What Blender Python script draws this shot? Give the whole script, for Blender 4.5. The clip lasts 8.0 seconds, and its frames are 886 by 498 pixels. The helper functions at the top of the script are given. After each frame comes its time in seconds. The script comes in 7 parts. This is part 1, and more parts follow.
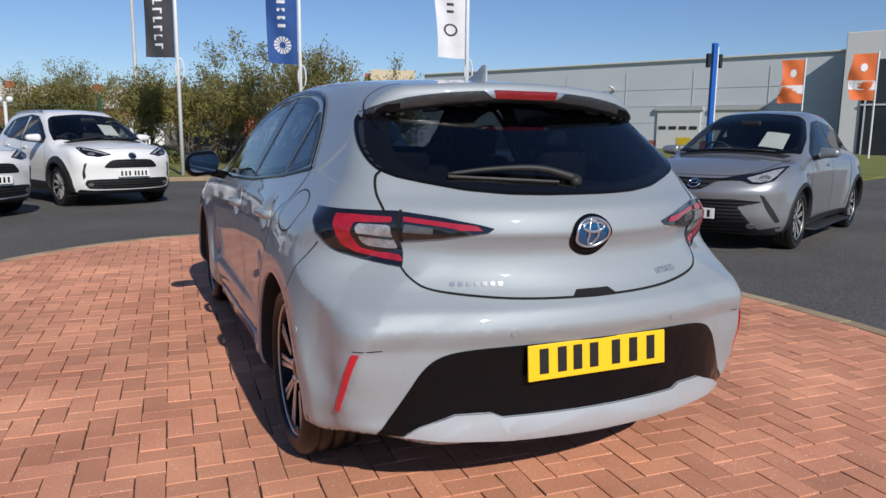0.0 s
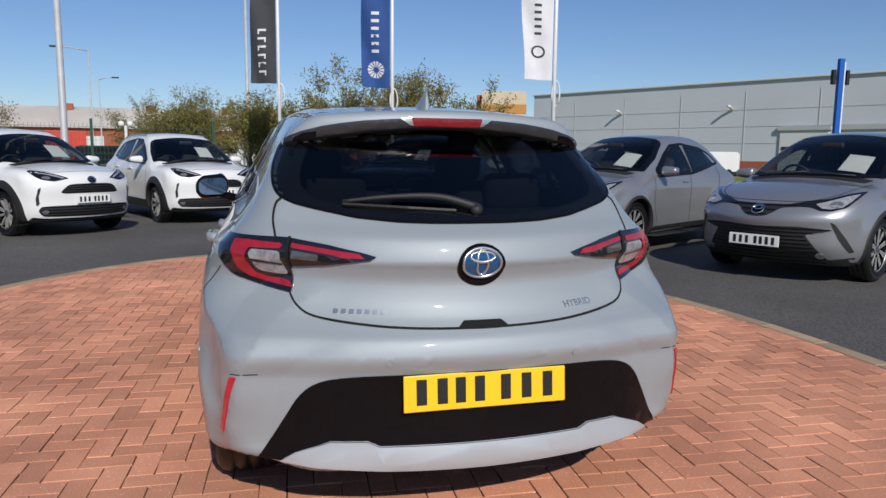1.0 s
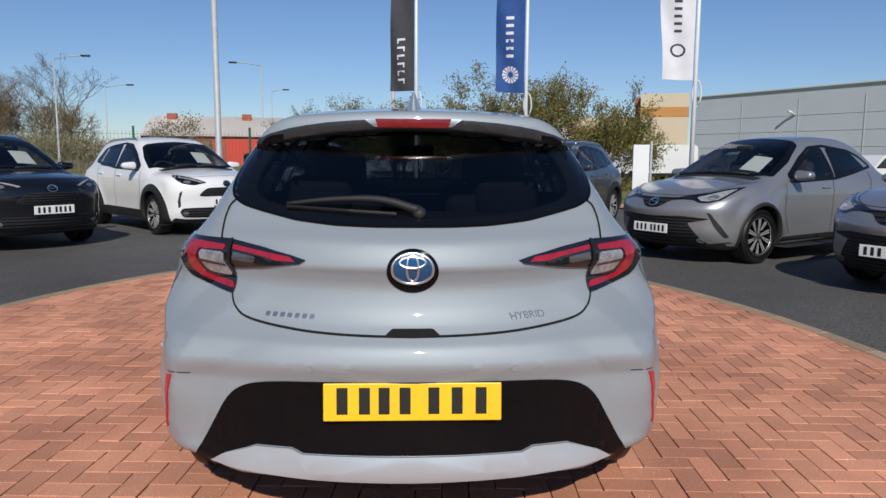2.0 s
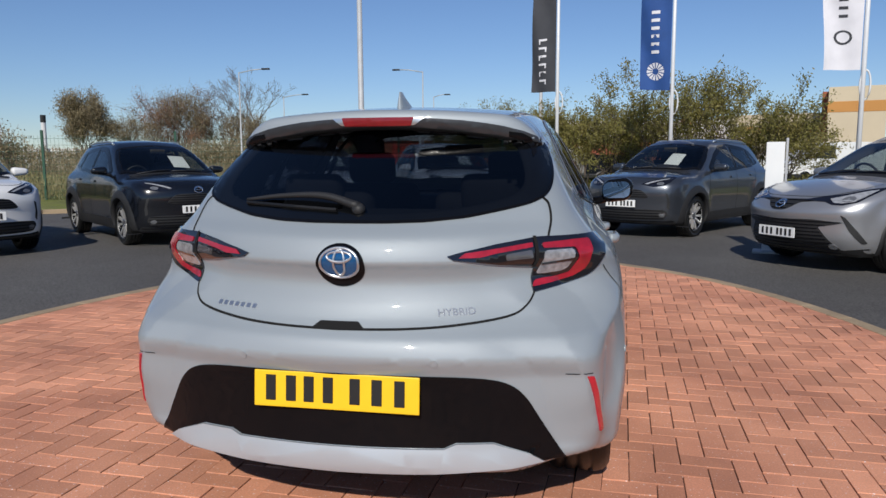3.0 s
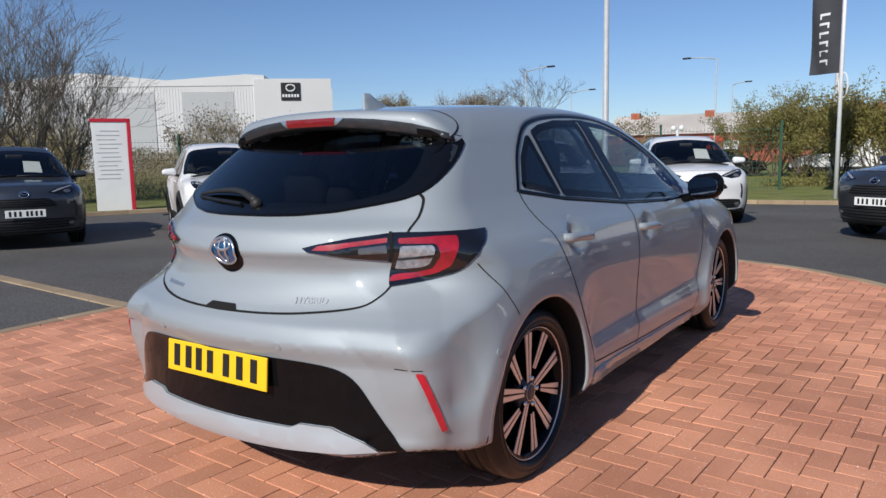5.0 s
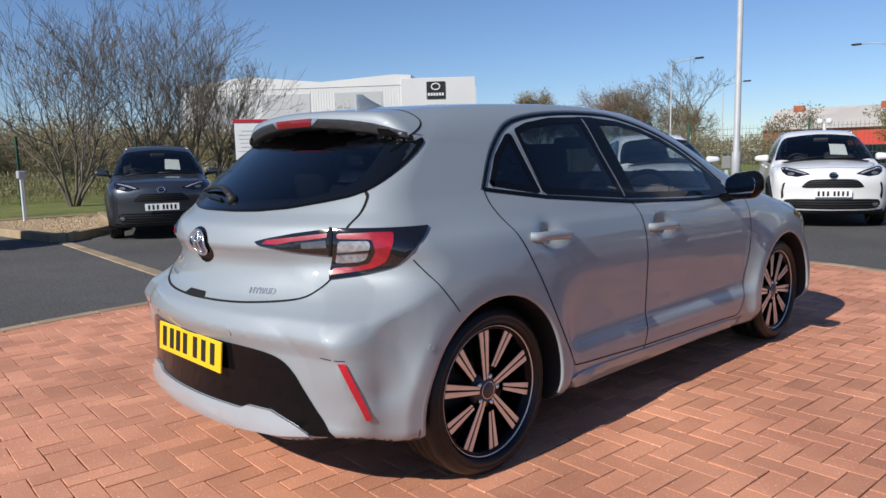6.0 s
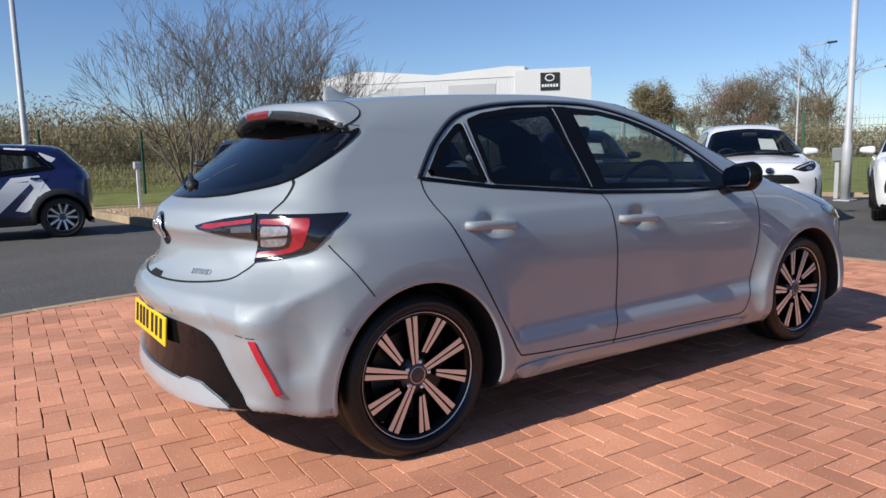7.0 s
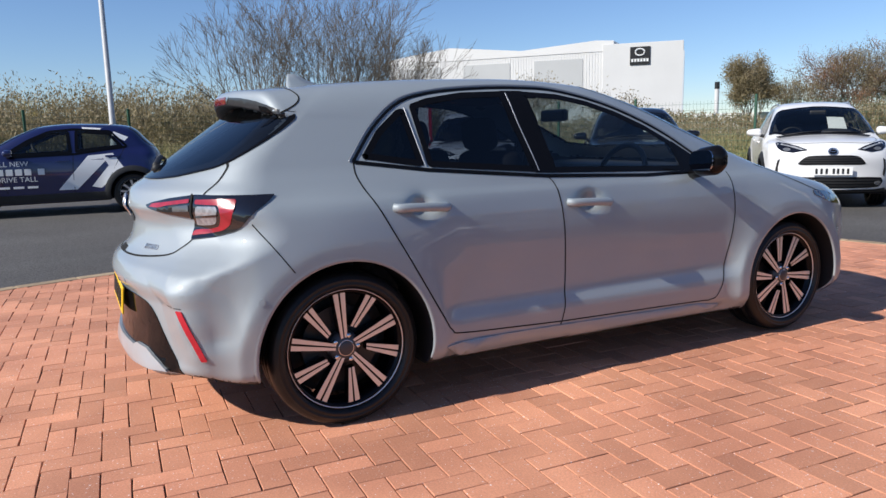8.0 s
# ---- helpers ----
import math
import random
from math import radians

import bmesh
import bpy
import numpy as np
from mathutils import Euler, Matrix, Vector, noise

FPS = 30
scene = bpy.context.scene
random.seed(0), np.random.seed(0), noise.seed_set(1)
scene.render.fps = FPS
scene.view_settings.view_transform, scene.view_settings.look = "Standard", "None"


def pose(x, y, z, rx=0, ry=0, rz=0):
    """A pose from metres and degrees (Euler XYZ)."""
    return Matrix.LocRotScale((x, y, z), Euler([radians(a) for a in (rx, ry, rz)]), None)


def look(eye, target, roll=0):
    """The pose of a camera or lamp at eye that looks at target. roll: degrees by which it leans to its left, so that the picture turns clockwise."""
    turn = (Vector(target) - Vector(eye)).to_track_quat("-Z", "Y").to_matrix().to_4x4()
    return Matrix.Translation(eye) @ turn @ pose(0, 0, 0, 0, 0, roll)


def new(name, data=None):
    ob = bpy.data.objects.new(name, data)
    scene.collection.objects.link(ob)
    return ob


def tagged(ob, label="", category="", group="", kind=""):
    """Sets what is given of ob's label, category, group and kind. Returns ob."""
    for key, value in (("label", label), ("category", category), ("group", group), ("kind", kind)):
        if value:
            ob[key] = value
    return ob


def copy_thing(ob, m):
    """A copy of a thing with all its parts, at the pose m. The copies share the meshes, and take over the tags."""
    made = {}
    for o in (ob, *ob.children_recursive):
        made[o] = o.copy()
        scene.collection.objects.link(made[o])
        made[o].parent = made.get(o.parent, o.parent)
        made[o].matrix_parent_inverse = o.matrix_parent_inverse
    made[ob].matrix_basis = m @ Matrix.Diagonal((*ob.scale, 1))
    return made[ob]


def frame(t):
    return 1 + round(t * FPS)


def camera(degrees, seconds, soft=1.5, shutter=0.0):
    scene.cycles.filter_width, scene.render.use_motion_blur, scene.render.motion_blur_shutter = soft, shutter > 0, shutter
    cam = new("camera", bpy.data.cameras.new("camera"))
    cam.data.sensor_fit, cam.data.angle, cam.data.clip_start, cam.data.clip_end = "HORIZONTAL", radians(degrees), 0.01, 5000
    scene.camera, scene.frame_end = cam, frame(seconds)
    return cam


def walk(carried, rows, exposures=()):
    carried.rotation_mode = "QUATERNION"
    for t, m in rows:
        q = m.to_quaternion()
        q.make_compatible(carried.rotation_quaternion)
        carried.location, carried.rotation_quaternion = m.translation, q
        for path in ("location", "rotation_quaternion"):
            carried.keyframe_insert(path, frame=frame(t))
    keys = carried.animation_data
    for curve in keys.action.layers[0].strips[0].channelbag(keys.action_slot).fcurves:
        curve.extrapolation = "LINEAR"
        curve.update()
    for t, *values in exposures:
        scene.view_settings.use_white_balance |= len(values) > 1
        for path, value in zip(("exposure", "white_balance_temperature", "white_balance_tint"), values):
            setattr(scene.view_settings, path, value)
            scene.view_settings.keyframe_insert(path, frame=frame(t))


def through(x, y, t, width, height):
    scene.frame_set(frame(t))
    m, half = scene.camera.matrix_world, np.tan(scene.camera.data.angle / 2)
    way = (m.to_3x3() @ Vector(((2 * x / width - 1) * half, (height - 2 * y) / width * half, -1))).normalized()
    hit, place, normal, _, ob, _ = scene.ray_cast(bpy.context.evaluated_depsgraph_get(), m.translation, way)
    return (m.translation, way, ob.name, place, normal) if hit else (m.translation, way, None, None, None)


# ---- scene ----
# ------------------------------------------------------------ camera
# World: the hatchback's rear axle stands over the origin, it heads along +y.
cam = camera(63.8, 8.0)
PATH = [
    (0, (-1.334, -2.562, 1.19), (-0.536, -0.756, 0.869), 0.6),
    (0.5, (-1.021, -2.682, 1.196), (-0.35, -0.821, 0.901), 0.5),
    (1, (-0.671, -2.784, 1.221), (-0.167, -0.867, 0.953), 0.6),
    (1.5, (-0.33, -2.793, 1.217), (-0.031, -0.832, 0.962), 0.5),
    (3, (0.717, -2.746, 1.194), (0.337, -0.799, 0.945), -0.3),
    (3.5, (1.081, -2.736, 1.182), (0.494, -0.84, 0.932), -0.6),
    (4, (1.432, -2.654, 1.194), (0.651, -0.829, 0.945), -0.8),
    (4.5, (1.718, -2.476, 1.187), (0.763, -0.737, 0.937), -1.0),
    (6, (2.543, -1.879, 1.175), (1.109, -0.508, 0.923), -1.3),
    (6.5, (2.797, -1.668, 1.156), (1.25, -0.425, 0.904), -1.4),
    (7, (3.021, -1.393, 1.15), (1.387, -0.271, 0.884), -1.3),
    (7.5, (3.229, -1.151, 1.139), (1.529, -0.14, 0.848), -1.4),
    (8, (3.446, -0.925, 1.167), (1.695, -0.014, 0.844), -1.3),
]
walk(cam, [(t, look(eye, target, roll)) for t, eye, target, roll in PATH],
     [(0, 0.03), (1.5, -0.1), (3.5, -0.03), (4.5, 0.05), (6.5, 0.28), (8, 0.45)])

# ------------------------------------------------------------ light
SUN_TO = Vector((0.045, -1.42, 1.0)).normalized()
SUN_EL = math.asin(SUN_TO.z)
SUN_AZ = math.atan2(SUN_TO.x, SUN_TO.y)
world = bpy.data.worlds.new("sky_world")
scene.world = world
world.use_nodes = True
wn = world.node_tree
wn.nodes.clear()
w_out = wn.nodes.new("ShaderNodeOutputWorld")
w_bg = wn.nodes.new("ShaderNodeBackground")
w_sky = wn.nodes.new("ShaderNodeTexSky")
w_sky.sky_type = "NISHITA"
w_sky.sun_disc = False
w_sky.sun_elevation = SUN_EL
w_sky.sun_rotation = SUN_AZ
w_sky.altitude = 50
w_sky.air_density = 1.0
w_sky.dust_density = 0.0
w_sky.ozone_density = 3.0
w_bg.inputs["Strength"].default_value = 0.075
w_tint = wn.nodes.new("ShaderNodeMix")
w_tint.data_type, w_tint.blend_type = "RGBA", "MULTIPLY"
w_tint.inputs["Factor"].default_value = 1.0
w_tint.inputs["B"].default_value = (0.86, 0.98, 1.22, 1)
wn.links.new(w_sky.outputs["Color"], w_tint.inputs["A"])
wn.links.new(w_tint.outputs["Result"], w_bg.inputs["Color"])
wn.links.new(w_bg.outputs["Background"], w_out.inputs["Surface"])
sun_data = bpy.data.lights.new("sun", "SUN")
sun_data.energy = 4.4
sun_data.angle = radians(0.53)
sun_data.color = (1.0, 0.95, 0.87)
sun = new("sun", sun_data)
sun.matrix_world = look((0, 0, 0), -SUN_TO)

# ------------------------------------------------------------ materials
def material(name, color, rough=0.5, metal=0.0, vary=0.0, scale=8.0, bump_size=0.0, bump_scale=60.0, coat=0.0, spec=0.5, flakes=0.0, second=None, grain=0.0, grain_scale=120.0, island=0.0, piece=0.0, rough_vary=0.0, emit=0.0, clear=0.0, ior=1.45, world=False, specks=0.0):
    """A surface with its colour, stains at a large scale, grain at a small one, and relief."""
    m = bpy.data.materials.new(name)
    m.use_nodes = True
    t = m.node_tree
    b = t.nodes["Principled BSDF"]
    b.inputs["Base Color"].default_value = (*color, 1)
    b.inputs["Roughness"].default_value = rough
    b.inputs["Metallic"].default_value = metal
    b.inputs["Coat Weight"].default_value = coat
    b.inputs["Coat Roughness"].default_value = 0.03
    b.inputs["Specular IOR Level"].default_value = spec
    b.inputs["IOR"].default_value = ior
    b.inputs["Transmission Weight"].default_value = clear
    if emit:
        b.inputs["Emission Color"].default_value = (*color, 1)
        b.inputs["Emission Strength"].default_value = emit
    coords = t.nodes.new("ShaderNodeNewGeometry" if world else "ShaderNodeTexCoord").outputs["Position" if world else "Object"]

    def noise_at(s, detail=4.0, rough_=0.55):
        n = t.nodes.new("ShaderNodeTexNoise")
        n.inputs["Scale"].default_value, n.inputs["Detail"].default_value, n.inputs["Roughness"].default_value = s, detail, rough_
        t.links.new(coords, n.inputs["Vector"])
        return n.outputs["Fac"]

    def mix(fac, a, c, mode="MIX"):
        n = t.nodes.new("ShaderNodeMix")
        n.data_type, n.blend_type = "RGBA", mode
        for sock, v in ((n.inputs["Factor"], fac), (n.inputs["A"], a), (n.inputs["B"], c)):
            if isinstance(v, (int, float)):
                sock.default_value = v
            elif isinstance(v, tuple):
                sock.default_value = (*v, 1)
            else:
                t.links.new(v, sock)
        return n.outputs["Result"]

    def ramp(v, a, c, lo=0.0, hi=1.0):
        n = t.nodes.new("ShaderNodeMapRange")
        t.links.new(v, n.inputs["Value"])
        for k, q in zip(("From Min", "From Max", "To Min", "To Max"), (a, c, lo, hi)):
            n.inputs[k].default_value = q
        return n.outputs["Result"]
    out = color
    if second:
        out = mix(ramp(noise_at(scale), 0.38, 0.62), out, second)
    if vary:
        out = mix(1.0, out, ramp(noise_at(scale * 0.7, 5.0), 0.25, 0.75, 1 - vary, 1 + vary * 0.6), "MULTIPLY")
    if grain:
        out = mix(1.0, out, ramp(noise_at(grain_scale, 2.0), 0.25, 0.75, 1 - grain, 1 + grain), "MULTIPLY")
    if specks:
        out = mix(ramp(noise_at(95.0, 1.0), 0.68, 0.74), out, tuple(min(1.0, c * 0.4 + specks) for c in color))
    if island:
        n = t.nodes.new("ShaderNodeNewGeometry")
        out = mix(1.0, out, ramp(n.outputs["Random Per Island"], 0, 1, 1 - island, 1 + island * 0.7), "MULTIPLY")
    if piece:
        n = t.nodes.new("ShaderNodeObjectInfo")
        out = mix(1.0, out, ramp(n.outputs["Random"], 0, 1, 1 - piece, 1 + piece * 0.7), "MULTIPLY")
    if not isinstance(out, tuple):
        t.links.new(out, b.inputs["Base Color"])
    if rough_vary:
        t.links.new(ramp(noise_at(scale * 1.7, 6.0), 0.3, 0.7, max(rough - rough_vary, 0.02), rough + rough_vary), b.inputs["Roughness"])
    if bump_size:
        n = t.nodes.new("ShaderNodeBump")
        n.inputs["Strength"].default_value = 1.0
        n.inputs["Distance"].default_value = bump_size
        t.links.new(noise_at(bump_scale, 3.0), n.inputs["Height"])
        t.links.new(n.outputs["Normal"], b.inputs["Normal"])
    if flakes:
        v = t.nodes.new("ShaderNodeTexVoronoi")
        v.inputs["Scale"].default_value = 900.0
        t.links.new(coords, v.inputs["Vector"])
        n = t.nodes.new("ShaderNodeBump")
        n.inputs["Strength"].default_value = flakes
        n.inputs["Distance"].default_value = 0.002
        t.links.new(v.outputs["Distance"], n.inputs["Height"])
        t.links.new(n.outputs["Normal"], b.inputs["Normal"])
    return m


PAINT = material("silver_paint", (0.297, 0.332, 0.356), 0.57, 0.22, vary=0.03, scale=2.0, coat=0.9, flakes=0.04)
WHITE_PAINT = material("white_paint", (0.73, 0.73, 0.725), 0.35, 0.0, vary=0.02, scale=2.0, coat=0.8)
BLACK_PAINT = material("black_paint", (0.005, 0.006, 0.009), 0.2, 0.0, vary=0.05, scale=2.0, coat=0.5)
GREY_PAINT = material("grey_paint", (0.056, 0.063, 0.076), 0.32, 0.6, vary=0.04, scale=2.0, coat=1.0, flakes=0.04)
STEEL_PAINT = material("steel_grey_paint", (0.30, 0.305, 0.32), 0.36, 0.55, vary=0.04, scale=2.0, coat=1.0, flakes=0.04)
BLUE_PAINT = material("blue_paint", (0.010, 0.014, 0.075), 0.3, 0.2, vary=0.04, scale=2.0, coat=1.0)
GLOSS_BLACK = material("gloss_black", (0.005, 0.005, 0.006), 0.06, vary=0.1, scale=6.0, spec=0.18)
TRIM_BLACK = material("matt_black_trim", (0.018, 0.018, 0.019), 0.55, vary=0.15, scale=14.0, bump_size=0.0004, bump_scale=900.0)
GAP = material("panel_gap", (0.004, 0.004, 0.004), 0.9, vary=0.2, scale=30.0)
RUBBER = material("tyre_rubber", (0.007, 0.007, 0.007), 0.42, vary=0.25, scale=9.0, grain=0.2, bump_size=0.0006, bump_scale=300.0)
CHROME = material("chrome", (0.75, 0.76, 0.78), 0.1, 1.0, vary=0.03, scale=20.0)
SATIN = material("satin_silver", (0.6, 0.61, 0.62), 0.28, 0.9, vary=0.04, scale=20.0)
ALLOY = material("machined_alloy", (0.72, 0.71, 0.70), 0.3, 0.7, vary=0.05, scale=30.0, grain=0.06, grain_scale=300.0)
STEEL = material("galvanised_steel", (0.42, 0.43, 0.44), 0.55, 0.1, vary=0.12, scale=6.0, grain=0.1)
RED_LENS = material("red_lens", (0.34, 0.010, 0.022), 0.25, vary=0.35, scale=45.0, coat=0.8)
REFLEX = material("reflector_red", (0.52, 0.012, 0.03), 0.25, vary=0.15, scale=60.0, coat=0.8)
CLEAR_LENS = material("clear_lens", (0.36, 0.36, 0.38), 0.2, 0.3, vary=0.5, scale=70.0, coat=1.0)
SMOKE = material("smoked_lens", (0.008, 0.007, 0.009), 0.06, vary=0.2, scale=40.0, coat=1.0)
BADGE_BLUE = material("badge_blue", (0.006, 0.09, 0.24), 0.15, 0.4, vary=0.1, scale=60.0, coat=1.0)
YELLOW_PLATE = material("yellow_plate", (0.85, 0.52, 0.015), 0.4, vary=0.05, scale=20.0)
WHITE_PLATE = material("white_plate", (0.78, 0.78, 0.76), 0.4, vary=0.05, scale=20.0)
PLATE_INK = material("plate_ink", (0.012, 0.012, 0.012), 0.5, vary=0.1, scale=30.0)
SEAT = material("seat_cloth", (0.022, 0.022, 0.024), 0.85, vary=0.2, scale=20.0, bump_size=0.001, bump_scale=400.0)
LINER = material("cabin_liner", (0.03, 0.03, 0.032), 0.8, vary=0.2, scale=10.0)
PAPER = material("paper_sheet", (0.8, 0.81, 0.8), 0.6, vary=0.06, scale=12.0)


def glass(name, tint, mirror=0.06):
    m = bpy.data.materials.new(name)
    m.use_nodes = True
    t = m.node_tree
    t.nodes.clear()
    out, mix = t.nodes.new("ShaderNodeOutputMaterial"), t.nodes.new("ShaderNodeMixShader")
    clear, gloss, face = t.nodes.new("ShaderNodeBsdfTransparent"), t.nodes.new("ShaderNodeBsdfGlossy"), t.nodes.new("ShaderNodeLayerWeight")
    power, scale = t.nodes.new("ShaderNodeMath"), t.nodes.new("ShaderNodeMapRange")
    clear.inputs["Color"].default_value = (*tint, 1)
    gloss.inputs["Roughness"].default_value = 0.01
    face.inputs["Blend"].default_value = 0.5
    power.operation = "POWER"
    power.inputs[1].default_value = 4.0
    scale.inputs["To Min"].default_value, scale.inputs["To Max"].default_value = mirror, 0.9
    t.links.new(face.outputs["Facing"], power.inputs[0])
    t.links.new(power.outputs["Value"], scale.inputs["Value"])
    t.links.new(scale.outputs["Result"], mix.inputs["Fac"])
    t.links.new(clear.outputs["BSDF"], mix.inputs[1])
    t.links.new(gloss.outputs["BSDF"], mix.inputs[2])
    t.links.new(mix.outputs["Shader"], out.inputs["Surface"])
    return m


GLASS_DARK = glass("privacy_glass", (0.10, 0.118, 0.15))
GLASS_FRONT = glass("tinted_glass", (0.72, 0.78, 0.78))
MIRROR = material("mirror_glass", (0.5, 0.53, 0.57), 0.02, 1.0)

# ------------------------------------------------------------ forms: smooth car bodies from a few profile curves
def spline(points):
    """A smooth curve through (at, value) points that never overshoots them."""
    xs, ys = (np.array(c, float) for c in zip(*points))
    h, d = np.diff(xs), np.diff(ys) / np.diff(xs)
    m = np.zeros(len(xs))
    m[0], m[-1] = d[0], d[-1]
    for i in range(1, len(xs) - 1):
        if d[i - 1] * d[i] > 0:
            a, b = 2 * h[i] + h[i - 1], h[i] + 2 * h[i - 1]
            m[i] = (a + b) / (a / d[i - 1] + b / d[i])

    def at(q):
        q = np.clip(np.asarray(q, float), xs[0], xs[-1])
        i = np.clip(np.searchsorted(xs, q) - 1, 0, len(xs) - 2)
        t = (q - xs[i]) / h[i]
        return ((1 + 2 * t) * (1 - t) ** 2 * ys[i] + t * (1 - t) ** 2 * h[i] * m[i]
                + t * t * (3 - 2 * t) * ys[i + 1] + t * t * (t - 1) * h[i] * m[i + 1])
    return at


def smax(a, b, k):
    h = np.maximum(k - np.abs(a - b), 0.0) / k
    return np.maximum(a, b) + h * h * k * 0.25


def bump(q, mid, wide):
    return np.exp(-((q - mid) / wide) ** 2)


def step(q, a, b):
    t = np.clip((q - a) / (b - a), 0, 1)
    return t * t * (3 - 2 * t)


class Form:
    """A car's outer skin: inside where at() is negative. y ahead from the rear axle, z up from the ground."""

    def __init__(self, rear, rear_bow, front, front_bow, top, crown, side, plan_low, plan_high, bottom, wheels, radius, flare, arch=1.115, soft=(0.10, 0.09), extra=None, belt=(0.85, 1.05), crisp=0.0, ring=None):
        self.rear, self.rear_bow = spline(rear), spline(rear_bow)
        self.front, self.front_bow = spline(front), spline(front_bow)
        self.top, self.crown, self.side = spline(top), spline(crown), spline(side)
        self.plan_low, self.plan_high, self.bottom = spline(plan_low), spline(plan_high), spline(bottom)
        self.wheels, self.radius, self.flare, self.arch, self.soft, self.extra, self.belt, self.crisp, self.ring = wheels, radius, flare, arch, soft, extra, belt, crisp, ring

    def half(self, y, z):
        """Half the width at that length and height."""
        up = step(z, *self.belt)
        x = self.side(z) - self.plan_low(y) * (1 - up) - self.plan_high(y) * up
        for w in self.wheels:
            r = np.hypot(y - w, z - self.radius)
            if self.ring:
                # a flat ring round the opening, a crease, then the haunch
                out, wide, reach = self.ring
                t = (r - self.radius * self.arch - wide) / (reach * (0.4 + 0.6 * step(z, 0.42, 0.66)))
                t = np.clip(0.5 * (t + np.sqrt(t * t + 0.012)), 0, 1)
                x = x + np.maximum(out - x, 0.0) * (1 - t) ** 2 * step(z, 0.12, 0.30)
                continue
            x = x + self.flare * bump(r, self.radius * 1.12, 0.13) * step(z, 0.1, 0.4)
        return x

    def skin(self, x, y, z):
        ax = np.abs(x)
        side = f = ax - self.half(y, z)
        back = self.rear(z) + self.rear_bow(z) * ax * ax - y
        nose = y - self.front(z) + self.front_bow(z) * ax * ax
        roof = (z - self.top(y) + self.crown(y) * ax * ax) * 0.85
        f = smax(f, back, self.soft[0] - self.crisp * step(z, 0.24, 0.38) * step(0.80 - z, 0.0, 0.14))
        f = smax(f, nose, 0.16)
        f = smax(f, roof, self.soft[1])
        f = smax(f, self.bottom(y) - z, 0.035)
        if self.extra:
            f = self.extra(f, smax(side, roof, self.soft[1]), x, y, z)
        return f

    def at(self, x, y, z):
        f = self.skin(x, y, z)
        for w in self.wheels:
            hole = np.maximum(np.hypot(y - w, z - self.radius) - self.radius * self.arch, 0.5 - np.abs(x))
            f = np.maximum(f, -hole)
        return f

    def normal(self, p, e=0.004):
        g = np.stack([self.skin(*(p + e * a).T) - self.skin(*(p - e * a).T) for a in np.eye(3)], 1)
        return g / np.maximum(np.linalg.norm(g, axis=1), 1e-9)[:, None]

    def meet(self, origin, way, far=2.6, n=64):
        """The first places where rays from the outside meet the skin."""
        origin, way = np.atleast_2d(origin).astype(float), np.atleast_2d(way).astype(float)
        way = np.broadcast_to(way, origin.shape)
        lo = np.zeros(len(origin))
        found = np.zeros(len(origin), bool)
        for s in np.linspace(0, far, n):
            inside = self.skin(*(origin + s * way).T) < 0
            found |= inside
            lo = np.where(found, lo, s)
        hi = lo + far / (n - 1)
        for _ in range(15):
            mid = (lo + hi) / 2
            inside = self.skin(*(origin + mid[:, None] * way).T) < 0
            hi, lo = np.where(inside, mid, hi), np.where(inside, lo, mid)
        return origin + ((lo + hi) / 2)[:, None] * way, found


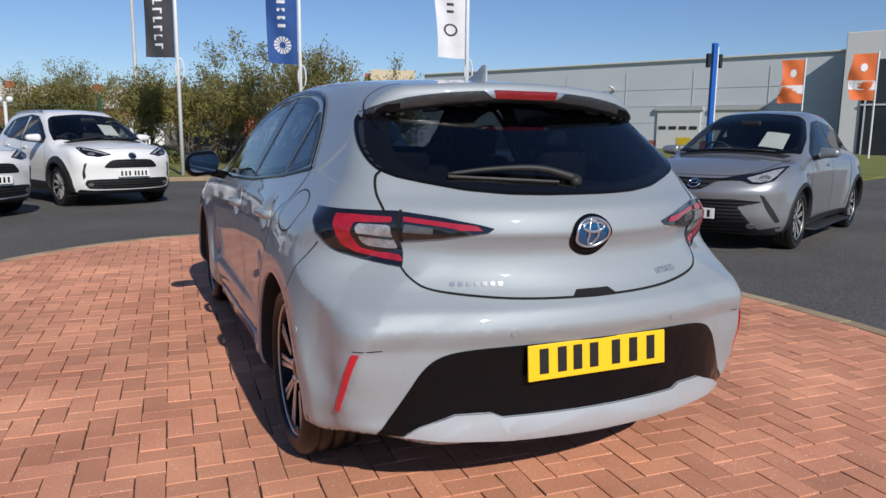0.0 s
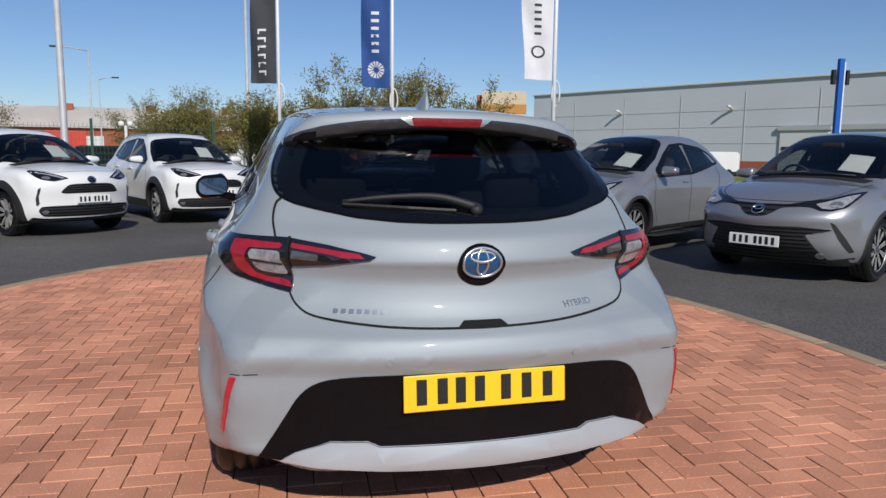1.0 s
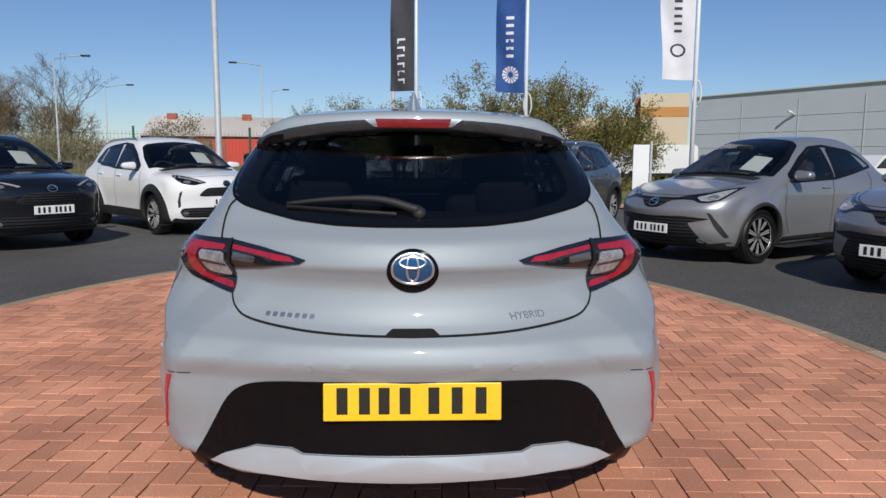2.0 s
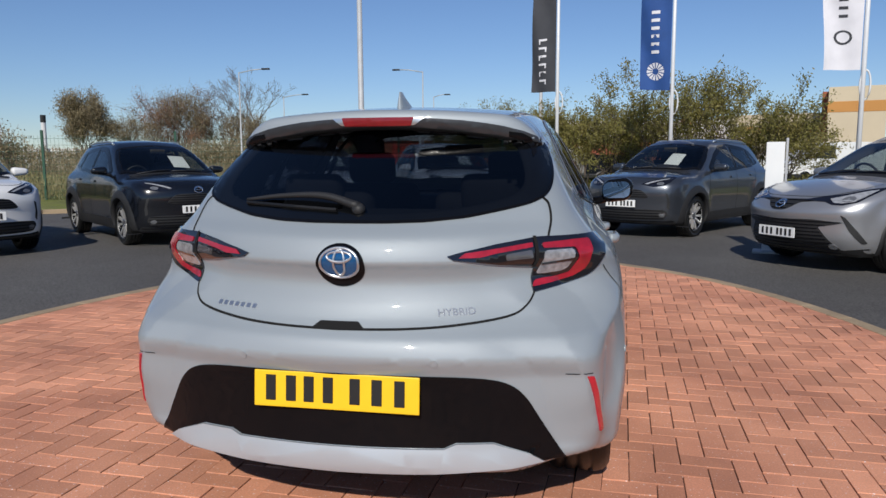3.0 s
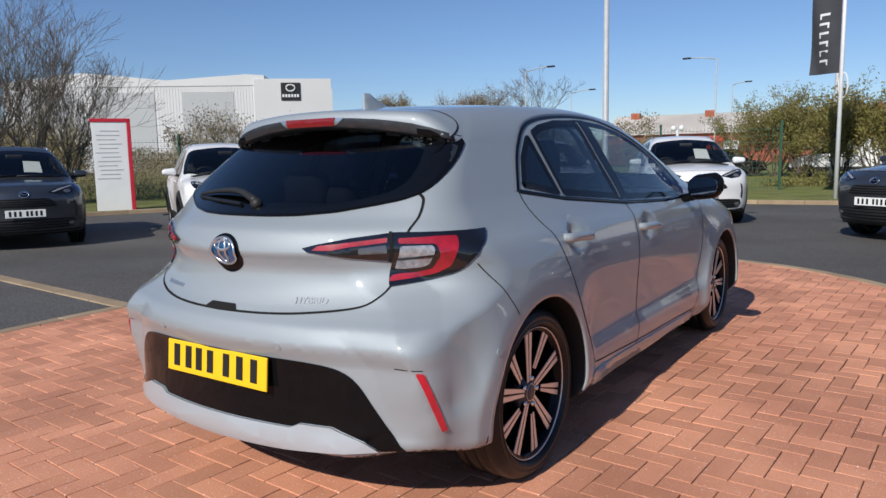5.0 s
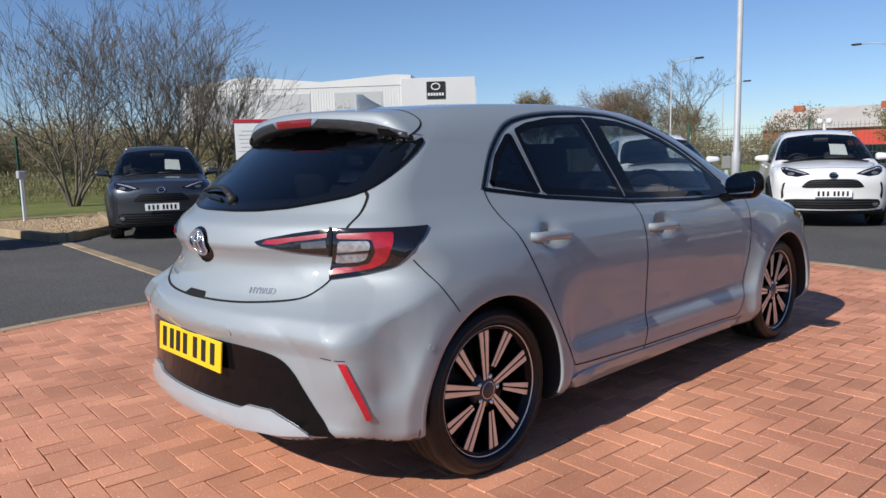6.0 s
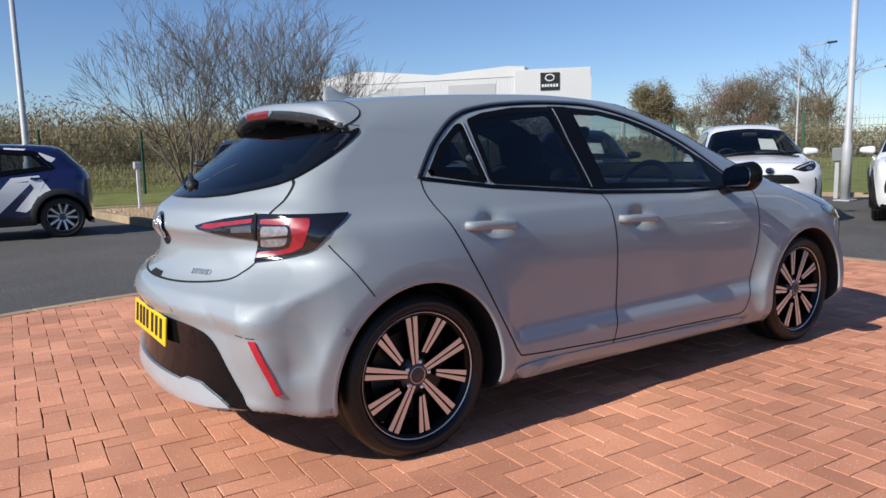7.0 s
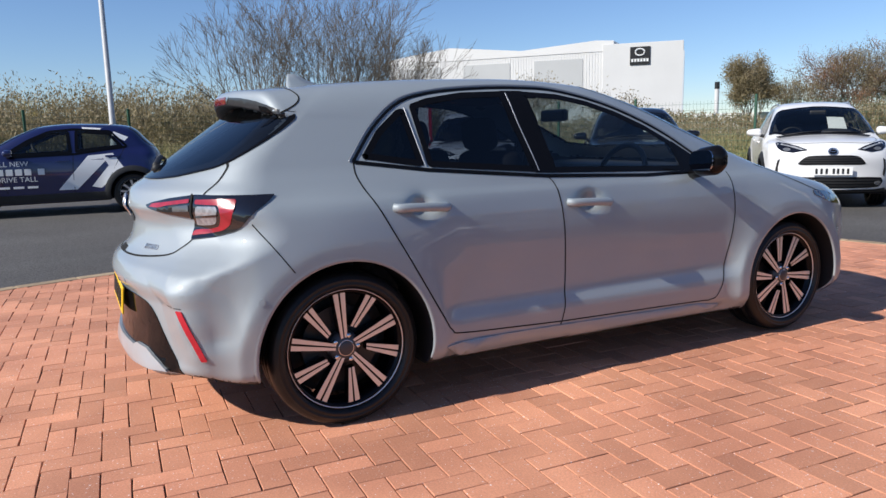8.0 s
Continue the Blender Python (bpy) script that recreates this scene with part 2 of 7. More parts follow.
def nets(form, low, high, cell, shrink=0.0):
    """The form's skin as (vertices, quads), on a grid of that cell."""
    axes = [np.arange(a, b + cell, cell) for a, b in zip(low, high)]
    x, y, z = axes[0][:, None, None], axes[1][None, :, None], axes[2][None, None, :]
    f = form.at(x, y, z) + shrink
    sh = np.array(f.shape) - 1
    total, count = np.zeros((*sh, 3)), np.zeros(sh)
    base = np.stack(np.meshgrid(*[np.arange(s) for s in sh], indexing="ij"), -1)
    corners = [(i, j, k) for i in (0, 1) for j in (0, 1) for k in (0, 1)]

    def cut(c):
        return f[c[0]:c[0] + sh[0], c[1]:c[1] + sh[1], c[2]:c[2] + sh[2]]
    for a in corners:
        for ax in range(3):
            if a[ax] == 0:
                b = list(a)
                b[ax] = 1
                fa, fb = cut(a), cut(b)
                m = (fa < 0) != (fb < 0)
                t = np.where(m, fa / np.where(m, fa - fb, 1), 0)
                for d in range(3):
                    total[..., d] += m * (a[d] + (t if d == ax else 0))
                count += m
    live = count > 0
    index = -np.ones(sh, int)
    index[live] = np.arange(live.sum())
    verts = (base[live] + total[live] / count[live][:, None]) * cell + np.array([a[0] for a in axes])
    quads = []
    for ax in range(3):
        o = [(1, 2), (2, 0), (0, 1)][ax]
        lo = [slice(1, sh[d]) for d in range(3)]
        hi = list(lo)
        lo[ax], hi[ax] = slice(0, sh[ax]), slice(1, sh[ax] + 1)
        fa, fb = f[tuple(lo)], f[tuple(hi)]
        here = np.argwhere((fa < 0) != (fb < 0))
        flip = (fb < 0)[tuple(here.T)]
        here = here + np.array([0 if d == ax else 1 for d in range(3)])
        q = []
        for du, dv in ((0, 0), (1, 0), (1, 1), (0, 1)):
            c = here.copy()
            c[:, o[0]] -= du
            c[:, o[1]] -= dv
            q.append(index[tuple(c.T)])
        q = np.stack(q, 1)
        q[flip] = q[flip][:, ::-1]
        quads.append(q)
    quads = np.concatenate(quads)
    for _ in range(2):
        val = form.at(*verts.T) + shrink
        g = np.stack([(form.at(*(verts + 0.003 * a).T) - form.at(*(verts - 0.003 * a).T)) / 0.006 for a in np.eye(3)], 1)
        g2 = np.maximum((g * g).sum(1), 0.3)
        verts = verts - np.clip(val / g2, -cell, cell)[:, None] * g
    return verts, quads[(quads >= 0).all(1)]


def within(px, py, outline):
    """Which points lie inside a closed outline."""
    res = np.zeros(len(px), bool)
    n = len(outline)
    for i in range(n):
        (x0, y0), (x1, y1) = outline[i], outline[(i + 1) % n]
        if y0 != y1:
            res ^= ((y0 > py) != (y1 > py)) & (px < (x1 - x0) * (py - y0) / (y1 - y0) + x0)
    return res


def rounded(corners, radius=0.02, steps=4):
    """A closed outline with its corners rounded. A corner may bring its own radius as a third number."""
    res, n = [], len(corners)
    for i in range(n):
        p, a, b = (Vector(corners[j % n][:2]) for j in (i, i - 1, i + 1))
        r = corners[i][2] if len(corners[i]) > 2 else radius
        da, db = (a - p), (b - p)
        r = min(r, da.length * 0.48, db.length * 0.48)
        if r < 1e-4:
            res.append((p.x, p.y))
            continue
        pa, pb = p + da.normalized() * r, p + db.normalized() * r
        for k in range(steps + 1):
            t = k / steps
            q = pa * (1 - t) ** 2 + p * 2 * t * (1 - t) + pb * t * t
            res.append((q.x, q.y))
    return res


# ------------------------------------------------------------ meshes and parts
def mesh_data(name, verts, faces, mat, smooth=True):
    me = bpy.data.meshes.new(name)
    me.from_pydata([tuple(map(float, v)) for v in verts], [], [tuple(map(int, f)) for f in faces])
    if smooth:
        me.polygons.foreach_set("use_smooth", [True] * len(me.polygons))
    if mat:
        me.materials.append(mat)
    me.update()
    return me


def part(name, bm, mat, parent=None, label="", smooth=False):
    """Links a bmesh as one mesh object, under its thing or part."""
    me = bpy.data.meshes.new(name)
    bm.to_mesh(me)
    bm.free()
    me.materials.append(mat)
    if smooth:
        me.polygons.foreach_set("use_smooth", [True] * len(me.polygons))
    ob = new(name, me)
    ob.parent = parent
    return tagged(ob, label)


def piece(name, me, parent=None, label="", m=None):
    ob = new(name, me)
    ob.parent = parent
    if m is not None:
        ob.matrix_basis = m
    return tagged(ob, label)


def thing(name, label, category, group="", m=None, kind=""):
    ob = new(name)
    ob.empty_display_size = 0.2
    if m is not None:
        ob.matrix_basis = m
    return tagged(ob, label, category, group, kind)


def boxes(*specs, bevel=0.0, segments=2, bm=None):
    """A bmesh of boxes, each (centre, size) or (centre, size, pose)."""
    bm = bm or bmesh.new()
    for spec in specs:
        c, s = spec[:2]
        m = Matrix.Translation(c) @ (spec[2] if len(spec) > 2 else Matrix()) @ Matrix.Diagonal((*s, 1))
        bmesh.ops.create_cube(bm, size=1.0, matrix=m)
    if bevel:
        bmesh.ops.bevel(bm, geom=bm.edges[:], offset=bevel, segments=segments, affect="EDGES", profile=0.5, clamp_overlap=True)
    return bm


def lathe(profile, n=48, axis="X", bm=None, close=False):
    """Turns (radius, along) points round an axis through the origin."""
    bm = bm or bmesh.new()
    rings = []
    for r, a in profile:
        ring = []
        for k in range(n):
            c, s = math.cos(2 * math.pi * k / n) * r, math.sin(2 * math.pi * k / n) * r
            ring.append(bm.verts.new({"X": (a, c, s), "Y": (s, a, c), "Z": (c, s, a)}[axis]))
        rings.append(ring)
    pairs = list(zip(rings, rings[1:])) + ([(rings[-1], rings[0])] if close else [])
    for r0, r1 in pairs:
        for k in range(n):
            bm.faces.new((r0[k], r0[(k + 1) % n], r1[(k + 1) % n], r1[k]))
    if not close:
        for ring, rad in ((rings[0], profile[0][0]), (rings[-1], profile[-1][0])):
            if rad > 1e-4:
                bm.faces.new(ring)
    bmesh.ops.recalc_face_normals(bm, faces=bm.faces[:])
    return bm


def tube(points, radius, n=8, bm=None, taper=None, closed=False):
    """A round bar along points."""
    bm = bm or bmesh.new()
    pts = [Vector(p) for p in points]
    rings = []
    up = Vector((0, 0, 1))
    for i, p in enumerate(pts):
        a = pts[i - 1] if i or closed else p
        b = pts[(i + 1) % len(pts)] if i + 1 < len(pts) or closed else p
        d = (b - a).normalized()
        side = d.cross(up if abs(d.z) < 0.95 else Vector((1, 0, 0))).normalized()
        top = side.cross(d)
        r = radius if taper is None else taper[i]
        rings.append([bm.verts.new(p + (side * math.cos(2 * math.pi * k / n) + top * math.sin(2 * math.pi * k / n)) * r) for k in range(n)])
    for r0, r1 in list(zip(rings, rings[1:])) + ([(rings[-1], rings[0])] if closed else []):
        for k in range(n):
            bm.faces.new((r0[k], r0[(k + 1) % n], r1[(k + 1) % n], r1[k]))
    if not closed:
        bm.faces.new(rings[0][::-1])
        bm.faces.new(rings[-1])
    return bm


def plate_of(outline, depth, m=None, bm=None, bevel=0.0):
    """A flat outline in x and z, with a thickness along y."""
    bm = bm or bmesh.new()
    front = [bm.verts.new((x, -depth / 2, z)) for x, z in outline]
    back = [bm.verts.new((x, depth / 2, z)) for x, z in outline]
    faces = [bm.faces.new(front), bm.faces.new(back[::-1])]
    n = len(outline)
    for i in range(n):
        faces.append(bm.faces.new((front[(i + 1) % n], front[i], back[i], back[(i + 1) % n])))
    bmesh.ops.recalc_face_normals(bm, faces=faces)
    if m is not None:
        bmesh.ops.transform(bm, matrix=m, verts=front + back)
    return bm


class View:
    """A direction from which outlines are laid on a skin: a across, b up."""

    def __init__(self, origin, across, up, way):
        self.o, self.u, self.v, self.d = (np.array(q, float) for q in (origin, across, up, way))

    def rays(self, ab):
        ab = np.asarray(ab, float)
        return self.o + ab[:, :1] * self.u + ab[:, 1:2] * self.v, self.d


BACK = View((0, -1.9, 0), (1, 0, 0), (0, 0, 1), (0, 1, 0))
AHEAD = View((0, 5.2, 0), (1, 0, 0), (0, 0, 1), (0, -1, 0))
SIDE = View((1.7, 0, 0), (0, 1, 0), (0, 0, 1), (-1, 0, 0))
ABOVE = View((0, 0, 2.4), (1, 0, 0), (0, 1, 0), (0, 0, -1))
_c, _s = math.cos(radians(55)), math.sin(radians(55))
CORNER = View((1.9 * _s, -1.9 * _c, 0), (_c, _s, 0), (0, 0, 1), (-_s, _c, 0))


def patch(name, form, outline, view, mat, parent, lift=0.003, depth=0.012, cell=0.03, label="", mirror=False, swell=0.0):
    """A panel with that outline laid on the skin, with its own thickness. swell: how far its middle stands proud."""
    bm = bmesh.new()
    f = bm.faces.new([bm.verts.new((a, b, 0)) for a, b in outline])
    bmesh.ops.triangulate(bm, faces=[f])
    arr = np.array(outline)
    for ax in (0, 1):
        for q in np.arange(arr[:, ax].min() + cell * 0.5, arr[:, ax].max(), cell):
            co, no = [0, 0, 0], [0, 0, 0]
            co[ax], no[ax] = q, 1
            bmesh.ops.bisect_plane(bm, geom=bm.verts[:] + bm.edges[:] + bm.faces[:], plane_co=co, plane_no=no)
    bm.verts.ensure_lookup_table()
    ab = np.array([v.co[:2] for v in bm.verts])
    o, d = view.rays(ab)
    p, ok = form.meet(o, d)
    n = form.normal(p)
    edge = {v.index for e in bm.edges if e.is_boundary for v in e.verts}
    up = np.full(len(p), lift)
    if swell:
        rim = resample([*outline, outline[0]], 0.006)
        gap = np.min(np.hypot(ab[:, None, 0] - rim[None, :, 0], ab[:, None, 1] - rim[None, :, 1]), axis=1)
        up = lift + swell * np.sin(np.minimum(gap / 0.03, 1) * math.pi / 2)
    outer = p + n * up[:, None]
    verts, faces = [tuple(q) for q in outer], [[v.index for v in f.verts] for f in bm.faces]
    ring = {}
    for e in bm.edges:
        if e.is_boundary:
            i, j = (v.index for v in e.link_loops[0].edge.verts)
            l = e.link_loops[0]
            i, j = l.vert.index, l.link_loop_next.vert.index
            for k in (i, j):
                if k not in ring:
                    ring[k] = (len(verts), len(verts) + 1)
                    verts += [tuple(outer[k]), tuple(p[k] - n[k] * (depth - lift))]
            faces.append([ring[j][0], ring[i][0], ring[i][1], ring[j][1]])
    bm.free()
    verts = np.array(verts)
    if mirror:
        verts[:, 0] *= -1
    a, b, c = (verts[faces[0][k]] for k in range(3))
    nn = np.cross(b - a, c - a)
    want = n[faces[0][0]] * (np.array([-1, 1, 1]) if mirror else 1)
    if nn @ want < 0:
        faces = [q[::-1] for q in faces]
    me = mesh_data(name, verts, faces, mat)
    return piece(name, me, parent, label)


def band(name, form, outer, inner, view, mat, parent, lift=0.003, depth=0.012, label="", n=120, rows=5):
    """A closed frame between two outlines laid on the skin, with its own thickness."""
    rims = []
    for o in (outer, inner):
        p = np.array([*o, o[0]], float)
        s = np.concatenate([[0], np.cumsum(np.linalg.norm(np.diff(p, axis=0), axis=1))])
        q = np.linspace(0, s[-1], n + 1)[:-1]
        rims.append(np.stack([np.interp(q, s, p[:, 0]), np.interp(q, s, p[:, 1])], 1))
    verts = []
    for r in range(rows):
        k = r / (rows - 1)
        o, d = view.rays(rims[0] * (1 - k) + rims[1] * k)
        p, ok = form.meet(o, d)
        nn = form.normal(p)
        if r == 0:
            verts.append(p - nn * (depth - lift))
        verts.append(p + nn * lift)
        if r == rows - 1:
            verts.append(p - nn * (depth - lift))
    m = len(verts)
    verts = np.concatenate(verts)
    faces = [(r * n + i, r * n + (i + 1) % n, (r + 1) * n + (i + 1) % n, (r + 1) * n + i) for r in range(m - 1) for i in range(n)]
    a, b, c = (verts[faces[2 * n][k]] for k in range(3))
    if np.cross(b - a, c - a) @ form.normal(verts[n:n + 1])[0] < 0:
        faces = [q[::-1] for q in faces]
    return piece(name, mesh_data(name, verts, faces, mat), parent, label)


def resample(path, gap):
    pts = [np.array(p, float) for p in path]
    out = [pts[0]]
    for a, b in zip(pts, pts[1:]):
        k = max(1, int(np.linalg.norm(b - a) / gap))
        out += [a + (b - a) * (i + 1) / k for i in range(k)]
    return np.array(out)


def curve(points, n=8):
    """A smooth run through points."""
    p = [np.array(q, float) for q in points]
    p = [2 * p[0] - p[1]] + p + [2 * p[-1] - p[-2]]
    out = []
    for i in range(1, len(p) - 2):
        for k in range(n):
            t = k / n
            out.append(0.5 * (2 * p[i] + (p[i + 1] - p[i - 1]) * t + (2 * p[i - 1] - 5 * p[i] + 4 * p[i + 1] - p[i + 2]) * t * t + (3 * p[i] - p[i - 1] - 3 * p[i + 1] + p[i + 2]) * t ** 3))
    out.append(p[-2])
    return [tuple(q) for q in out]


def strip(name, form, path, view, width, mat, parent, lift=0.001, closed=False, label="", mirror=False, rise=0.0):
    """A narrow band along a line on the skin: a panel gap, or with a rise a bead of trim."""
    path = resample(list(path) + ([path[0]] if closed else []), 0.02)
    d = np.gradient(path, axis=0)
    if closed:
        d[0] = d[-1] = path[1] - path[-2]
    d /= np.maximum(np.linalg.norm(d, axis=1), 1e-9)[:, None]
    side = np.stack([-d[:, 1], d[:, 0]], 1) * width / 2
    rows = []
    for k, up in ((-1, 0.0), (-0.5, rise), (0.5, rise), (1, 0.0)) if rise else ((-1, 0), (1, 0)):
        o, way = view.rays(path + side * k)
        p, ok = form.meet(o, way)
        rows.append(p + form.normal(p) * (lift + up))
    n = len(path)
    verts = np.concatenate(rows)
    if mirror:
        verts[:, 0] *= -1
    faces = [(r * n + i, r * n + i + 1, (r + 1) * n + i + 1, (r + 1) * n + i) for r in range(len(rows) - 1) for i in range(n - 1)]
    a, b, c = (verts[faces[0][k]] for k in range(3))
    mid = form.normal(np.array([verts[0] * ([-1, 1, 1] if mirror else [1, 1, 1])]))[0] * ([-1, 1, 1] if mirror else [1, 1, 1])
    if np.cross(b - a, c - a) @ mid < 0:
        faces = [q[::-1] for q in faces]
    return piece(name, mesh_data(name, verts, faces, mat), parent, label)


def inset(outline, by):
    """The outline drawn in by a distance."""
    p = np.array(outline, float)
    area = np.sum(p[:, 0] * np.roll(p[:, 1], -1) - np.roll(p[:, 0], -1) * p[:, 1])
    d = np.roll(p, -1, 0) - np.roll(p, 1, 0)
    d /= np.maximum(np.linalg.norm(d, axis=1), 1e-9)[:, None]
    n = np.stack([-d[:, 1], d[:, 0]], 1) * (1 if area > 0 else -1)
    return [tuple(q) for q in p + n * by]


def shell(form, low, high, cell, panels, holes, body_mat, parent, cavity=True):
    """The skin in panels. panels: (name, test, label); holes: tests where a window lies. A test takes centres and normals."""
    verts, quads = nets(form, low, high, cell)
    normals = form.normal(verts)
    centre = verts[quads].mean(1)
    fn = normals[quads].mean(1)
    cutout = np.zeros(len(quads), bool)
    for h in holes:
        cutout |= h(centre, fn)
    left = ~cutout
    made = {}
    for name, test, label in panels:
        pick = left & (test(centre, fn) if test else True)
        left &= ~pick
        used = np.unique(quads[pick])
        if not len(used):
            continue
        to = np.zeros(len(verts), int)
        to[used] = np.arange(len(used))
        me = mesh_data(name, verts[used], to[quads[pick]], body_mat)
        sharp = form.at(*verts[used].T) - form.skin(*verts[used].T) > 0.004
        nv = normals[used]
        nv = np.where(sharp[:, None], 0.0, nv)
        me.normals_split_custom_set_from_vertices([tuple(map(float, q)) for q in nv])
        made.setdefault(name, []).append(piece(name, me, parent, label))
    return made

# ------------------------------------------------------------ wheels
DISC = material("brake_steel", (0.06, 0.06, 0.062), 0.45, 0.7, vary=0.2, scale=20.0)


HUB = material("hub_alloy", (0.07, 0.07, 0.075), 0.35, 0.3, vary=0.1, scale=30.0)


def make_wheel(parent, radius, rim, width, style="split", face=ALLOY, core=GLOSS_BLACK):
    """A wheel that turns about x, its outer side at +x, centred on the tyre. Returns the rim, which carries the rest."""
    w = width / 2
    bm = lathe([(rim * 0.90, -w * 0.85), (rim * 0.93, -w * 0.2), (rim * 0.88, w * 0.45), (rim * 0.93, w * 0.8), (rim * 0.985, w * 0.86), (rim * 1.0, w * 0.80), (rim * 1.0, -w * 0.85)], 56, close=True)
    rimob = part("wheel", bm, core, parent, "", True)
    prof = [(rim * 0.99, -w * 0.8), (rim * 1.05, -w * 0.97), (radius * 0.90, -w), (radius * 0.972, -w * 0.86), (radius * 0.992, -w * 0.7)]
    for g in (-0.45, -0.02, 0.42):
        prof += [(radius, w * (g - 0.09)), (radius * 0.972, w * (g - 0.05)), (radius * 0.972, w * (g + 0.05)), (radius, w * (g + 0.09))]
    prof += [(radius * 0.992, w * 0.7), (radius * 0.972, w * 0.86), (radius * 0.93, w * 0.96), (radius * 0.905, w * 1.0), (radius * 0.90, w * 1.02), (radius * 0.885, w * 1.02), (radius * 0.88, w * 1.0), (rim * 1.09, w * 1.0), (rim * 1.08, w * 1.025), (rim * 1.06, w * 1.02), (rim * 1.03, w * 0.95), (rim * 0.99, w * 0.8)]
    part("tyre", lathe(prof, 64, close=True), RUBBER, rimob, "black rubber tyre", True)
    part("brake_disc", lathe([(0.05, -0.01), (rim * 0.66, -0.01), (rim * 0.66, 0.012), (0.05, 0.012)], 40), DISC, rimob, "dull steel brake disc")
    part("barrel", lathe([(rim * 0.2, -w * 0.5), (rim * 0.9, -w * 0.5), (rim * 0.9, -w * 0.46), (rim * 0.2, -w * 0.46)], 40), TRIM_BLACK, rimob)
    n = 10
    for k in range(n if style == "split" else 5):
        a = 2 * math.pi * k / (n if style == "split" else 5) + 0.1 + (0.07 if style == "split" and not k % 2 else 0.0)
        turn = Matrix.Rotation(a, 4, "X")
        if style == "split":
            lean, start = (0.19, 0.11) if k % 2 else (0.42, 0.36)
            long = rim * 0.975
            bm = bmesh.new()
            x1, x0 = w * 0.80, w * 0.52

            def quadbar(bm, y0, y1, w0, w1, xa, xb, d):
                pts = []
                for z, wd, x, off in ((rim * start, w0, xa, 0), (long, w1, xb, lean * long * 0.3)):
                    for s in (-1, 1):
                        for dx in (0, -d):
                            pts.append(bm.verts.new(turn @ Vector((x + dx, off + (y0 if z < rim * 0.5 else y1) + s * wd / 2, z))))
                f = [(0, 2, 6, 4), (1, 5, 7, 3), (0, 4, 5, 1), (2, 3, 7, 6), (0, 1, 3, 2), (4, 6, 7, 5)]
                for q in f:
                    bm.faces.new([pts[i] for i in q])
            quadbar(bm, 0, 0, 0.030, 0.058, x1 - 0.012, x1 - 0.006, 0.040)
            bmesh.ops.recalc_face_normals(bm, faces=bm.faces[:])
            sp = part("spoke", bm, core, rimob)
            bm = bmesh.new()
            quadbar(bm, -0.0075, -0.0155, 0.010, 0.021, x1 - 0.010, x1 - 0.002, 0.006)
            quadbar(bm, 0.0075, 0.0155, 0.010, 0.021, x1 - 0.010, x1 - 0.002, 0.006)
            bmesh.ops.recalc_face_normals(bm, faces=bm.faces[:])
            f = part("spoke_face", bm, face, rimob, "machined alloy spoke face")
        else:
            bm = bmesh.new()
            for s in (-1, 1):
                pts = []
                for z, off, wd, x in ((rim * 0.15, 0.012, 0.03, w * 0.62), (rim * 0.55, 0.035, 0.032, w * 0.76), (rim * 0.97, 0.065, 0.04, w * 0.82)):
                    for q in (-1, 1):
                        for dx in (0, -0.03):
                            pts.append(bm.verts.new(turn @ Vector((x + dx, s * off + q * wd / 2, z))))
                for b in (0, 4):
                    for q in ((0, 2, 6, 4), (1, 5, 7, 3), (0, 4, 5, 1), (2, 3, 7, 6)):
                        bm.faces.new([pts[b + i] for i in q])
            bmesh.ops.recalc_face_normals(bm, faces=bm.faces[:])
            part("spoke", bm, face, rimob)
    x1 = w * 0.78
    part("rim_lip", lathe([(rim * 0.972, x1 + 0.006), (rim * 0.984, x1 + 0.012), (rim * 0.990, x1 + 0.011), (rim * 0.97, x1 - 0.008)], 56, close=True), face, rimob, "", True)
    part("hub", lathe([(0.068, x1 - 0.06), (0.066, x1 - 0.022), (0.045, x1 - 0.008), (0.034, x1 - 0.003)], 28), HUB, rimob, "", True)
    part("hub_cap", lathe([(0.0, x1 + 0.0), (0.02, x1 - 0.001), (0.029, x1 - 0.004), (0.031, x1 - 0.02)], 24), HUB, rimob, "", True)
    part("hub_ring", lathe([(0.029, x1 - 0.004), (0.033, x1 - 0.002), (0.034, x1 - 0.008), (0.029, x1 - 0.01)], 24, close=True), CHROME, rimob, "", True)
    for k in range(5):
        a = 2 * math.pi * (k + 0.5) / 5
        bm = lathe([(0.0, 0.012), (0.008, 0.012), (0.0105, 0.004), (0.0105, -0.02)], 10)
        bmesh.ops.translate(bm, vec=(x1 - 0.012, math.cos(a) * 0.052, math.sin(a) * 0.052), verts=bm.verts[:])
        part("wheel_nut", bm, CHROME, rimob, "", True)
    return rimob


def set_wheels(parent, wheel, half, ys, radius, width):
    """Sets a built wheel at the four corners of a car."""
    x = half - width / 2
    spots = [(s, y) for y in ys for s in (1, -1)]
    turn = 0.31
    for i, (s, y) in enumerate(spots):
        turn += 0.37
        m = pose(s * x, y, radius, 0, 0, 0 if s > 0 else 180) @ Matrix.Rotation(turn, 4, "X")
        if i == 0:
            wheel.matrix_basis = m
        else:
            copy_thing(wheel, m)


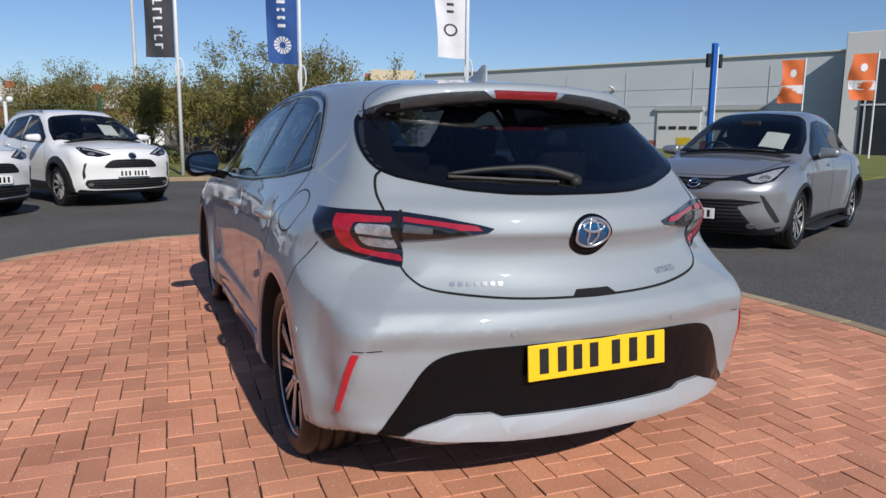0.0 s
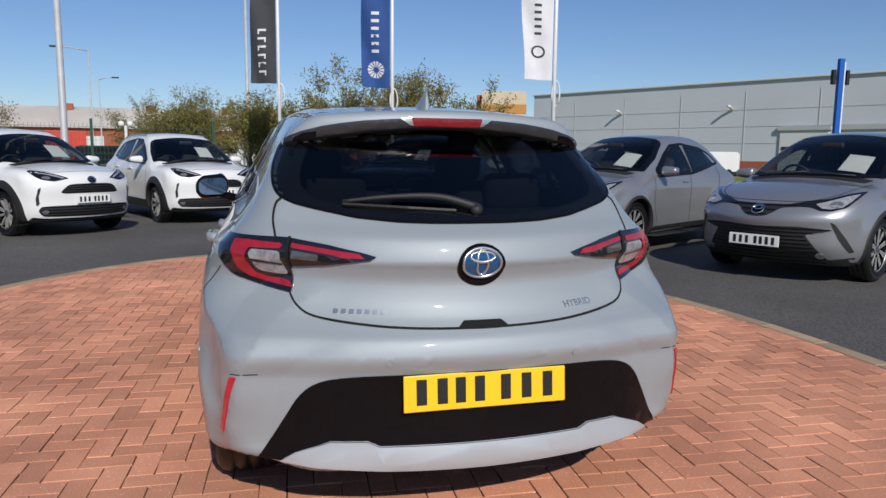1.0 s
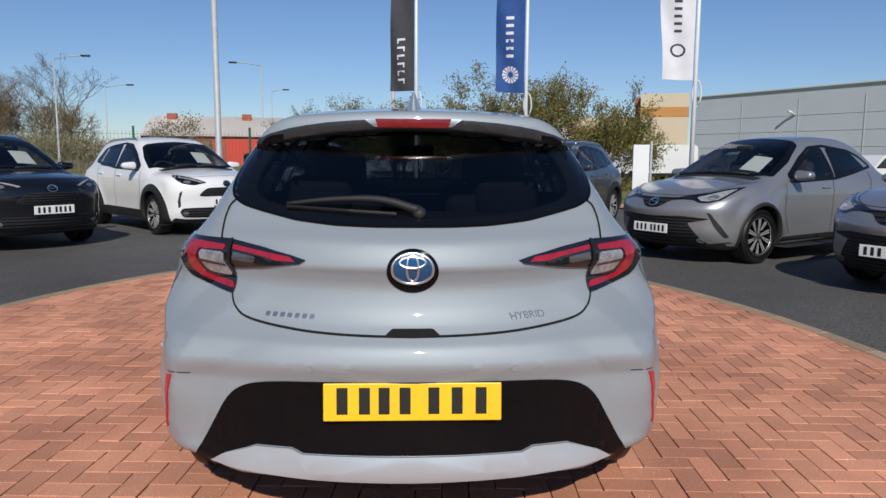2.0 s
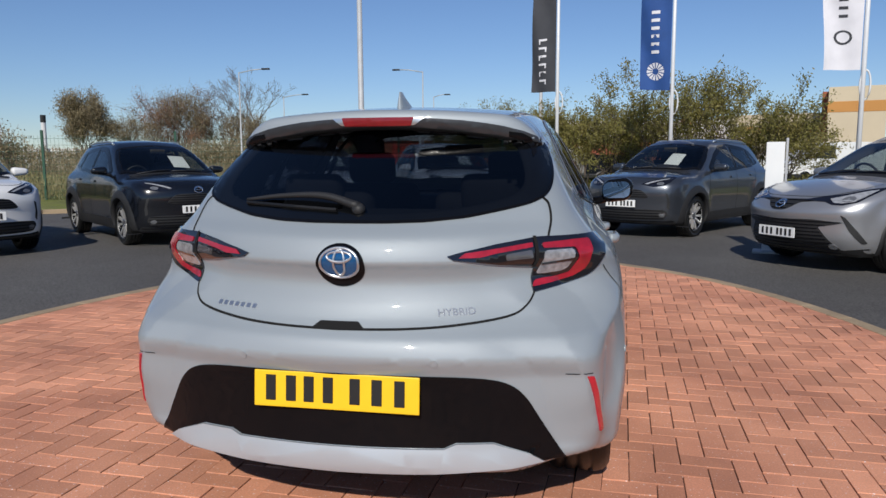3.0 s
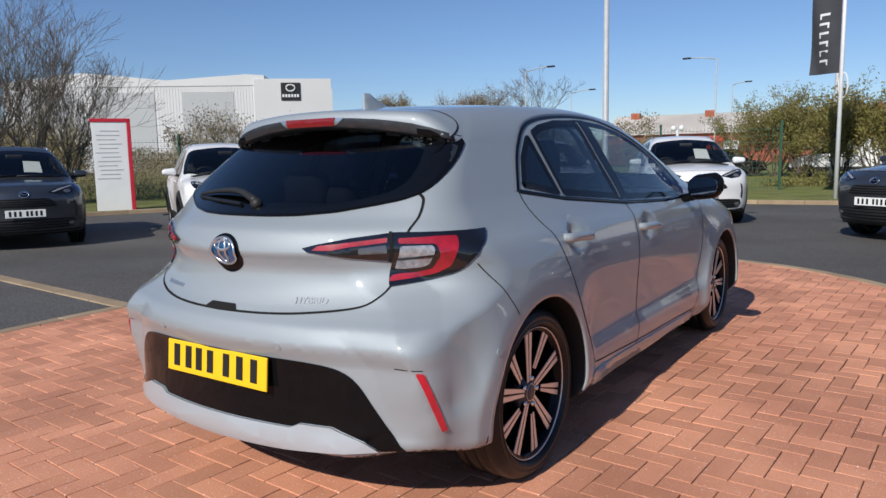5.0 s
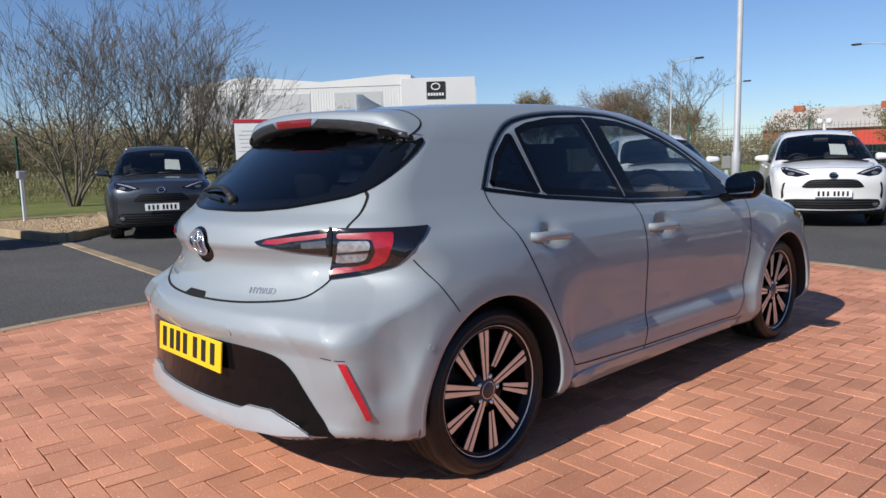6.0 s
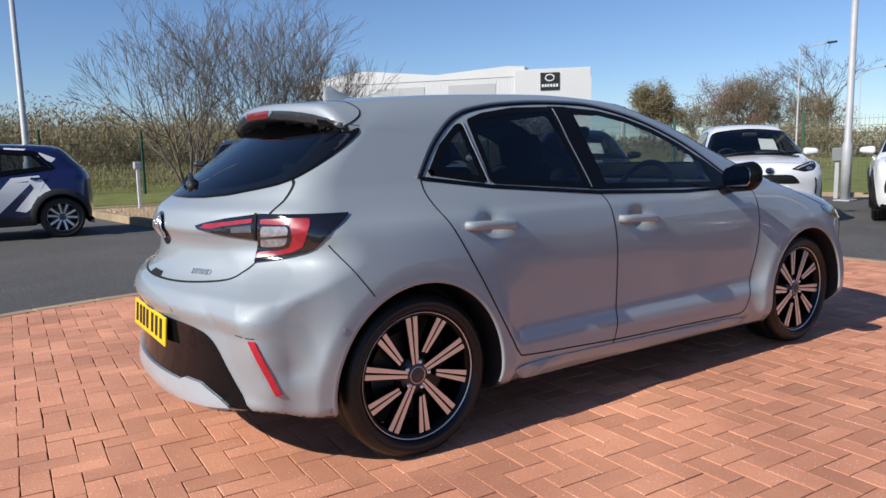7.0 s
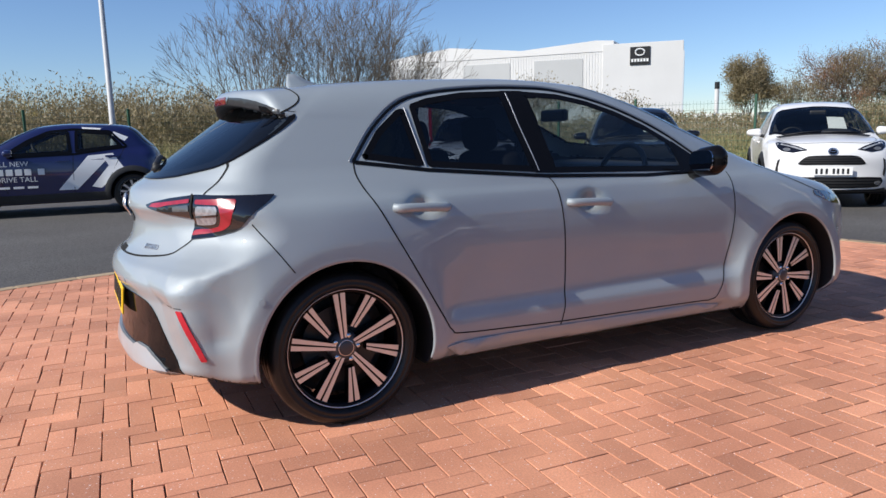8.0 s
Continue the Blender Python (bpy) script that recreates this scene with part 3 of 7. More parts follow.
def arch_lip(form, wheel_y, mat, parent, name="arch_lip", wide=0.02, start=-40, end=220, out=0.003, inward=0.04, mirror=False, r0=None):
    """The rolled edge of a wheel arch; wide enough it is a cladding."""
    r0 = r0 or form.radius * form.arch
    rows = []
    ang = np.radians(np.linspace(start, end, 60))
    for r in (r0 - 0.004, r0 + 0.006, r0 + wide * 0.6, r0 + wide):
        y, z = wheel_y + r * np.cos(ang), form.radius + r * np.sin(ang)
        x = form.half(y, z)
        pts = np.stack([np.full_like(y, 1.7), y, z], 1)
        p, ok = form.meet(pts, np.array([-1.0, 0, 0]))
        n = form.normal(p)
        rows.append(p + n * (out if r < r0 + wide * 0.9 else 0.0005))
    rows.insert(0, rows[0] - np.array([inward, 0, 0]))
    k = len(ang)
    verts = np.concatenate(rows)
    keep = verts[:, 2].reshape(len(rows), k)[1] > form.bottom(wheel_y) + 0.01
    faces = [(r * k + i, r * k + i + 1, (r + 1) * k + i + 1, (r + 1) * k + i) for r in range(len(rows) - 1) for i in range(k - 1) if keep[i] and keep[i + 1]]
    if mirror:
        verts = verts * np.array([-1, 1, 1])
        faces = [f[::-1] for f in faces]
    used = sorted({i for f in faces for i in f})
    to = {v: i for i, v in enumerate(used)}
    return piece(name, mesh_data(name, verts[used], [[to[i] for i in f[::-1]] for f in faces], mat), parent)

def words(text, size, mat, m, parent=None, depth=0.002, name="lettering"):
    """Raised letters that stand in the plane of m's x and y."""
    c = bpy.data.curves.new(name, "FONT")
    c.body, c.size, c.extrude = text, size, depth
    tmp = bpy.data.objects.new(name, c)
    me = bpy.data.meshes.new_from_object(tmp)
    bpy.data.objects.remove(tmp)
    bpy.data.curves.remove(c)
    me.materials.append(mat)
    return piece(name, me, parent, "", m)
# ------------------------------------------------------------ the hatchback's form
RIDGE = [(0.42, 0.812), (0.58, 0.746), (0.655, 0.690), (0.705, 0.625), (0.735, 0.56), (0.775, 0.40), (0.79, 0.24)]


def hatch_foot(f, hull, x, y, z):
    ax = np.abs(x)
    # the rear bumper draws in towards its foot
    f = f + 0.045 * step(-y, 0.2, 0.55) * step(0.50 - z, 0.0, 0.28) * step(ax, 0.5, 0.8)
    # one ridge runs from below the lamp over the bumper's corner and down beside the reflector
    near, side = np.full(np.broadcast(x, z).shape, 9.0), np.zeros(np.broadcast(x, z).shape)
    for (x0, z0), (x1, z1) in zip(RIDGE, RIDGE[1:]):
        dx, dz = x1 - x0, z1 - z0
        long = math.hypot(dx, dz)
        t = np.clip(((ax - x0) * dx + (z - z0) * dz) / long ** 2, 0, 1)
        d = np.hypot(ax - x0 - t * dx, z - z0 - t * dz)
        cross = ((z - z0) * dx - (ax - x0) * dz) / long
        side = np.where(d < near, cross, side)
        near = np.minimum(near, d)
    near = np.sqrt(near * near + 0.0001)
    rise = np.where(side > 0, np.clip(1 - near / 0.085, 0, 1), np.clip(1 - near / 0.13, 0, 1))
    tall = 0.032 * step(ax, 0.40, 0.56)
    f = f - tall * (rise - 0.6 * np.exp(-(near / 0.16) ** 2)) * step(-y, 0.32, 0.45)
    return f


def hatch_extra(f, hull, x, y, z):
    ax = np.abs(x)
    f = hatch_foot(f, hull, x, y, z)
    # the roof spoiler: roof and sides run on past the rear window
    tip = -0.278 + 0.34 * ax * ax
    low = (1.305 - 0.03 * (y + 0.275) - 0.19 * ax * ax) - z
    w = smax(smax(hull, (tip - y) * 0.9, 0.035), low, 0.03)
    k = 0.006
    h = np.maximum(k - np.abs(f - w), 0.0) / k
    f = np.minimum(f, w) - h * h * k * 0.25
    # the cups behind the door handles
    for hy, hz in ((0.34, 0.862), (1.21, 0.828)):
        f = f + 0.046 * np.exp(-((y - hy - 0.012) / 0.052) ** 2 - ((z - hz - 0.010) / 0.040) ** 2) * (ax > 0.6)
    return f


HATCH_LINES = dict(
    rear=[(0.12, -0.60), (0.20, -0.70), (0.238, -0.778), (0.25, -0.786), (0.30, -0.780), (0.335, -0.770), (0.42, -0.764), (0.54, -0.766), (0.592, -0.786), (0.606, -0.792), (0.622, -0.790), (0.660, -0.776), (0.690, -0.742), (0.72, -0.714), (0.77, -0.692), (0.82, -0.684), (0.862, -0.699), (0.881, -0.711), (0.889, -0.7125), (0.898, -0.711), (0.95, -0.690), (1.0, -0.62), (1.1, -0.475), (1.2, -0.33), (1.29, -0.20), (1.42, -0.02)],
    rear_bow=[(0.2, 0.30), (0.55, 0.27), (0.66, 0.33), (0.80, 0.52), (0.95, 0.55), (1.1, 0.38), (1.3, 0.30)],
    front=[(0.12, 3.40), (0.3, 3.52), (0.5, 3.57), (0.65, 3.56), (0.8, 3.50), (1.0, 3.3)],
    front_bow=[(0.2, 0.45), (0.6, 0.5), (0.8, 0.6)],
    top=[(-0.6, 1.33), (-0.25, 1.372), (0.1, 1.402), (0.5, 1.425), (0.95, 1.435), (1.35, 1.415), (1.7, 1.335), (2.0, 1.225), (2.35, 1.075), (2.55, 0.99), (2.66, 0.955), (2.9, 0.915), (3.2, 0.855), (3.45, 0.76), (3.6, 0.66)],
    crown=[(-0.4, 0.14), (0.5, 0.11), (1.3, 0.11), (2.0, 0.16), (2.6, 0.10), (3.4, 0.16)],
    side=[(0.12, 0.78), (0.2, 0.80), (0.262, 0.838), (0.30, 0.846), (0.345, 0.850), (0.362, 0.8485), (0.425, 0.830), (0.445, 0.828), (0.54, 0.832), (0.64, 0.841), (0.72, 0.846), (0.80, 0.842), (0.86, 0.832), (0.90, 0.820), (0.935, 0.797), (1.0, 0.766), (1.15, 0.685), (1.3, 0.60), (1.45, 0.51)],
    plan_low=[(-0.9, 0.06), (-0.55, 0.035), (-0.35, 0.012), (0.2, -0.005), (0.9, 0.008), (1.6, 0.008), (2.3, 0.0), (2.7, 0.01), (3.1, 0.045), (3.5, 0.12)],
    plan_high=[(-0.8, 0.12), (-0.35, 0.065), (0.2, 0.03), (0.8, 0.005), (1.5, 0.0), (2.1, 0.03), (2.6, 0.07), (3.2, 0.12)],
    bottom=[(-0.8, 0.262), (-0.6, 0.240), (-0.3, 0.212), (0.4, 0.19), (2.2, 0.165), (3.1, 0.17), (3.5, 0.19)],
    wheels=(0.0, 2.64), radius=0.318, flare=0.0, arch=1.155, crisp=0.028, ring=(0.874, 0.062, 0.24))
HATCH = Form(**HATCH_LINES, extra=hatch_extra)
# the same body without its spoiler: the rear window lies on it
GATE = Form(**HATCH_LINES, extra=hatch_foot)

# ------------------------------------------------------------ the hatchback
BEAD = material("satin_bead", (0.22, 0.235, 0.26), 0.35, 0.5, vary=0.05, scale=20.0)
LIP_GREY = material("dark_grey_trim", (0.028, 0.028, 0.031), 0.35, vary=0.12, scale=10.0, coat=0.3)
DEEP_RED = material("stop_red", (0.20, 0.008, 0.012), 0.2, vary=0.15, scale=40.0, coat=0.6)
LIP = material("lip_paint", (0.40, 0.43, 0.46), 0.38, 0.25, vary=0.03, scale=3.0, coat=0.6)


def both(points):
    """An outline given by its right half, from the top middle round to the bottom middle, with its mirror image."""
    pts = list(points)
    return pts + [(-x, *r) for x, *r in reversed(pts) if abs(x) > 1e-6]


def on_corner(x, y):
    return _c * x + _s * y


QUARTER = rounded([(0.145, 1.072), (0.235, 1.178), (0.345, 1.262), (0.375, 1.268), (0.402, 1.030)], 0.012)
REAR_PANE = rounded([(0.412, 1.285), (0.50, 1.312), (0.68, 1.338), (0.895, 1.345), (0.915, 1.2), (0.955, 0.985), (0.428, 1.028)], 0.015)
FRONT_PANE = rounded([(1.005, 1.345), (1.20, 1.332), (1.36, 1.300), (1.52, 1.248), (1.70, 1.168), (1.835, 1.09), (1.865, 0.952), (1.045, 0.978)], 0.015)
PILLAR = rounded([(0.885, 1.352), (1.015, 1.352), (1.055, 0.972), (0.945, 0.978)], 0.01)
SAIL = rounded([(1.835, 1.10), (2.015, 0.985), (1.99, 0.955), (1.86, 0.945)], 0.01)
REAR_DOOR = [(0.085, 1.07), (0.11, 0.96), (0.18, 0.82), (0.28, 0.64), (0.415, 0.40), (0.455, 0.34), (0.51, 0.315), (1.05, 0.285), (1.078, 0.45), (1.07, 0.65), (1.04, 0.90), (1.01, 0.97), (0.95, 1.365), (0.64, 1.358), (0.40, 1.31), (0.22, 1.19)]
FRONT_DOOR = [(1.05, 0.285), (2.02, 0.262), (2.08, 0.30), (2.14, 0.50), (2.17, 0.72), (2.155, 0.93), (2.02, 0.995), (1.79, 1.15), (1.5, 1.285), (1.2, 1.355), (0.95, 1.365), (1.01, 0.97), (1.04, 0.90), (1.07, 0.65), (1.078, 0.45)]
SURROUND = rounded(both([(0, 1.345), (0.42, 1.325), (0.53, 1.287, 0.03), (0.584, 1.245), (0.609, 1.185, 0.05), (0.619, 1.140, 0.04), (0.616, 1.100, 0.03), (0.600, 1.072, 0.03), (0.555, 1.050), (0.485, 1.034), (0.365, 1.011), (0.24, 1.000), (0.12, 0.997), (0, 0.997)]), 0.02)
REAR_GLASS = rounded(both([(0, 1.300), (0.44, 1.285), (0.495, 1.24), (0.53, 1.15), (0.527, 1.100), (0.49, 1.072), (0.38, 1.046), (0.24, 1.032), (0.12, 1.027), (0, 1.026)]), 0.03)
SCREEN = rounded(both([(0, 2.42), (0.5, 2.36), (0.66, 2.22), (0.60, 1.85), (0.50, 1.44), (0, 1.41)]), 0.04)
TAILGATE = both([(0, 1.33), (0.52, 1.31), (0.62, 1.2), (0.64, 1.07), (0.65, 1.0), (0.61, 0.95), (0.59, 0.80), (0.565, 0.76), (0.52, 0.722), (0.35, 0.70), (0, 0.690)])
LAMP = rounded([(-0.353, 0.903, 0.004), (-0.31, 0.915), (-0.211, 0.934), (-0.077, 0.951), (0.238, 0.949, 0.006), (0.224, 0.925), (0.116, 0.822, 0.03), (0.0, 0.792), (-0.104, 0.778, 0.008), (-0.086, 0.862), (-0.2, 0.873), (-0.34, 0.892, 0.004)], 0.012)
INSERT = both(curve([(0, 0.560), (0.30, 0.556), (0.44, 0.548), (0.515, 0.528), (0.562, 0.488), (0.60, 0.425), (0.645, 0.345), (0.685, 0.283)], 4) + [(0.62, 0.283), (0.575, 0.312), (0.47, 0.352), (0.36, 0.352), (0.325, 0.336), (0, 0.336)])
SILVER_LIP = both([(0, 0.333), (0.325, 0.333), (0.36, 0.349), (0.47, 0.349), (0.575, 0.309), (0.615, 0.286), (0.52, 0.276), (0.3, 0.268), (0, 0.265)])


def on_side(outline, y=0, grow=0.012):
    shape = inset(outline, grow)
    return lambda c, n: within(c[:, 1], c[:, 2], shape) & (np.abs(c[:, 0]) > 0.42) & (np.abs(n[:, 0]) > 0.3)


def build_hatch(form):
    car = thing("hatchback_car", "silver five-door hatchback standing on red block paving", "car")
    holes = [on_side(o) for o in (QUARTER, REAR_PANE, FRONT_PANE)]
    g_in, s_in = inset(SURROUND, 0.016), inset(SCREEN, 0.012)
    holes.append(lambda c, n: within(c[:, 0], c[:, 2], g_in) & (c[:, 1] < 0.1) & (GATE.skin(*c.T) < 0.006) & (n[:, 1] < -0.1))
    holes.append(lambda c, n: within(c[:, 0], c[:, 1], s_in) & (c[:, 2] > 0.95) & (n[:, 2] > 0.2))

    def near_wheel(w, side):
        return lambda c, n: (np.hypot(c[:, 1] - w, c[:, 2] - form.radius) < form.radius * form.arch + 0.004) & (c[:, 0] * side > 0.45)
    liners = [("arch_liner", near_wheel(w, side), "black plastic wheel arch liner") for w in form.wheels for side in (1, -1)]
    panels = liners + [
        ("spoiler_underside", lambda c, n: (GATE.skin(*c.T) > 0.001) & (c[:, 1] < -0.03) & (c[:, 2] > 1.18) & ((n[:, 2] < -0.05) | (c[:, 2] < 1.311 - 0.03 * (c[:, 1] + 0.275) - 0.19 * c[:, 0] ** 2)) & (n[:, 1] < 0.4), "black underside of the spoiler"),
        ("underbody", lambda c, n: (n[:, 2] < -0.7) & (c[:, 2] < 0.3), "black underbody"),
        ("rear_door", lambda c, n: within(c[:, 1], c[:, 2], REAR_DOOR) & (c[:, 0] > 0.4) & (n[:, 0] > 0.2), ""),
        ("rear_door", lambda c, n: within(c[:, 1], c[:, 2], REAR_DOOR) & (c[:, 0] < -0.4) & (n[:, 0] < -0.2), ""),
        ("front_door", lambda c, n: within(c[:, 1], c[:, 2], FRONT_DOOR) & (c[:, 0] > 0.4) & (n[:, 0] > 0.2), ""),
        ("front_door", lambda c, n: within(c[:, 1], c[:, 2], FRONT_DOOR) & (c[:, 0] < -0.4) & (n[:, 0] < -0.2), ""),
        ("tailgate", lambda c, n: within(c[:, 0], c[:, 2], TAILGATE) & (c[:, 1] < -0.06) & ((n[:, 1] < -0.2) | (c[:, 2] < 0.9)), "silver tailgate"),
        ("rear_bumper", lambda c, n: (c[:, 1] < -0.2) & (c[:, 2] < 0.86 - 0.9 * (c[:, 1] + 0.38)) & (c[:, 1] < -0.30 + 0.25 * (0.72 - c[:, 2])), "silver rear bumper"),
        ("bonnet", lambda c, n: (c[:, 1] > 2.5) & (c[:, 2] > 0.7) & (np.abs(c[:, 0]) < 0.68) & (n[:, 2] > 0.5), ""),
        ("body", None, ""),
    ]
    made = shell(form, (-0.96, -0.86, 0.1), (0.96, 3.66, 1.5), 0.016, panels, holes, PAINT, car)
    for name in ("arch_liner", "underbody", "spoiler_underside"):
        for ob in made.get(name, []):
            ob.data.materials[0] = TRIM_BLACK
    # the dark inside of the cabin
    verts, quads = nets(GATE, (-0.96, -0.86, 0.1), (0.96, 3.66, 1.5), 0.03, 0.055)
    c = verts[quads].mean(1)
    n = GATE.normal(c)
    cut = np.zeros(len(c), bool)
    for o in (QUARTER, REAR_PANE, FRONT_PANE):
        cut |= within(c[:, 1], c[:, 2], inset(o, -0.02)) & (np.abs(c[:, 0]) > 0.35) & (np.abs(n[:, 0]) > 0.3)
    cut |= within(c[:, 0], c[:, 2], inset(REAR_GLASS, -0.02)) & (c[:, 1] < 0.2) & (n[:, 1] < -0.3)
    cut |= within(c[:, 0], c[:, 1], inset(SCREEN, -0.02)) & (c[:, 2] > 0.85) & (n[:, 2] > 0.2)
    piece("cabin_liner", mesh_data("cabin_liner", verts, quads[~cut][:, ::-1], LINER), car, "dark cabin lining")

    # windows, their frames and bright beading
    for mir in (False, True):
        for o, mat, lab in ((QUARTER, GLASS_DARK, "dark privacy glass"), (REAR_PANE, GLASS_DARK, "dark privacy glass"), (FRONT_PANE, GLASS_FRONT, "lightly tinted glass")):
            patch("window", form, o, SIDE, mat, car, 0.001, 0.004, 0.05, lab, mir).visible_shadow = False
            strip("window_frame", form, inset(o, 0.008), SIDE, 0.027, GLOSS_BLACK, car, 0.0022, True, "", mir)
        patch("door_pillar", form, PILLAR, SIDE, GLOSS_BLACK, car, 0.003, 0.006, 0.05, "gloss black door pillar", mir)
        patch("mirror_sail", form, SAIL, SIDE, GLOSS_BLACK, car, 0.003, 0.006, 0.05, "", mir)
        strip("bright_bead", form, [(0.915, 1.34), (0.93, 1.2), (0.968, 0.985)], SIDE, 0.006, BEAD, car, 0.004, False, "thin bright bead", mir, 0.002)
        strip("bright_bead", form, [(0.382, 1.275), (0.412, 1.03)], SIDE, 0.006, BEAD, car, 0.004, False, "thin bright bead", mir, 0.002)
        strip("bright_bead", form, curve([(0.100, 1.056), (0.115, 1.075), (0.225, 1.198), (0.36, 1.297), (0.52, 1.34), (0.75, 1.362), (1.0, 1.367), (1.22, 1.352), (1.5, 1.278), (1.78, 1.152), (2.0, 1.01)]), SIDE, 0.012, GLOSS_BLACK, car, 0.002, False, "", mir, 0.003)
        strip("bright_bead", form, curve([(0.086, 1.058), (0.098, 1.076), (0.212, 1.206), (0.352, 1.308), (0.52, 1.352), (0.75, 1.374), (1.0, 1.379), (1.22, 1.364), (1.5, 1.290), (1.78, 1.164), (2.0, 1.02)]), SIDE, 0.008, BEAD, car, 0.002, False, "thin bright bead", mir, 0.003)
        strip("waist_seal", form, [(0.10, 1.056), (0.13, 1.052), (0.42, 1.012), (1.0, 0.962), (1.6, 0.938), (1.98, 0.94)], SIDE, 0.016, GLOSS_BLACK, car, 0.002, False, "", mir, 0.003)
        strip("door_gap", form, curve([(0.10, 1.06), (0.105, 0.98), (0.18, 0.82), (0.28, 0.64), (0.415, 0.40), (0.455, 0.34), (0.51, 0.315), (0.8, 0.297), (1.05, 0.285)]), SIDE, 0.006, GAP, car, 0.0012, False, "", mir)
        strip("door_gap", form, curve([(1.01, 0.96), (1.04, 0.90), (1.07, 0.65), (1.078, 0.45), (1.05, 0.285), (1.045, 0.28)]), SIDE, 0.006, GAP, car, 0.0012, False, "", mir)
        strip("door_gap", form, curve([(1.05, 0.285), (1.9, 0.265), (2.02, 0.262), (2.08, 0.30), (2.14, 0.50), (2.17, 0.72), (2.155, 0.93)]), SIDE, 0.006, GAP, car, 0.0012, False, "", mir)
        patch("spoiler_fin", form, [(0.46, 1.292), (0.505, 1.286), (0.535, 1.270), (0.552, 1.244), (0.556, 1.212), (0.546, 1.200), (0.535, 1.232), (0.51, 1.262), (0.46, 1.276)], BACK, GLOSS_BLACK, car, 0.005, 0.012, 0.014, "gloss black fin at the spoiler's end", mir)
        strip("spoiler_gap", form, curve([(-0.10, 1.376), (-0.07, 1.347), (-0.06, 1.318), (-0.095, 1.285), (-0.20, 1.238)]), SIDE, 0.006, GAP, car, 0.0015, False, "", mir)
        strip("bumper_gap", form, [(-0.34, 0.845), (-0.21, 0.66)], SIDE, 0.004, GAP, car, 0.0012, False, "", mir)
        for w in form.wheels:
            arch_lip(form, w, PAINT, car, mirror=mir, wide=0.014, out=0.001, inward=0.010)
        # lamp: smoked housing, red frame, clear middle
        lamp = patch("tail_lamp", form, LAMP, CORNER, SMOKE, car, 0.006, 0.02, 0.03, "tail lamp with red and clear lenses", mir)
        red = rounded([(-0.070, 0.932), (0.042, 0.936), (0.113, 0.935), (0.112, 0.905), (0.088, 0.844), (0.05, 0.820), (-0.02, 0.803), (-0.102, 0.792), (-0.088, 0.814), (-0.01, 0.824), (0.034, 0.836), (0.054, 0.880), (0.042, 0.914), (-0.070, 0.916)], 0.01)
        patch("red_lens", form, red, CORNER, RED_LENS, lamp, 0.009, 0.006, 0.03, "ribbed red plastic lens", mir)
        clear = rounded([(-0.066, 0.908), (0.030, 0.910), (0.038, 0.898), (0.024, 0.852), (0.006, 0.842), (-0.078, 0.834)], 0.010)
        patch("clear_lens", form, clear, CORNER, CLEAR_LENS, lamp, 0.008, 0.006, 0.02, "clear ribbed lens", mir)
        for z, wd in ((0.876, 0.006),):
            strip("lens_rib", form, [(-0.074, z - 0.004), (0.036, z + 0.004)], CORNER, wd, SMOKE, lamp, 0.0095, False, "", mir)
        inner = rounded([(-0.325, 0.896), (-0.306, 0.910), (-0.21, 0.921), (-0.100, 0.934), (-0.102, 0.920), (-0.22, 0.906), (-0.27, 0.896)], 0.003)
        patch("red_lens", form, inner, CORNER, RED_LENS, lamp, 0.009, 0.006, 0.03, "", mir)
        inner = rounded([(-0.19, 0.902), (-0.106, 0.912), (-0.104, 0.888), (-0.19, 0.885)], 0.005)
        patch("clear_lens", form, inner, CORNER, material("smoked_clear", (0.12, 0.11, 0.115), 0.15, 0.4, vary=0.3, scale=60.0, coat=1.0), lamp, 0.008, 0.006, 0.03, "smoked clear lens", mir)
        strip("lamp_joint", form, [(-0.088, 0.952), (-0.094, 0.862)], CORNER, 0.010, GAP, lamp, 0.0095, False, "", mir)
        patch("reflector", form, rounded([(-0.086, 0.545), (-0.062, 0.543), (0.016, 0.352), (-0.004, 0.350)], 0.004), CORNER, REFLEX, car, 0.006, 0.012, 0.03, "slim red reflector", mir)
        # Bumper crease beside the reflector: its shade drawn as a thin dark line.
        strip("reflector_crease", form, [(-0.14, 0.556), (-0.064, 0.552)], CORNER, 0.003, GAP, car, 0.0015, False, "", mir)
        strip("tailgate_gap", form, curve([(0.0, 0.688), (0.2, 0.691), (0.35, 0.699), (0.50, 0.717), (0.555, 0.745), (0.578, 0.79), (0.585, 0.86)]), BACK, 0.006, GAP, car, 0.0015, False, "", mir)
        strip("tailgate_gap", form, curve([(0.592, 1.068), (0.610, 1.048), (0.620, 1.0), (0.614, 0.945)]), BACK, 0.007, GAP, car, 0.0015, False, "", mir)
        # door handles
        for y, z in ((0.34, 0.868), (1.21, 0.834)):
            p, _ok = form.meet(np.array([[1.7, y - 0.12, z + 0.004], [1.7, y + 0.125, z - 0.006]]), np.array([-1.0, 0, 0]))
            a, b = Vector(p[0]), Vector(p[1])
            pts = [a + Vector((-0.004, 0, 0)), a.lerp(b, 0.08) + Vector((0.017, 0, 0)), a.lerp(b, 0.3) + Vector((0.025, 0, 0.002)), a.lerp(b, 0.7) + Vector((0.025, 0, 0.002)), a.lerp(b, 0.92) + Vector((0.016, 0, 0)), b + Vector((-0.004, 0, 0))]
            bm = tube(curve(pts, 6), 0.0165, 10)
            for v in bm.verts:
                v.co.z = z + (v.co.z - z) * 1.15
                if mir:
                    v.co.x *= -1
            if mir:
                bmesh.ops.reverse_faces(bm, faces=bm.faces[:])
            part("door_handle", bm, PAINT, car, "silver door handle", True)
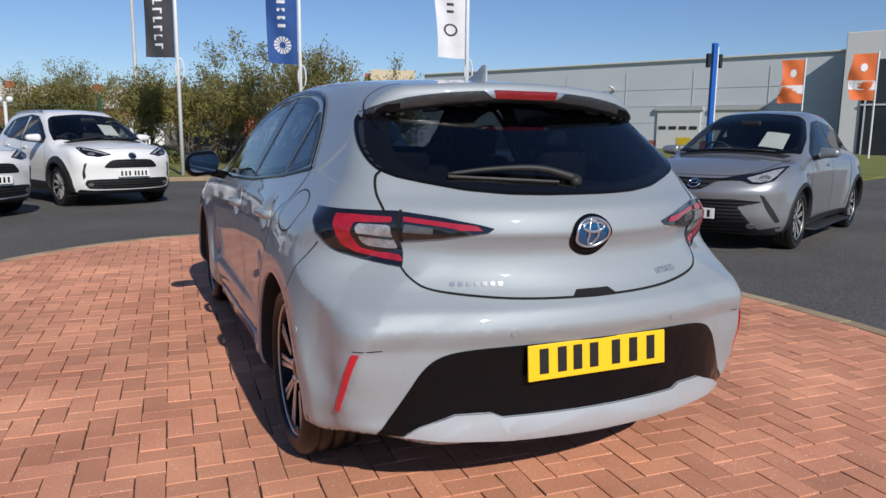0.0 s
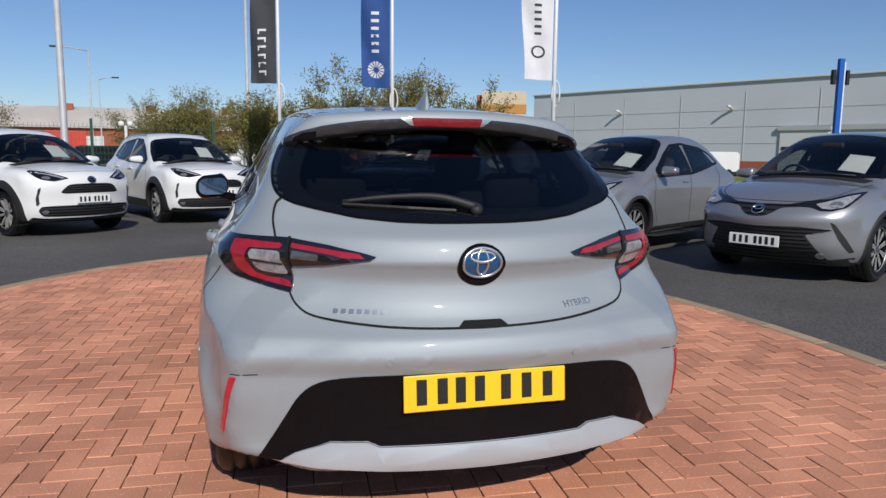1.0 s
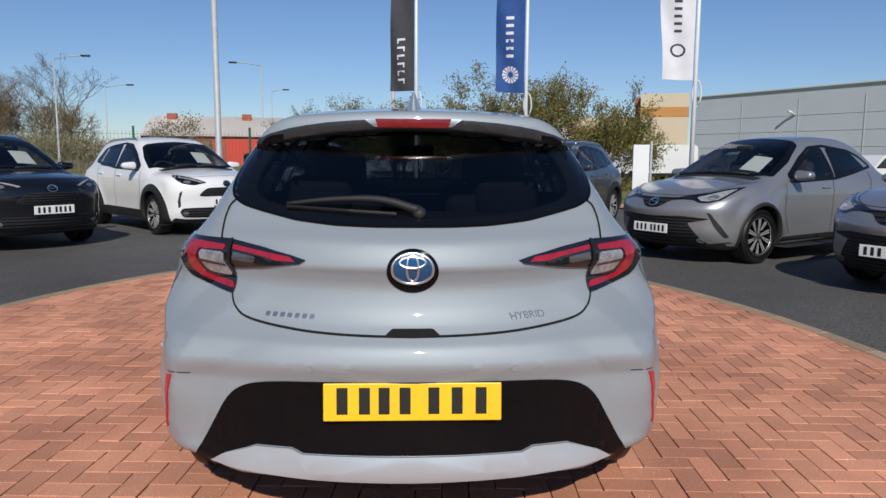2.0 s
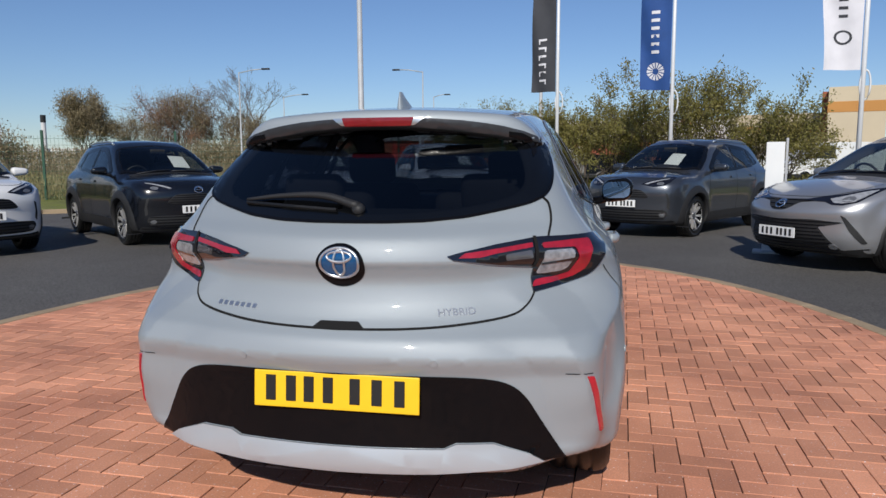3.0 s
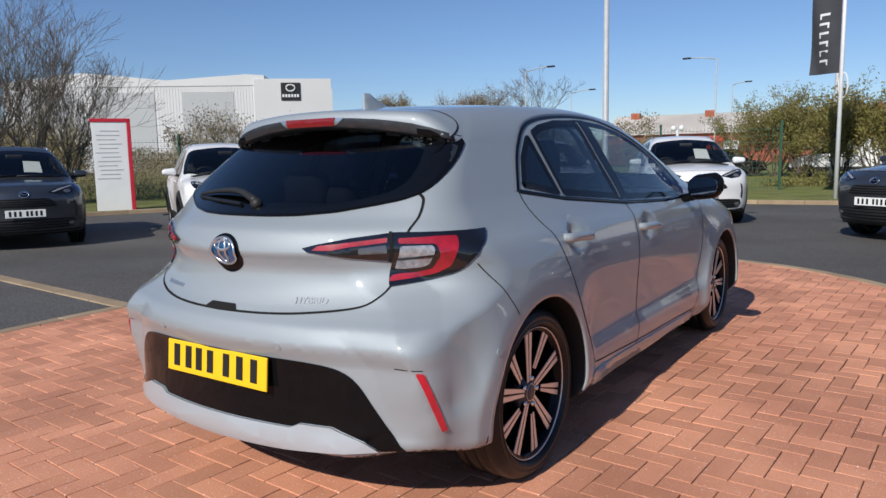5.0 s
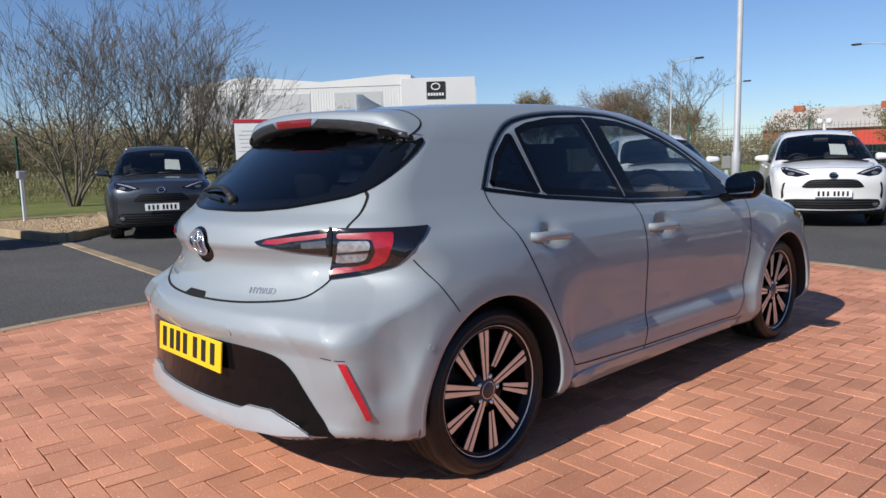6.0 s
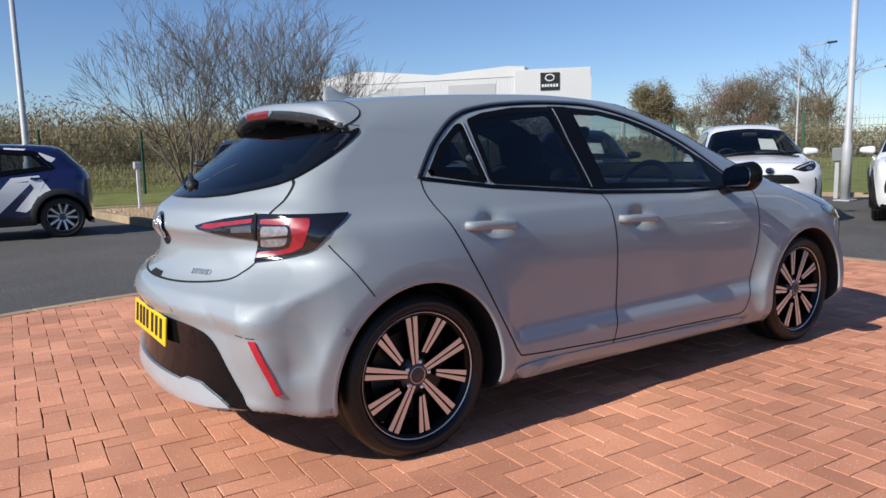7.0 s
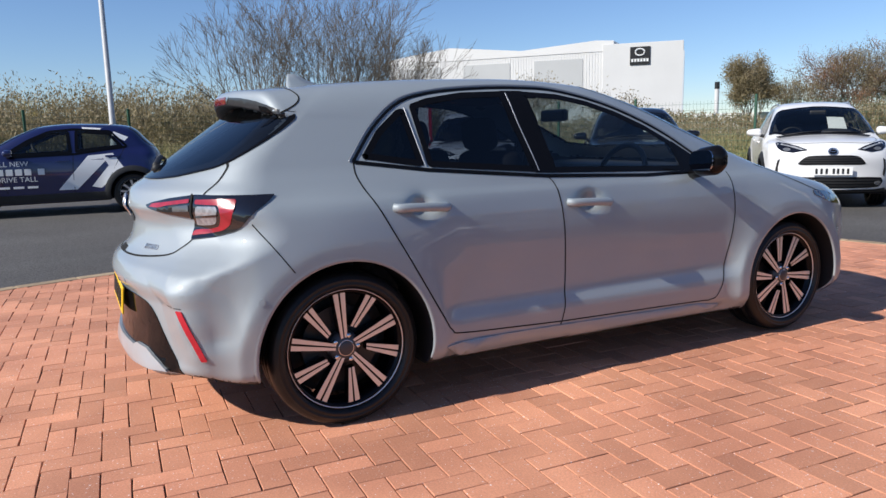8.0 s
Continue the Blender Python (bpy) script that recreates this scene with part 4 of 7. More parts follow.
        # door mirror
        s = -1 if mir else 1
        bm = boxes(((0, 0, 0), (0.195, 0.11, 0.150)), bevel=0.05, segments=5)
        for v in bm.verts:
            k = 1 - 0.35 * step(v.co.y, 0.0, 0.0625)
            v.co.z *= k
            v.co.z += 0.012 * (v.co.x / 0.1)
            v.co.x *= (1 - 0.12 * step(v.co.y, 0.0, 0.0625))
            v.co.z *= 1 - 0.30 * min(1.0, abs(v.co.x) / 0.0975) ** 3
        spot = Matrix.Translation((s * 0.935, 1.875, 1.0)) @ Matrix.Rotation(radians(-8 * s), 4, "Z")
        bmesh.ops.transform(bm, matrix=spot, verts=bm.verts[:])
        mirror = part("door_mirror", bm, GLOSS_BLACK, car, "gloss black door mirror", True)
        bm = plate_of(rounded([(-0.083, -0.050), (0.083, -0.046), (0.083, 0.056), (-0.083, 0.048)], 0.046, 8), 0.006, spot @ Matrix.Translation((0, -0.0565, 0.0)))
        part("mirror_glass", bm, MIRROR, mirror, "mirror glass")
        bm = tube([(s * 0.79, 1.90, 0.925), (s * 0.85, 1.89, 0.94), (s * 0.89, 1.88, 0.955)], 0.026, 10)
        part("mirror_arm", bm, GLOSS_BLACK, mirror, "", True)
        patch("parking_sensor", form, [(0.012 * math.cos(a) + on_corner(0.862, -0.335), 0.562 + 0.012 * math.sin(a)) for a in np.linspace(0, 6.28, 13)[:-1]], CORNER, PAINT, car, 0.003, 0.01, 0.05, "", mir)
        patch("parking_sensor", form, [(0.30 + 0.012 * math.cos(a), 0.60 + 0.012 * math.sin(a)) for a in np.linspace(0, 6.28, 13)[:-1]], BACK, PAINT, car, 0.002, 0.01, 0.05, "", mir)
        seg = rounded([(0.42, 0.272), (0.60, 0.278), (1.95, 0.250), (2.12, 0.222), (2.1, 0.20), (0.5, 0.208)], 0.02)
        patch("side_skirt", form, seg, SIDE, PAINT, car, 0.004, 0.02, 0.05, "silver side skirt", mir, 0.028)
        patch("headlamp", form, rounded([(2.80, 0.800), (2.94, 0.785), (3.10, 0.745), (3.10, 0.70), (2.98, 0.715), (2.80, 0.775)], 0.01), SIDE, SMOKE, car, 0.004, 0.015, 0.04, "smoked headlamp", mir)
        strip("bonnet_gap", form, curve([(2.44, 0.955), (2.52, 0.925), (2.67, 0.862), (2.83, 0.802), (2.95, 0.775)]), SIDE, 0.005, GAP, car, 0.0012, False, "", mir)
        if mir:
            flap = [(-0.03 + 0.115 * math.cos(a) + 0.03 * math.sin(a), 0.915 + 0.068 * math.sin(a)) for a in np.linspace(0, 2 * math.pi, 33)[:-1]]
            strip("fuel_flap_gap", form, flap, SIDE, 0.004, GAP, car, 0.0012, True, "", mir)
    g = patch("rear_window", GATE, inset(SURROUND, 0.004), BACK, GLASS_DARK, car, 0.0045, 0.002, 0.04, "dark privacy glass")
    g.visible_shadow = False
    strip("window_seal", GATE, inset(SURROUND, 0.003), BACK, 0.007, GLOSS_BLACK, car, 0.005, True, "thin black seal")
    band("window_surround", GATE, SURROUND, REAR_GLASS, BACK, LINER, car, 0.001, 0.012, "black border printed round the glass")
    patch("spoiler_lip", form, both([(0, 1.343), (0.1, 1.342), (0.2, 1.338), (0.3, 1.331), (0.38, 1.321), (0.44, 1.311), (0.51, 1.293), (0.552, 1.276), (0.574, 1.263), (0.566, 1.254), (0.53, 1.261), (0.41, 1.281), (0.3, 1.296), (0.15, 1.309), (0, 1.313)]), BACK, LIP_GREY, car, 0.002, 0.01, 0.02, "dark grey lower lip of the spoiler")
    patch("windscreen", form, SCREEN, ABOVE, GLASS_FRONT, car, 0.001, 0.004, 0.08, "clear windscreen").visible_shadow = False
    strip("window_frame", form, inset(SCREEN, 0.01), ABOVE, 0.045, GLOSS_BLACK, car, 0.002, True)
    patch("bumper_insert", form, INSERT, BACK, GLOSS_BLACK, car, 0.004, 0.012, 0.04, "gloss black bumper insert")
    patch("bumper_lip", form, SILVER_LIP, BACK, LIP, car, 0.014, 0.03, 0.04, "satin silver lower bumper lip")
    stop = patch("stop_lamp", form, rounded([(-0.170, 1.341), (0.170, 1.341), (0.135, 1.317), (-0.135, 1.317)], 0.006), BACK, SATIN, car, 0.004, 0.012, 0.02, "high stop lamp, red between clear ends")
    patch("red_lens", form, rounded([(-0.132, 1.342), (0.132, 1.342), (0.122, 1.316), (-0.122, 1.316)], 0.004), BACK, DEEP_RED, stop, 0.006, 0.006, 0.02, "red lens")
    patch("tailgate_grip", form, rounded([(-0.082, 0.690), (-0.06, 0.708), (0.06, 0.708), (0.082, 0.690)], 0.004), BACK, GAP, car, 0.002, 0.01, 0.04, "dark tailgate grip")
    # badge: dark dish, chrome rings, blue middle
    disc = [(0.077 * math.cos(a), 0.876 + 0.067 * math.sin(a)) for a in np.linspace(0, 2 * math.pi, 41)[:-1]]
    badge = patch("badge", form, disc, BACK, GLOSS_BLACK, car, 0.003, 0.012, 0.02, "oval badge, blue in a chrome ring")
    inner = [(0.058 * math.cos(a), 0.885 + 0.042 * math.sin(a)) for a in np.linspace(0, 2 * math.pi, 41)[:-1]]
    patch("badge_face", form, inner, BACK, BADGE_BLUE, badge, 0.008, 0.006, 0.02, "blue face")

    def ring(rx, rz, cz, wide=0.008):
        return strip("badge_ring", form, [(rx * math.cos(a), cz + rz * math.sin(a)) for a in np.linspace(0, 2 * math.pi, 49)[:-1]], BACK, wide, SATIN, badge, 0.009, True, "", False, 0.004)
    ring(0.060, 0.043, 0.885, 0.008)
    ring(0.017, 0.037, 0.887, 0.007)
    ring(0.038, 0.014, 0.903, 0.007)
    # lettering on the tailgate as plain bright bars
    for k in range(7):
        x0, z = -0.452 + k * 0.0235, 0.727
        patch("letter_bar", form, rounded([(x0, z), (x0 + 0.015, z), (x0 + 0.018, z + 0.0125), (x0 + 0.003, z + 0.0125)], 0.003), BACK, SATIN, car, 0.003, 0.005, 0.05)
    at, ok = form.meet(np.array([[0.295, -1.9, 0.724], [0.455, -1.9, 0.727]]), np.array([0, 1.0, 0]))
    d = Vector(at[1] - at[0]).normalized()
    nn = Vector(form.normal(at[:1])[0])
    up = nn.cross(d).normalized()
    nn = d.cross(up)
    m = Matrix((( d.x, up.x, nn.x, at[0][0] + nn.x * 0.004), (d.y, up.y, nn.y, at[0][1] + nn.y * 0.004), (d.z, up.z, nn.z, at[0][2]), (0, 0, 0, 1)))
    words("HYBRID", 0.034, SATIN, m, car)
    # plate
    plate_m = pose(0, -0.775, 0.503, -5, 0, 0)
    plate = part("number_plate", boxes(((0, 0, 0), (0.52, 0.008, 0.111)), bevel=0.003), YELLOW_PLATE, car, "yellow rear number plate")
    plate.matrix_basis = plate_m
    for k, x in enumerate((-0.205, -0.140, -0.083, -0.022, 0.062, 0.130, 0.200)):
        part("plate_bar", boxes(((x, -0.0055, 0.004), (0.032, 0.003, 0.078)), bevel=0.001, segments=1), PLATE_INK, plate)
    # wiper
    pts, ok = form.meet(np.array([[0.02, -1.9, 1.035], [-0.1, -1.9, 1.058], [-0.25, -1.9, 1.062], [-0.40, -1.9, 1.052]]), np.array([0, 1.0, 0]))
    nn = form.normal(pts)
    arm = curve([tuple(p + n * q) for p, n, q in zip(pts, nn, (0.016, 0.026, 0.020, 0.014))], 6)
    bm = tube(arm, 0.012, 10, taper=list(np.linspace(0.015, 0.006, len(arm))))
    wiper = part("rear_wiper", bm, TRIM_BLACK, car, "black rear wiper", True)
    part("wiper_cap", lathe([(0.0, 0.026), (0.016, 0.024), (0.021, 0.012), (0.023, -0.02)], 20, "Y", None), TRIM_BLACK, wiper, "", True).matrix_basis = Matrix.Translation(Vector(pts[0])) @ Matrix.Rotation(radians(180 - 30), 4, "X")
    blade, ok = form.meet(np.array([[-0.05, -1.9, 1.028], [-0.2, -1.9, 1.036], [-0.40, -1.9, 1.046]]), np.array([0, 1.0, 0]))
    part("wiper_blade", tube([tuple(p + n * 0.010) for p, n in zip(blade, form.normal(blade))], 0.007, 6), RUBBER, wiper)
    # roof aerial
    bm = bmesh.new()
    rows = []
    for z, y0, y1, w in ((1.385, 0.035, 0.235, 0.036), (1.412, 0.038, 0.20, 0.026), (1.438, 0.042, 0.13, 0.014), (1.462, 0.048, 0.085, 0.005)):
        rows.append([bm.verts.new((w * math.sin(a) * (1 if math.cos(a) < 0.3 else 0.75), (y0 + y1) / 2 - (y1 - y0) / 2 * math.cos(a), z + 0.01 * (z < 1.4) * math.cos(a) * -1)) for a in np.linspace(0, 2 * math.pi, 17)[:-1]])
    for r0, r1 in zip(rows, rows[1:]):
        for i in range(16):
            bm.faces.new((r0[i], r0[(i + 1) % 16], r1[(i + 1) % 16], r1[i]))
    bm.faces.new(rows[-1])
    bmesh.ops.recalc_face_normals(bm, faces=bm.faces[:])
    part("roof_aerial", bm, PAINT, car, "silver shark-fin aerial", True)
    # inside: seats, wheel, dashboard, mirror
    for x in (-0.37, 0.37):
        for y, back in ((1.25, 0.62), (0.42, 0.5)):
            bm = boxes(((x, y, 0.55), (0.5, 0.5, 0.16)), bevel=0.05, segments=3)
            seat = part("seat", bm, SEAT, car, "black cloth seat", True)
            part("backrest", boxes(((x, y - 0.25, 0.80), (0.48, 0.12, 0.56), pose(0, 0, 0, 14)), bevel=0.05, segments=3), SEAT, seat, "", True)
            part("headrest", boxes(((x, y - 0.36, 1.155 if y > 1 else 1.06), (0.25, 0.09, 0.16), pose(0, 0, 0, 10)), bevel=0.04, segments=3), SEAT, seat, "", True)
    part("dashboard", boxes(((0, 2.12, 0.86), (1.4, 0.5, 0.2)), bevel=0.06, segments=3), TRIM_BLACK, car, "", True)
    part("cabin_mirror", boxes(((0.0, 1.62, 1.25), (0.24, 0.04, 0.07)), bevel=0.018), TRIM_BLACK, car)
    ringp = [(0.37 + 0.185 * math.cos(a), 1.80 + 0.06 * math.sin(a), 0.90 + 0.175 * math.sin(a)) for a in np.linspace(0, 2 * math.pi, 29)[:-1]]
    part("steering_wheel", tube(ringp, 0.016, 8, closed=True), TRIM_BLACK, car, "", True)
    part("parcel_shelf", boxes(((0, -0.12, 0.98), (1.15, 0.45, 0.03)), bevel=0.01), LINER, car)
    wheel = make_wheel(car, 0.318, 0.248, 0.225)
    set_wheels(car, wheel, 0.832, form.wheels, 0.318, 0.225)
    return car


build_hatch(HATCH)

# ------------------------------------------------------------ parked cars
def ellipse(cx, cz, rx, rz, n=28):
    return [(cx + rx * math.cos(a), cz + rz * math.sin(a)) for a in np.linspace(0, 2 * math.pi, n + 1)[:-1]]


def flip(outline):
    return [(-x, z) for x, z in outline][::-1]


def parked_car(name, label, form, s, m):
    """A parked car seen from its front. s holds its outlines: front ones in x and z, side ones in y and z."""
    car = thing(name, label, "car", "cars parked round the forecourt", m)
    y0, y1 = float(np.min(form.rear(np.linspace(0.1, 1.5, 60)))) - 0.06, float(np.max(form.front(np.linspace(0.1, 1.2, 60)))) + 0.06

    def near_wheel(w, side):
        return lambda c, n: (np.hypot(c[:, 1] - w, c[:, 2] - form.radius) < form.radius * form.arch + 0.006) & (c[:, 0] * side > 0.45)
    liners = [("arch_liner", near_wheel(w, side), "black plastic wheel arch liner") for w in form.wheels for side in (1, -1)]
    door_a, door_b, bon = s["doors"][0], s["doors"][1], s["bonnet"]
    panels = liners + [("underbody", lambda c, n: (n[:, 2] < -0.6) & (c[:, 2] < 0.32), "black underbody"),
              ("bonnet", lambda c, n: (c[:, 1] > bon[0]) & (c[:, 2] > bon[1]) & (np.abs(c[:, 0]) < bon[2]) & (n[:, 2] > 0.55), "")]
    for side in (1, -1):
        for d, dn in ((door_a, "front_door"), (door_b, "rear_door")):
            panels.append((dn, lambda c, n, d=d, side=side: within(c[:, 1], c[:, 2], d) & (c[:, 0] * side > 0.4) & (n[:, 0] * side > 0.2), ""))
    panels += [("front_bumper", lambda c, n: (c[:, 1] > form.wheels[1] + 0.4) & (c[:, 2] < 0.72), ""), ("body", None, "")]
    screen, back, panes = inset(rounded(both(s["screen"]), 0.05), 0.03), inset(rounded(both(s["back"]), 0.05), 0.03), [inset(rounded(w, 0.03), 0.022) for w in s["windows"]]
    holes = [lambda c, n: within(c[:, 0], c[:, 1], screen) & (c[:, 2] > 0.95) & (n[:, 2] > 0.2)]
    for w in panes:
        holes.append(lambda c, n, w=w: within(c[:, 1], c[:, 2], w) & (np.abs(c[:, 0]) > 0.42) & (np.abs(n[:, 0]) > 0.3))
    made = shell(form, (-0.96, y0, 0.1), (0.96, y1, s["height"] + 0.06), 0.034, panels, holes, s["paint"], car)
    verts, quads = nets(form, (-0.96, y0, 0.1), (0.96, y1, s["height"] + 0.06), 0.05, 0.06)
    c = verts[quads].mean(1)
    n = form.normal(c)
    cut = within(c[:, 0], c[:, 1], inset(screen, -0.06)) & (c[:, 2] > 0.85) & (n[:, 2] > 0.2)
    for w in panes:
        cut |= within(c[:, 1], c[:, 2], inset(w, -0.05)) & (np.abs(c[:, 0]) > 0.35) & (np.abs(n[:, 0]) > 0.3)
    keep = ~cut & (c[:, 2] > 0.5) & (c[:, 1] < s["screen"][0][1] + 0.1)
    piece("cabin_liner", mesh_data("cabin_liner", verts, quads[keep][:, ::-1], LINER), car, "dark cabin lining")
    base = s["screen"][0][1]
    for x in (-0.37, 0.37):
        seat = part("seat", boxes(((x, base - 1.15, 0.92), (0.48, 0.14, 0.62), pose(0, 0, 0, 12)), bevel=0.05, segments=3), SEAT, car, "black cloth seat", True)
        part("headrest", boxes(((x, base - 1.24, s["height"] - 0.32), (0.26, 0.10, 0.18), pose(0, 0, 0, 8)), bevel=0.04, segments=3), SEAT, seat, "", True)
    part("dashboard", boxes(((0, base - 0.30, 0.93), (1.36, 0.46, 0.16)), bevel=0.06, segments=3), TRIM_BLACK, car, "", True)
    part("steering_wheel", tube([(0.37 + 0.18 * math.cos(a), base - 0.58 + 0.06 * math.sin(a), 1.0 + 0.17 * math.sin(a)) for a in np.linspace(0, 2 * math.pi, 21)[:-1]], 0.016, 6, closed=True), TRIM_BLACK, car, "", True)
    part("cabin_mirror", boxes(((0, base - 0.62, s["height"] - 0.20), (0.24, 0.04, 0.07)), bevel=0.018), TRIM_BLACK, car)
    strip("screen_border", form, inset(rounded(both(s["screen"]), 0.05), 0.022), ABOVE, 0.062, GLOSS_BLACK, car, 0.0085, True, "black border printed round the windscreen")
    for x0, x1 in ((0.55, 0.02), (0.02, -0.48)):
        p, _ok = form.meet(np.array([[x0, base + 0.0, 2.4], [(x0 + x1) / 2, base - 0.03, 2.4], [x1, base - 0.05, 2.4]]), np.array([0, 0, -1.0]))
        part("wiper", tube([tuple(q + np.array([0, 0, 0.025])) for q in p], 0.009, 6), TRIM_BLACK, car, "", True)
    for k in ("arch_liner", "underbody"):
        for ob in made.get(k, []):
            ob.data.materials[0] = TRIM_BLACK
    patch("windscreen", form, rounded(both(s["screen"]), 0.05), ABOVE, CAR_GLASS, car, 0.0075, 0.004, 0.05, "tinted windscreen").visible_shadow = False
    patch("rear_window", form, rounded(both(s["back"]), 0.05), BACK, GLOSS_GLASS, car, 0.007, 0.012, 0.06, "dark rear window")
    for x0, x1, q in s["sheets"]:
        patch("price_sheet", form, [(x0, q), (x1, q), (x1 - 0.01, q - 0.30), (x0 + 0.01, q - 0.30)], ABOVE, PAPER, car, -0.012, 0.004, 0.05, "white price sheet behind the windscreen")
    for mir in (False, True):
        for w in s["windows"]:
            patch("window", form, rounded(w, 0.03), SIDE, CAR_GLASS, car, 0.006, 0.004, 0.06, "tinted side window", mir).visible_shadow = False
            strip("window_border", form, inset(rounded(w, 0.03), 0.012), SIDE, 0.048, GLOSS_BLACK, car, 0.0065, True, "", mir)
        strip("window_frame", form, rounded(s["dlo"], 0.04), SIDE, 0.035, GLOSS_BLACK, car, 0.005, True, "", mir)
        for gpath in s["gaps"]:
            strip("door_gap", form, curve(gpath, 4), SIDE, 0.008, GAP, car, 0.002, False, "", mir)
        for w in form.wheels:
            arch_lip(form, w, s["clad"], car, "arch_cladding", s["clad_wide"], -25, 205, 0.012, 0.05, mir)
        if s["sill"]:
            patch("sill_cladding", form, rounded(s["sill"], 0.02), SIDE, TRIM_BLACK, car, 0.008, 0.02, 0.12, "matt black sill cladding", mir)
        for hy, hz in s["handles"]:
            patch("door_handle", form, rounded([(hy - 0.1, hz - 0.014), (hy + 0.1, hz - 0.014), (hy + 0.1, hz + 0.014), (hy - 0.1, hz + 0.014)], 0.014), SIDE, s["paint"], car, 0.02, 0.03, 0.06, "", mir)
        lamp = patch("headlamp", form, rounded(s["lamp"], 0.02), AHEAD, SMOKE, car, 0.006, 0.02, 0.06, "smoked headlamp with a bright light bar", mir)
        patch("light_bar", form, rounded(s["drl"], 0.006), AHEAD, LAMP_BAR, lamp, 0.010, 0.006, 0.06, "", mir)
        patch("projector", form, ellipse(*s["eye"], 16), AHEAD, LAMP_GREY, lamp, 0.010, 0.006, 0.06, "", mir)
        for k, o in enumerate(s["corner"]):
            patch("corner_vent", form, rounded(o, 0.012), AHEAD, TRIM_BLACK, car, 0.004, 0.015, 0.06, "black corner vent", mir)
        patch("fog_lamp", form, ellipse(*s["fog"], 14), AHEAD, LAMP_GREY, car, 0.012, 0.01, 0.06, "", mir)
        sg = -1 if mir else 1
        mx, my, mz = s["mirror"]
        bm = boxes(((0, 0, 0), (0.23, 0.13, 0.13)), bevel=0.05, segments=4)
        for v in bm.verts:
            v.co.z *= 1 - 0.35 * max(0.0, v.co.x / 0.115)
            v.co.x, v.co.y, v.co.z = sg * (mx + v.co.x), my + v.co.y, mz + v.co.z
        if sg < 0:
            bmesh.ops.reverse_faces(bm, faces=bm.faces[:])
        mirror = part("door_mirror", bm, s["mirror_mat"], car, "door mirror", True)
        part("mirror_glass", boxes(((sg * mx, my - 0.066, mz), (0.16, 0.004, 0.10)), bevel=0.0015, segments=1), MIRROR, mirror)
        part("mirror_arm", tube([(sg * (mx - 0.16), my + 0.02, mz - 0.07), (sg * (mx - 0.06), my, mz - 0.03)], 0.025, 8), TRIM_BLACK, mirror, "", True)
        if s["rails"]:
            pts = []
            for y in np.linspace(*s["rails"], 14):
                p, ok = form.meet(np.array([[0.53, y, 2.4]]), np.array([0, 0, -1.0]))
                e = min(abs(y - s["rails"][0]), abs(y - s["rails"][1]))
                pts.append((sg * p[0][0], y, p[0][2] + 0.004 + 0.03 * min(e / 0.12, 1)))
            part("roof_rail", tube(pts, 0.014, 8), SATIN, car, "satin roof rail", True)
    strip("bonnet_gap", form, curve(both(s["bonnet_line"])), ABOVE, 0.008, GAP, car, 0.002)
    patch("cowl", form, rounded([(-0.66, s["screen"][0][1] - 0.05), (0.66, s["screen"][0][1] - 0.05), (0.60, s["screen"][0][1] + 0.05), (-0.60, s["screen"][0][1] + 0.05)], 0.02), ABOVE, TRIM_BLACK, car, 0.005, 0.01, 0.1, "black cowl below the windscreen")
    for o, lab in s["grilles"]:
        g = patch("grille", form, rounded(both(o), 0.025), AHEAD, TRIM_BLACK, car, 0.004, 0.02, 0.06, lab)
        zs = [z for x, z in o]
        for z in np.linspace(min(zs) + 0.022, max(zs) - 0.022, max(2, int((max(zs) - min(zs)) / 0.035))):
            xs = np.linspace(0, 1, 201)
            wide = float(xs[within(xs, np.full(201, z), both(o))].max()) - 0.012
            strip("grille_bar", form, [(-wide, z), (wide, z)], AHEAD, 0.008, GLOSS_BLACK, g, 0.006, False, "", False, 0.006)
    b = patch("badge", form, ellipse(0, s["badge"], 0.065, 0.045), AHEAD, GLOSS_BLACK, car, 0.010, 0.015, 0.04, "oval chrome badge")
    strip("badge_ring", form, ellipse(0, s["badge"], 0.060, 0.042), AHEAD, 0.012, CHROME, b, 0.012, True, "", False, 0.004)
    strip("badge_ring", form, ellipse(0, s["badge"] + 0.012, 0.040, 0.016), AHEAD, 0.008, CHROME, b, 0.012, True, "", False, 0.004)
    py = float(form.front(s["plate"])) + 0.03
    plate = part("number_plate", boxes(((0, 0, 0), (0.52, 0.01, 0.111)), bevel=0.003), WHITE_PLATE, car, "white front number plate")
    plate.matrix_basis = pose(0, py, s["plate"])
    for k, x in enumerate((-0.200, -0.137, -0.075, -0.020, 0.070, 0.135, 0.200)):
        part("plate_bar", boxes(((x, 0.006, 0), (0.030, 0.004, 0.076)), bevel=0.001, segments=1), PLATE_INK, plate)
    wheel = make_wheel(car, form.radius, form.radius * 0.68, 0.215, "five" if s["spokes"] == 5 else "split", s["rim"], s["rim_core"])
    set_wheels(car, wheel, s["track"], form.wheels, form.radius, 0.215)
    return car


def repaint(car, old, fresh):
    """Gives a copied car another paint."""
    for ob in car.children_recursive:
        if ob.type == "MESH" and ob.data.materials and ob.data.materials[0] == old:
            ob.material_slots[0].link = "OBJECT"
            ob.material_slots[0].material = fresh


def nose_at(form, x, y, hx, hy, front):
    """The pose of a car whose nose stands at x, y and that heads along hx, hy."""
    h = Vector((hx, hy)).normalized()
    o = Vector((x, y)) - h * front
    return pose(o.x, o.y, LOW, 0, 0, math.degrees(math.atan2(h.y, h.x)) - 90)


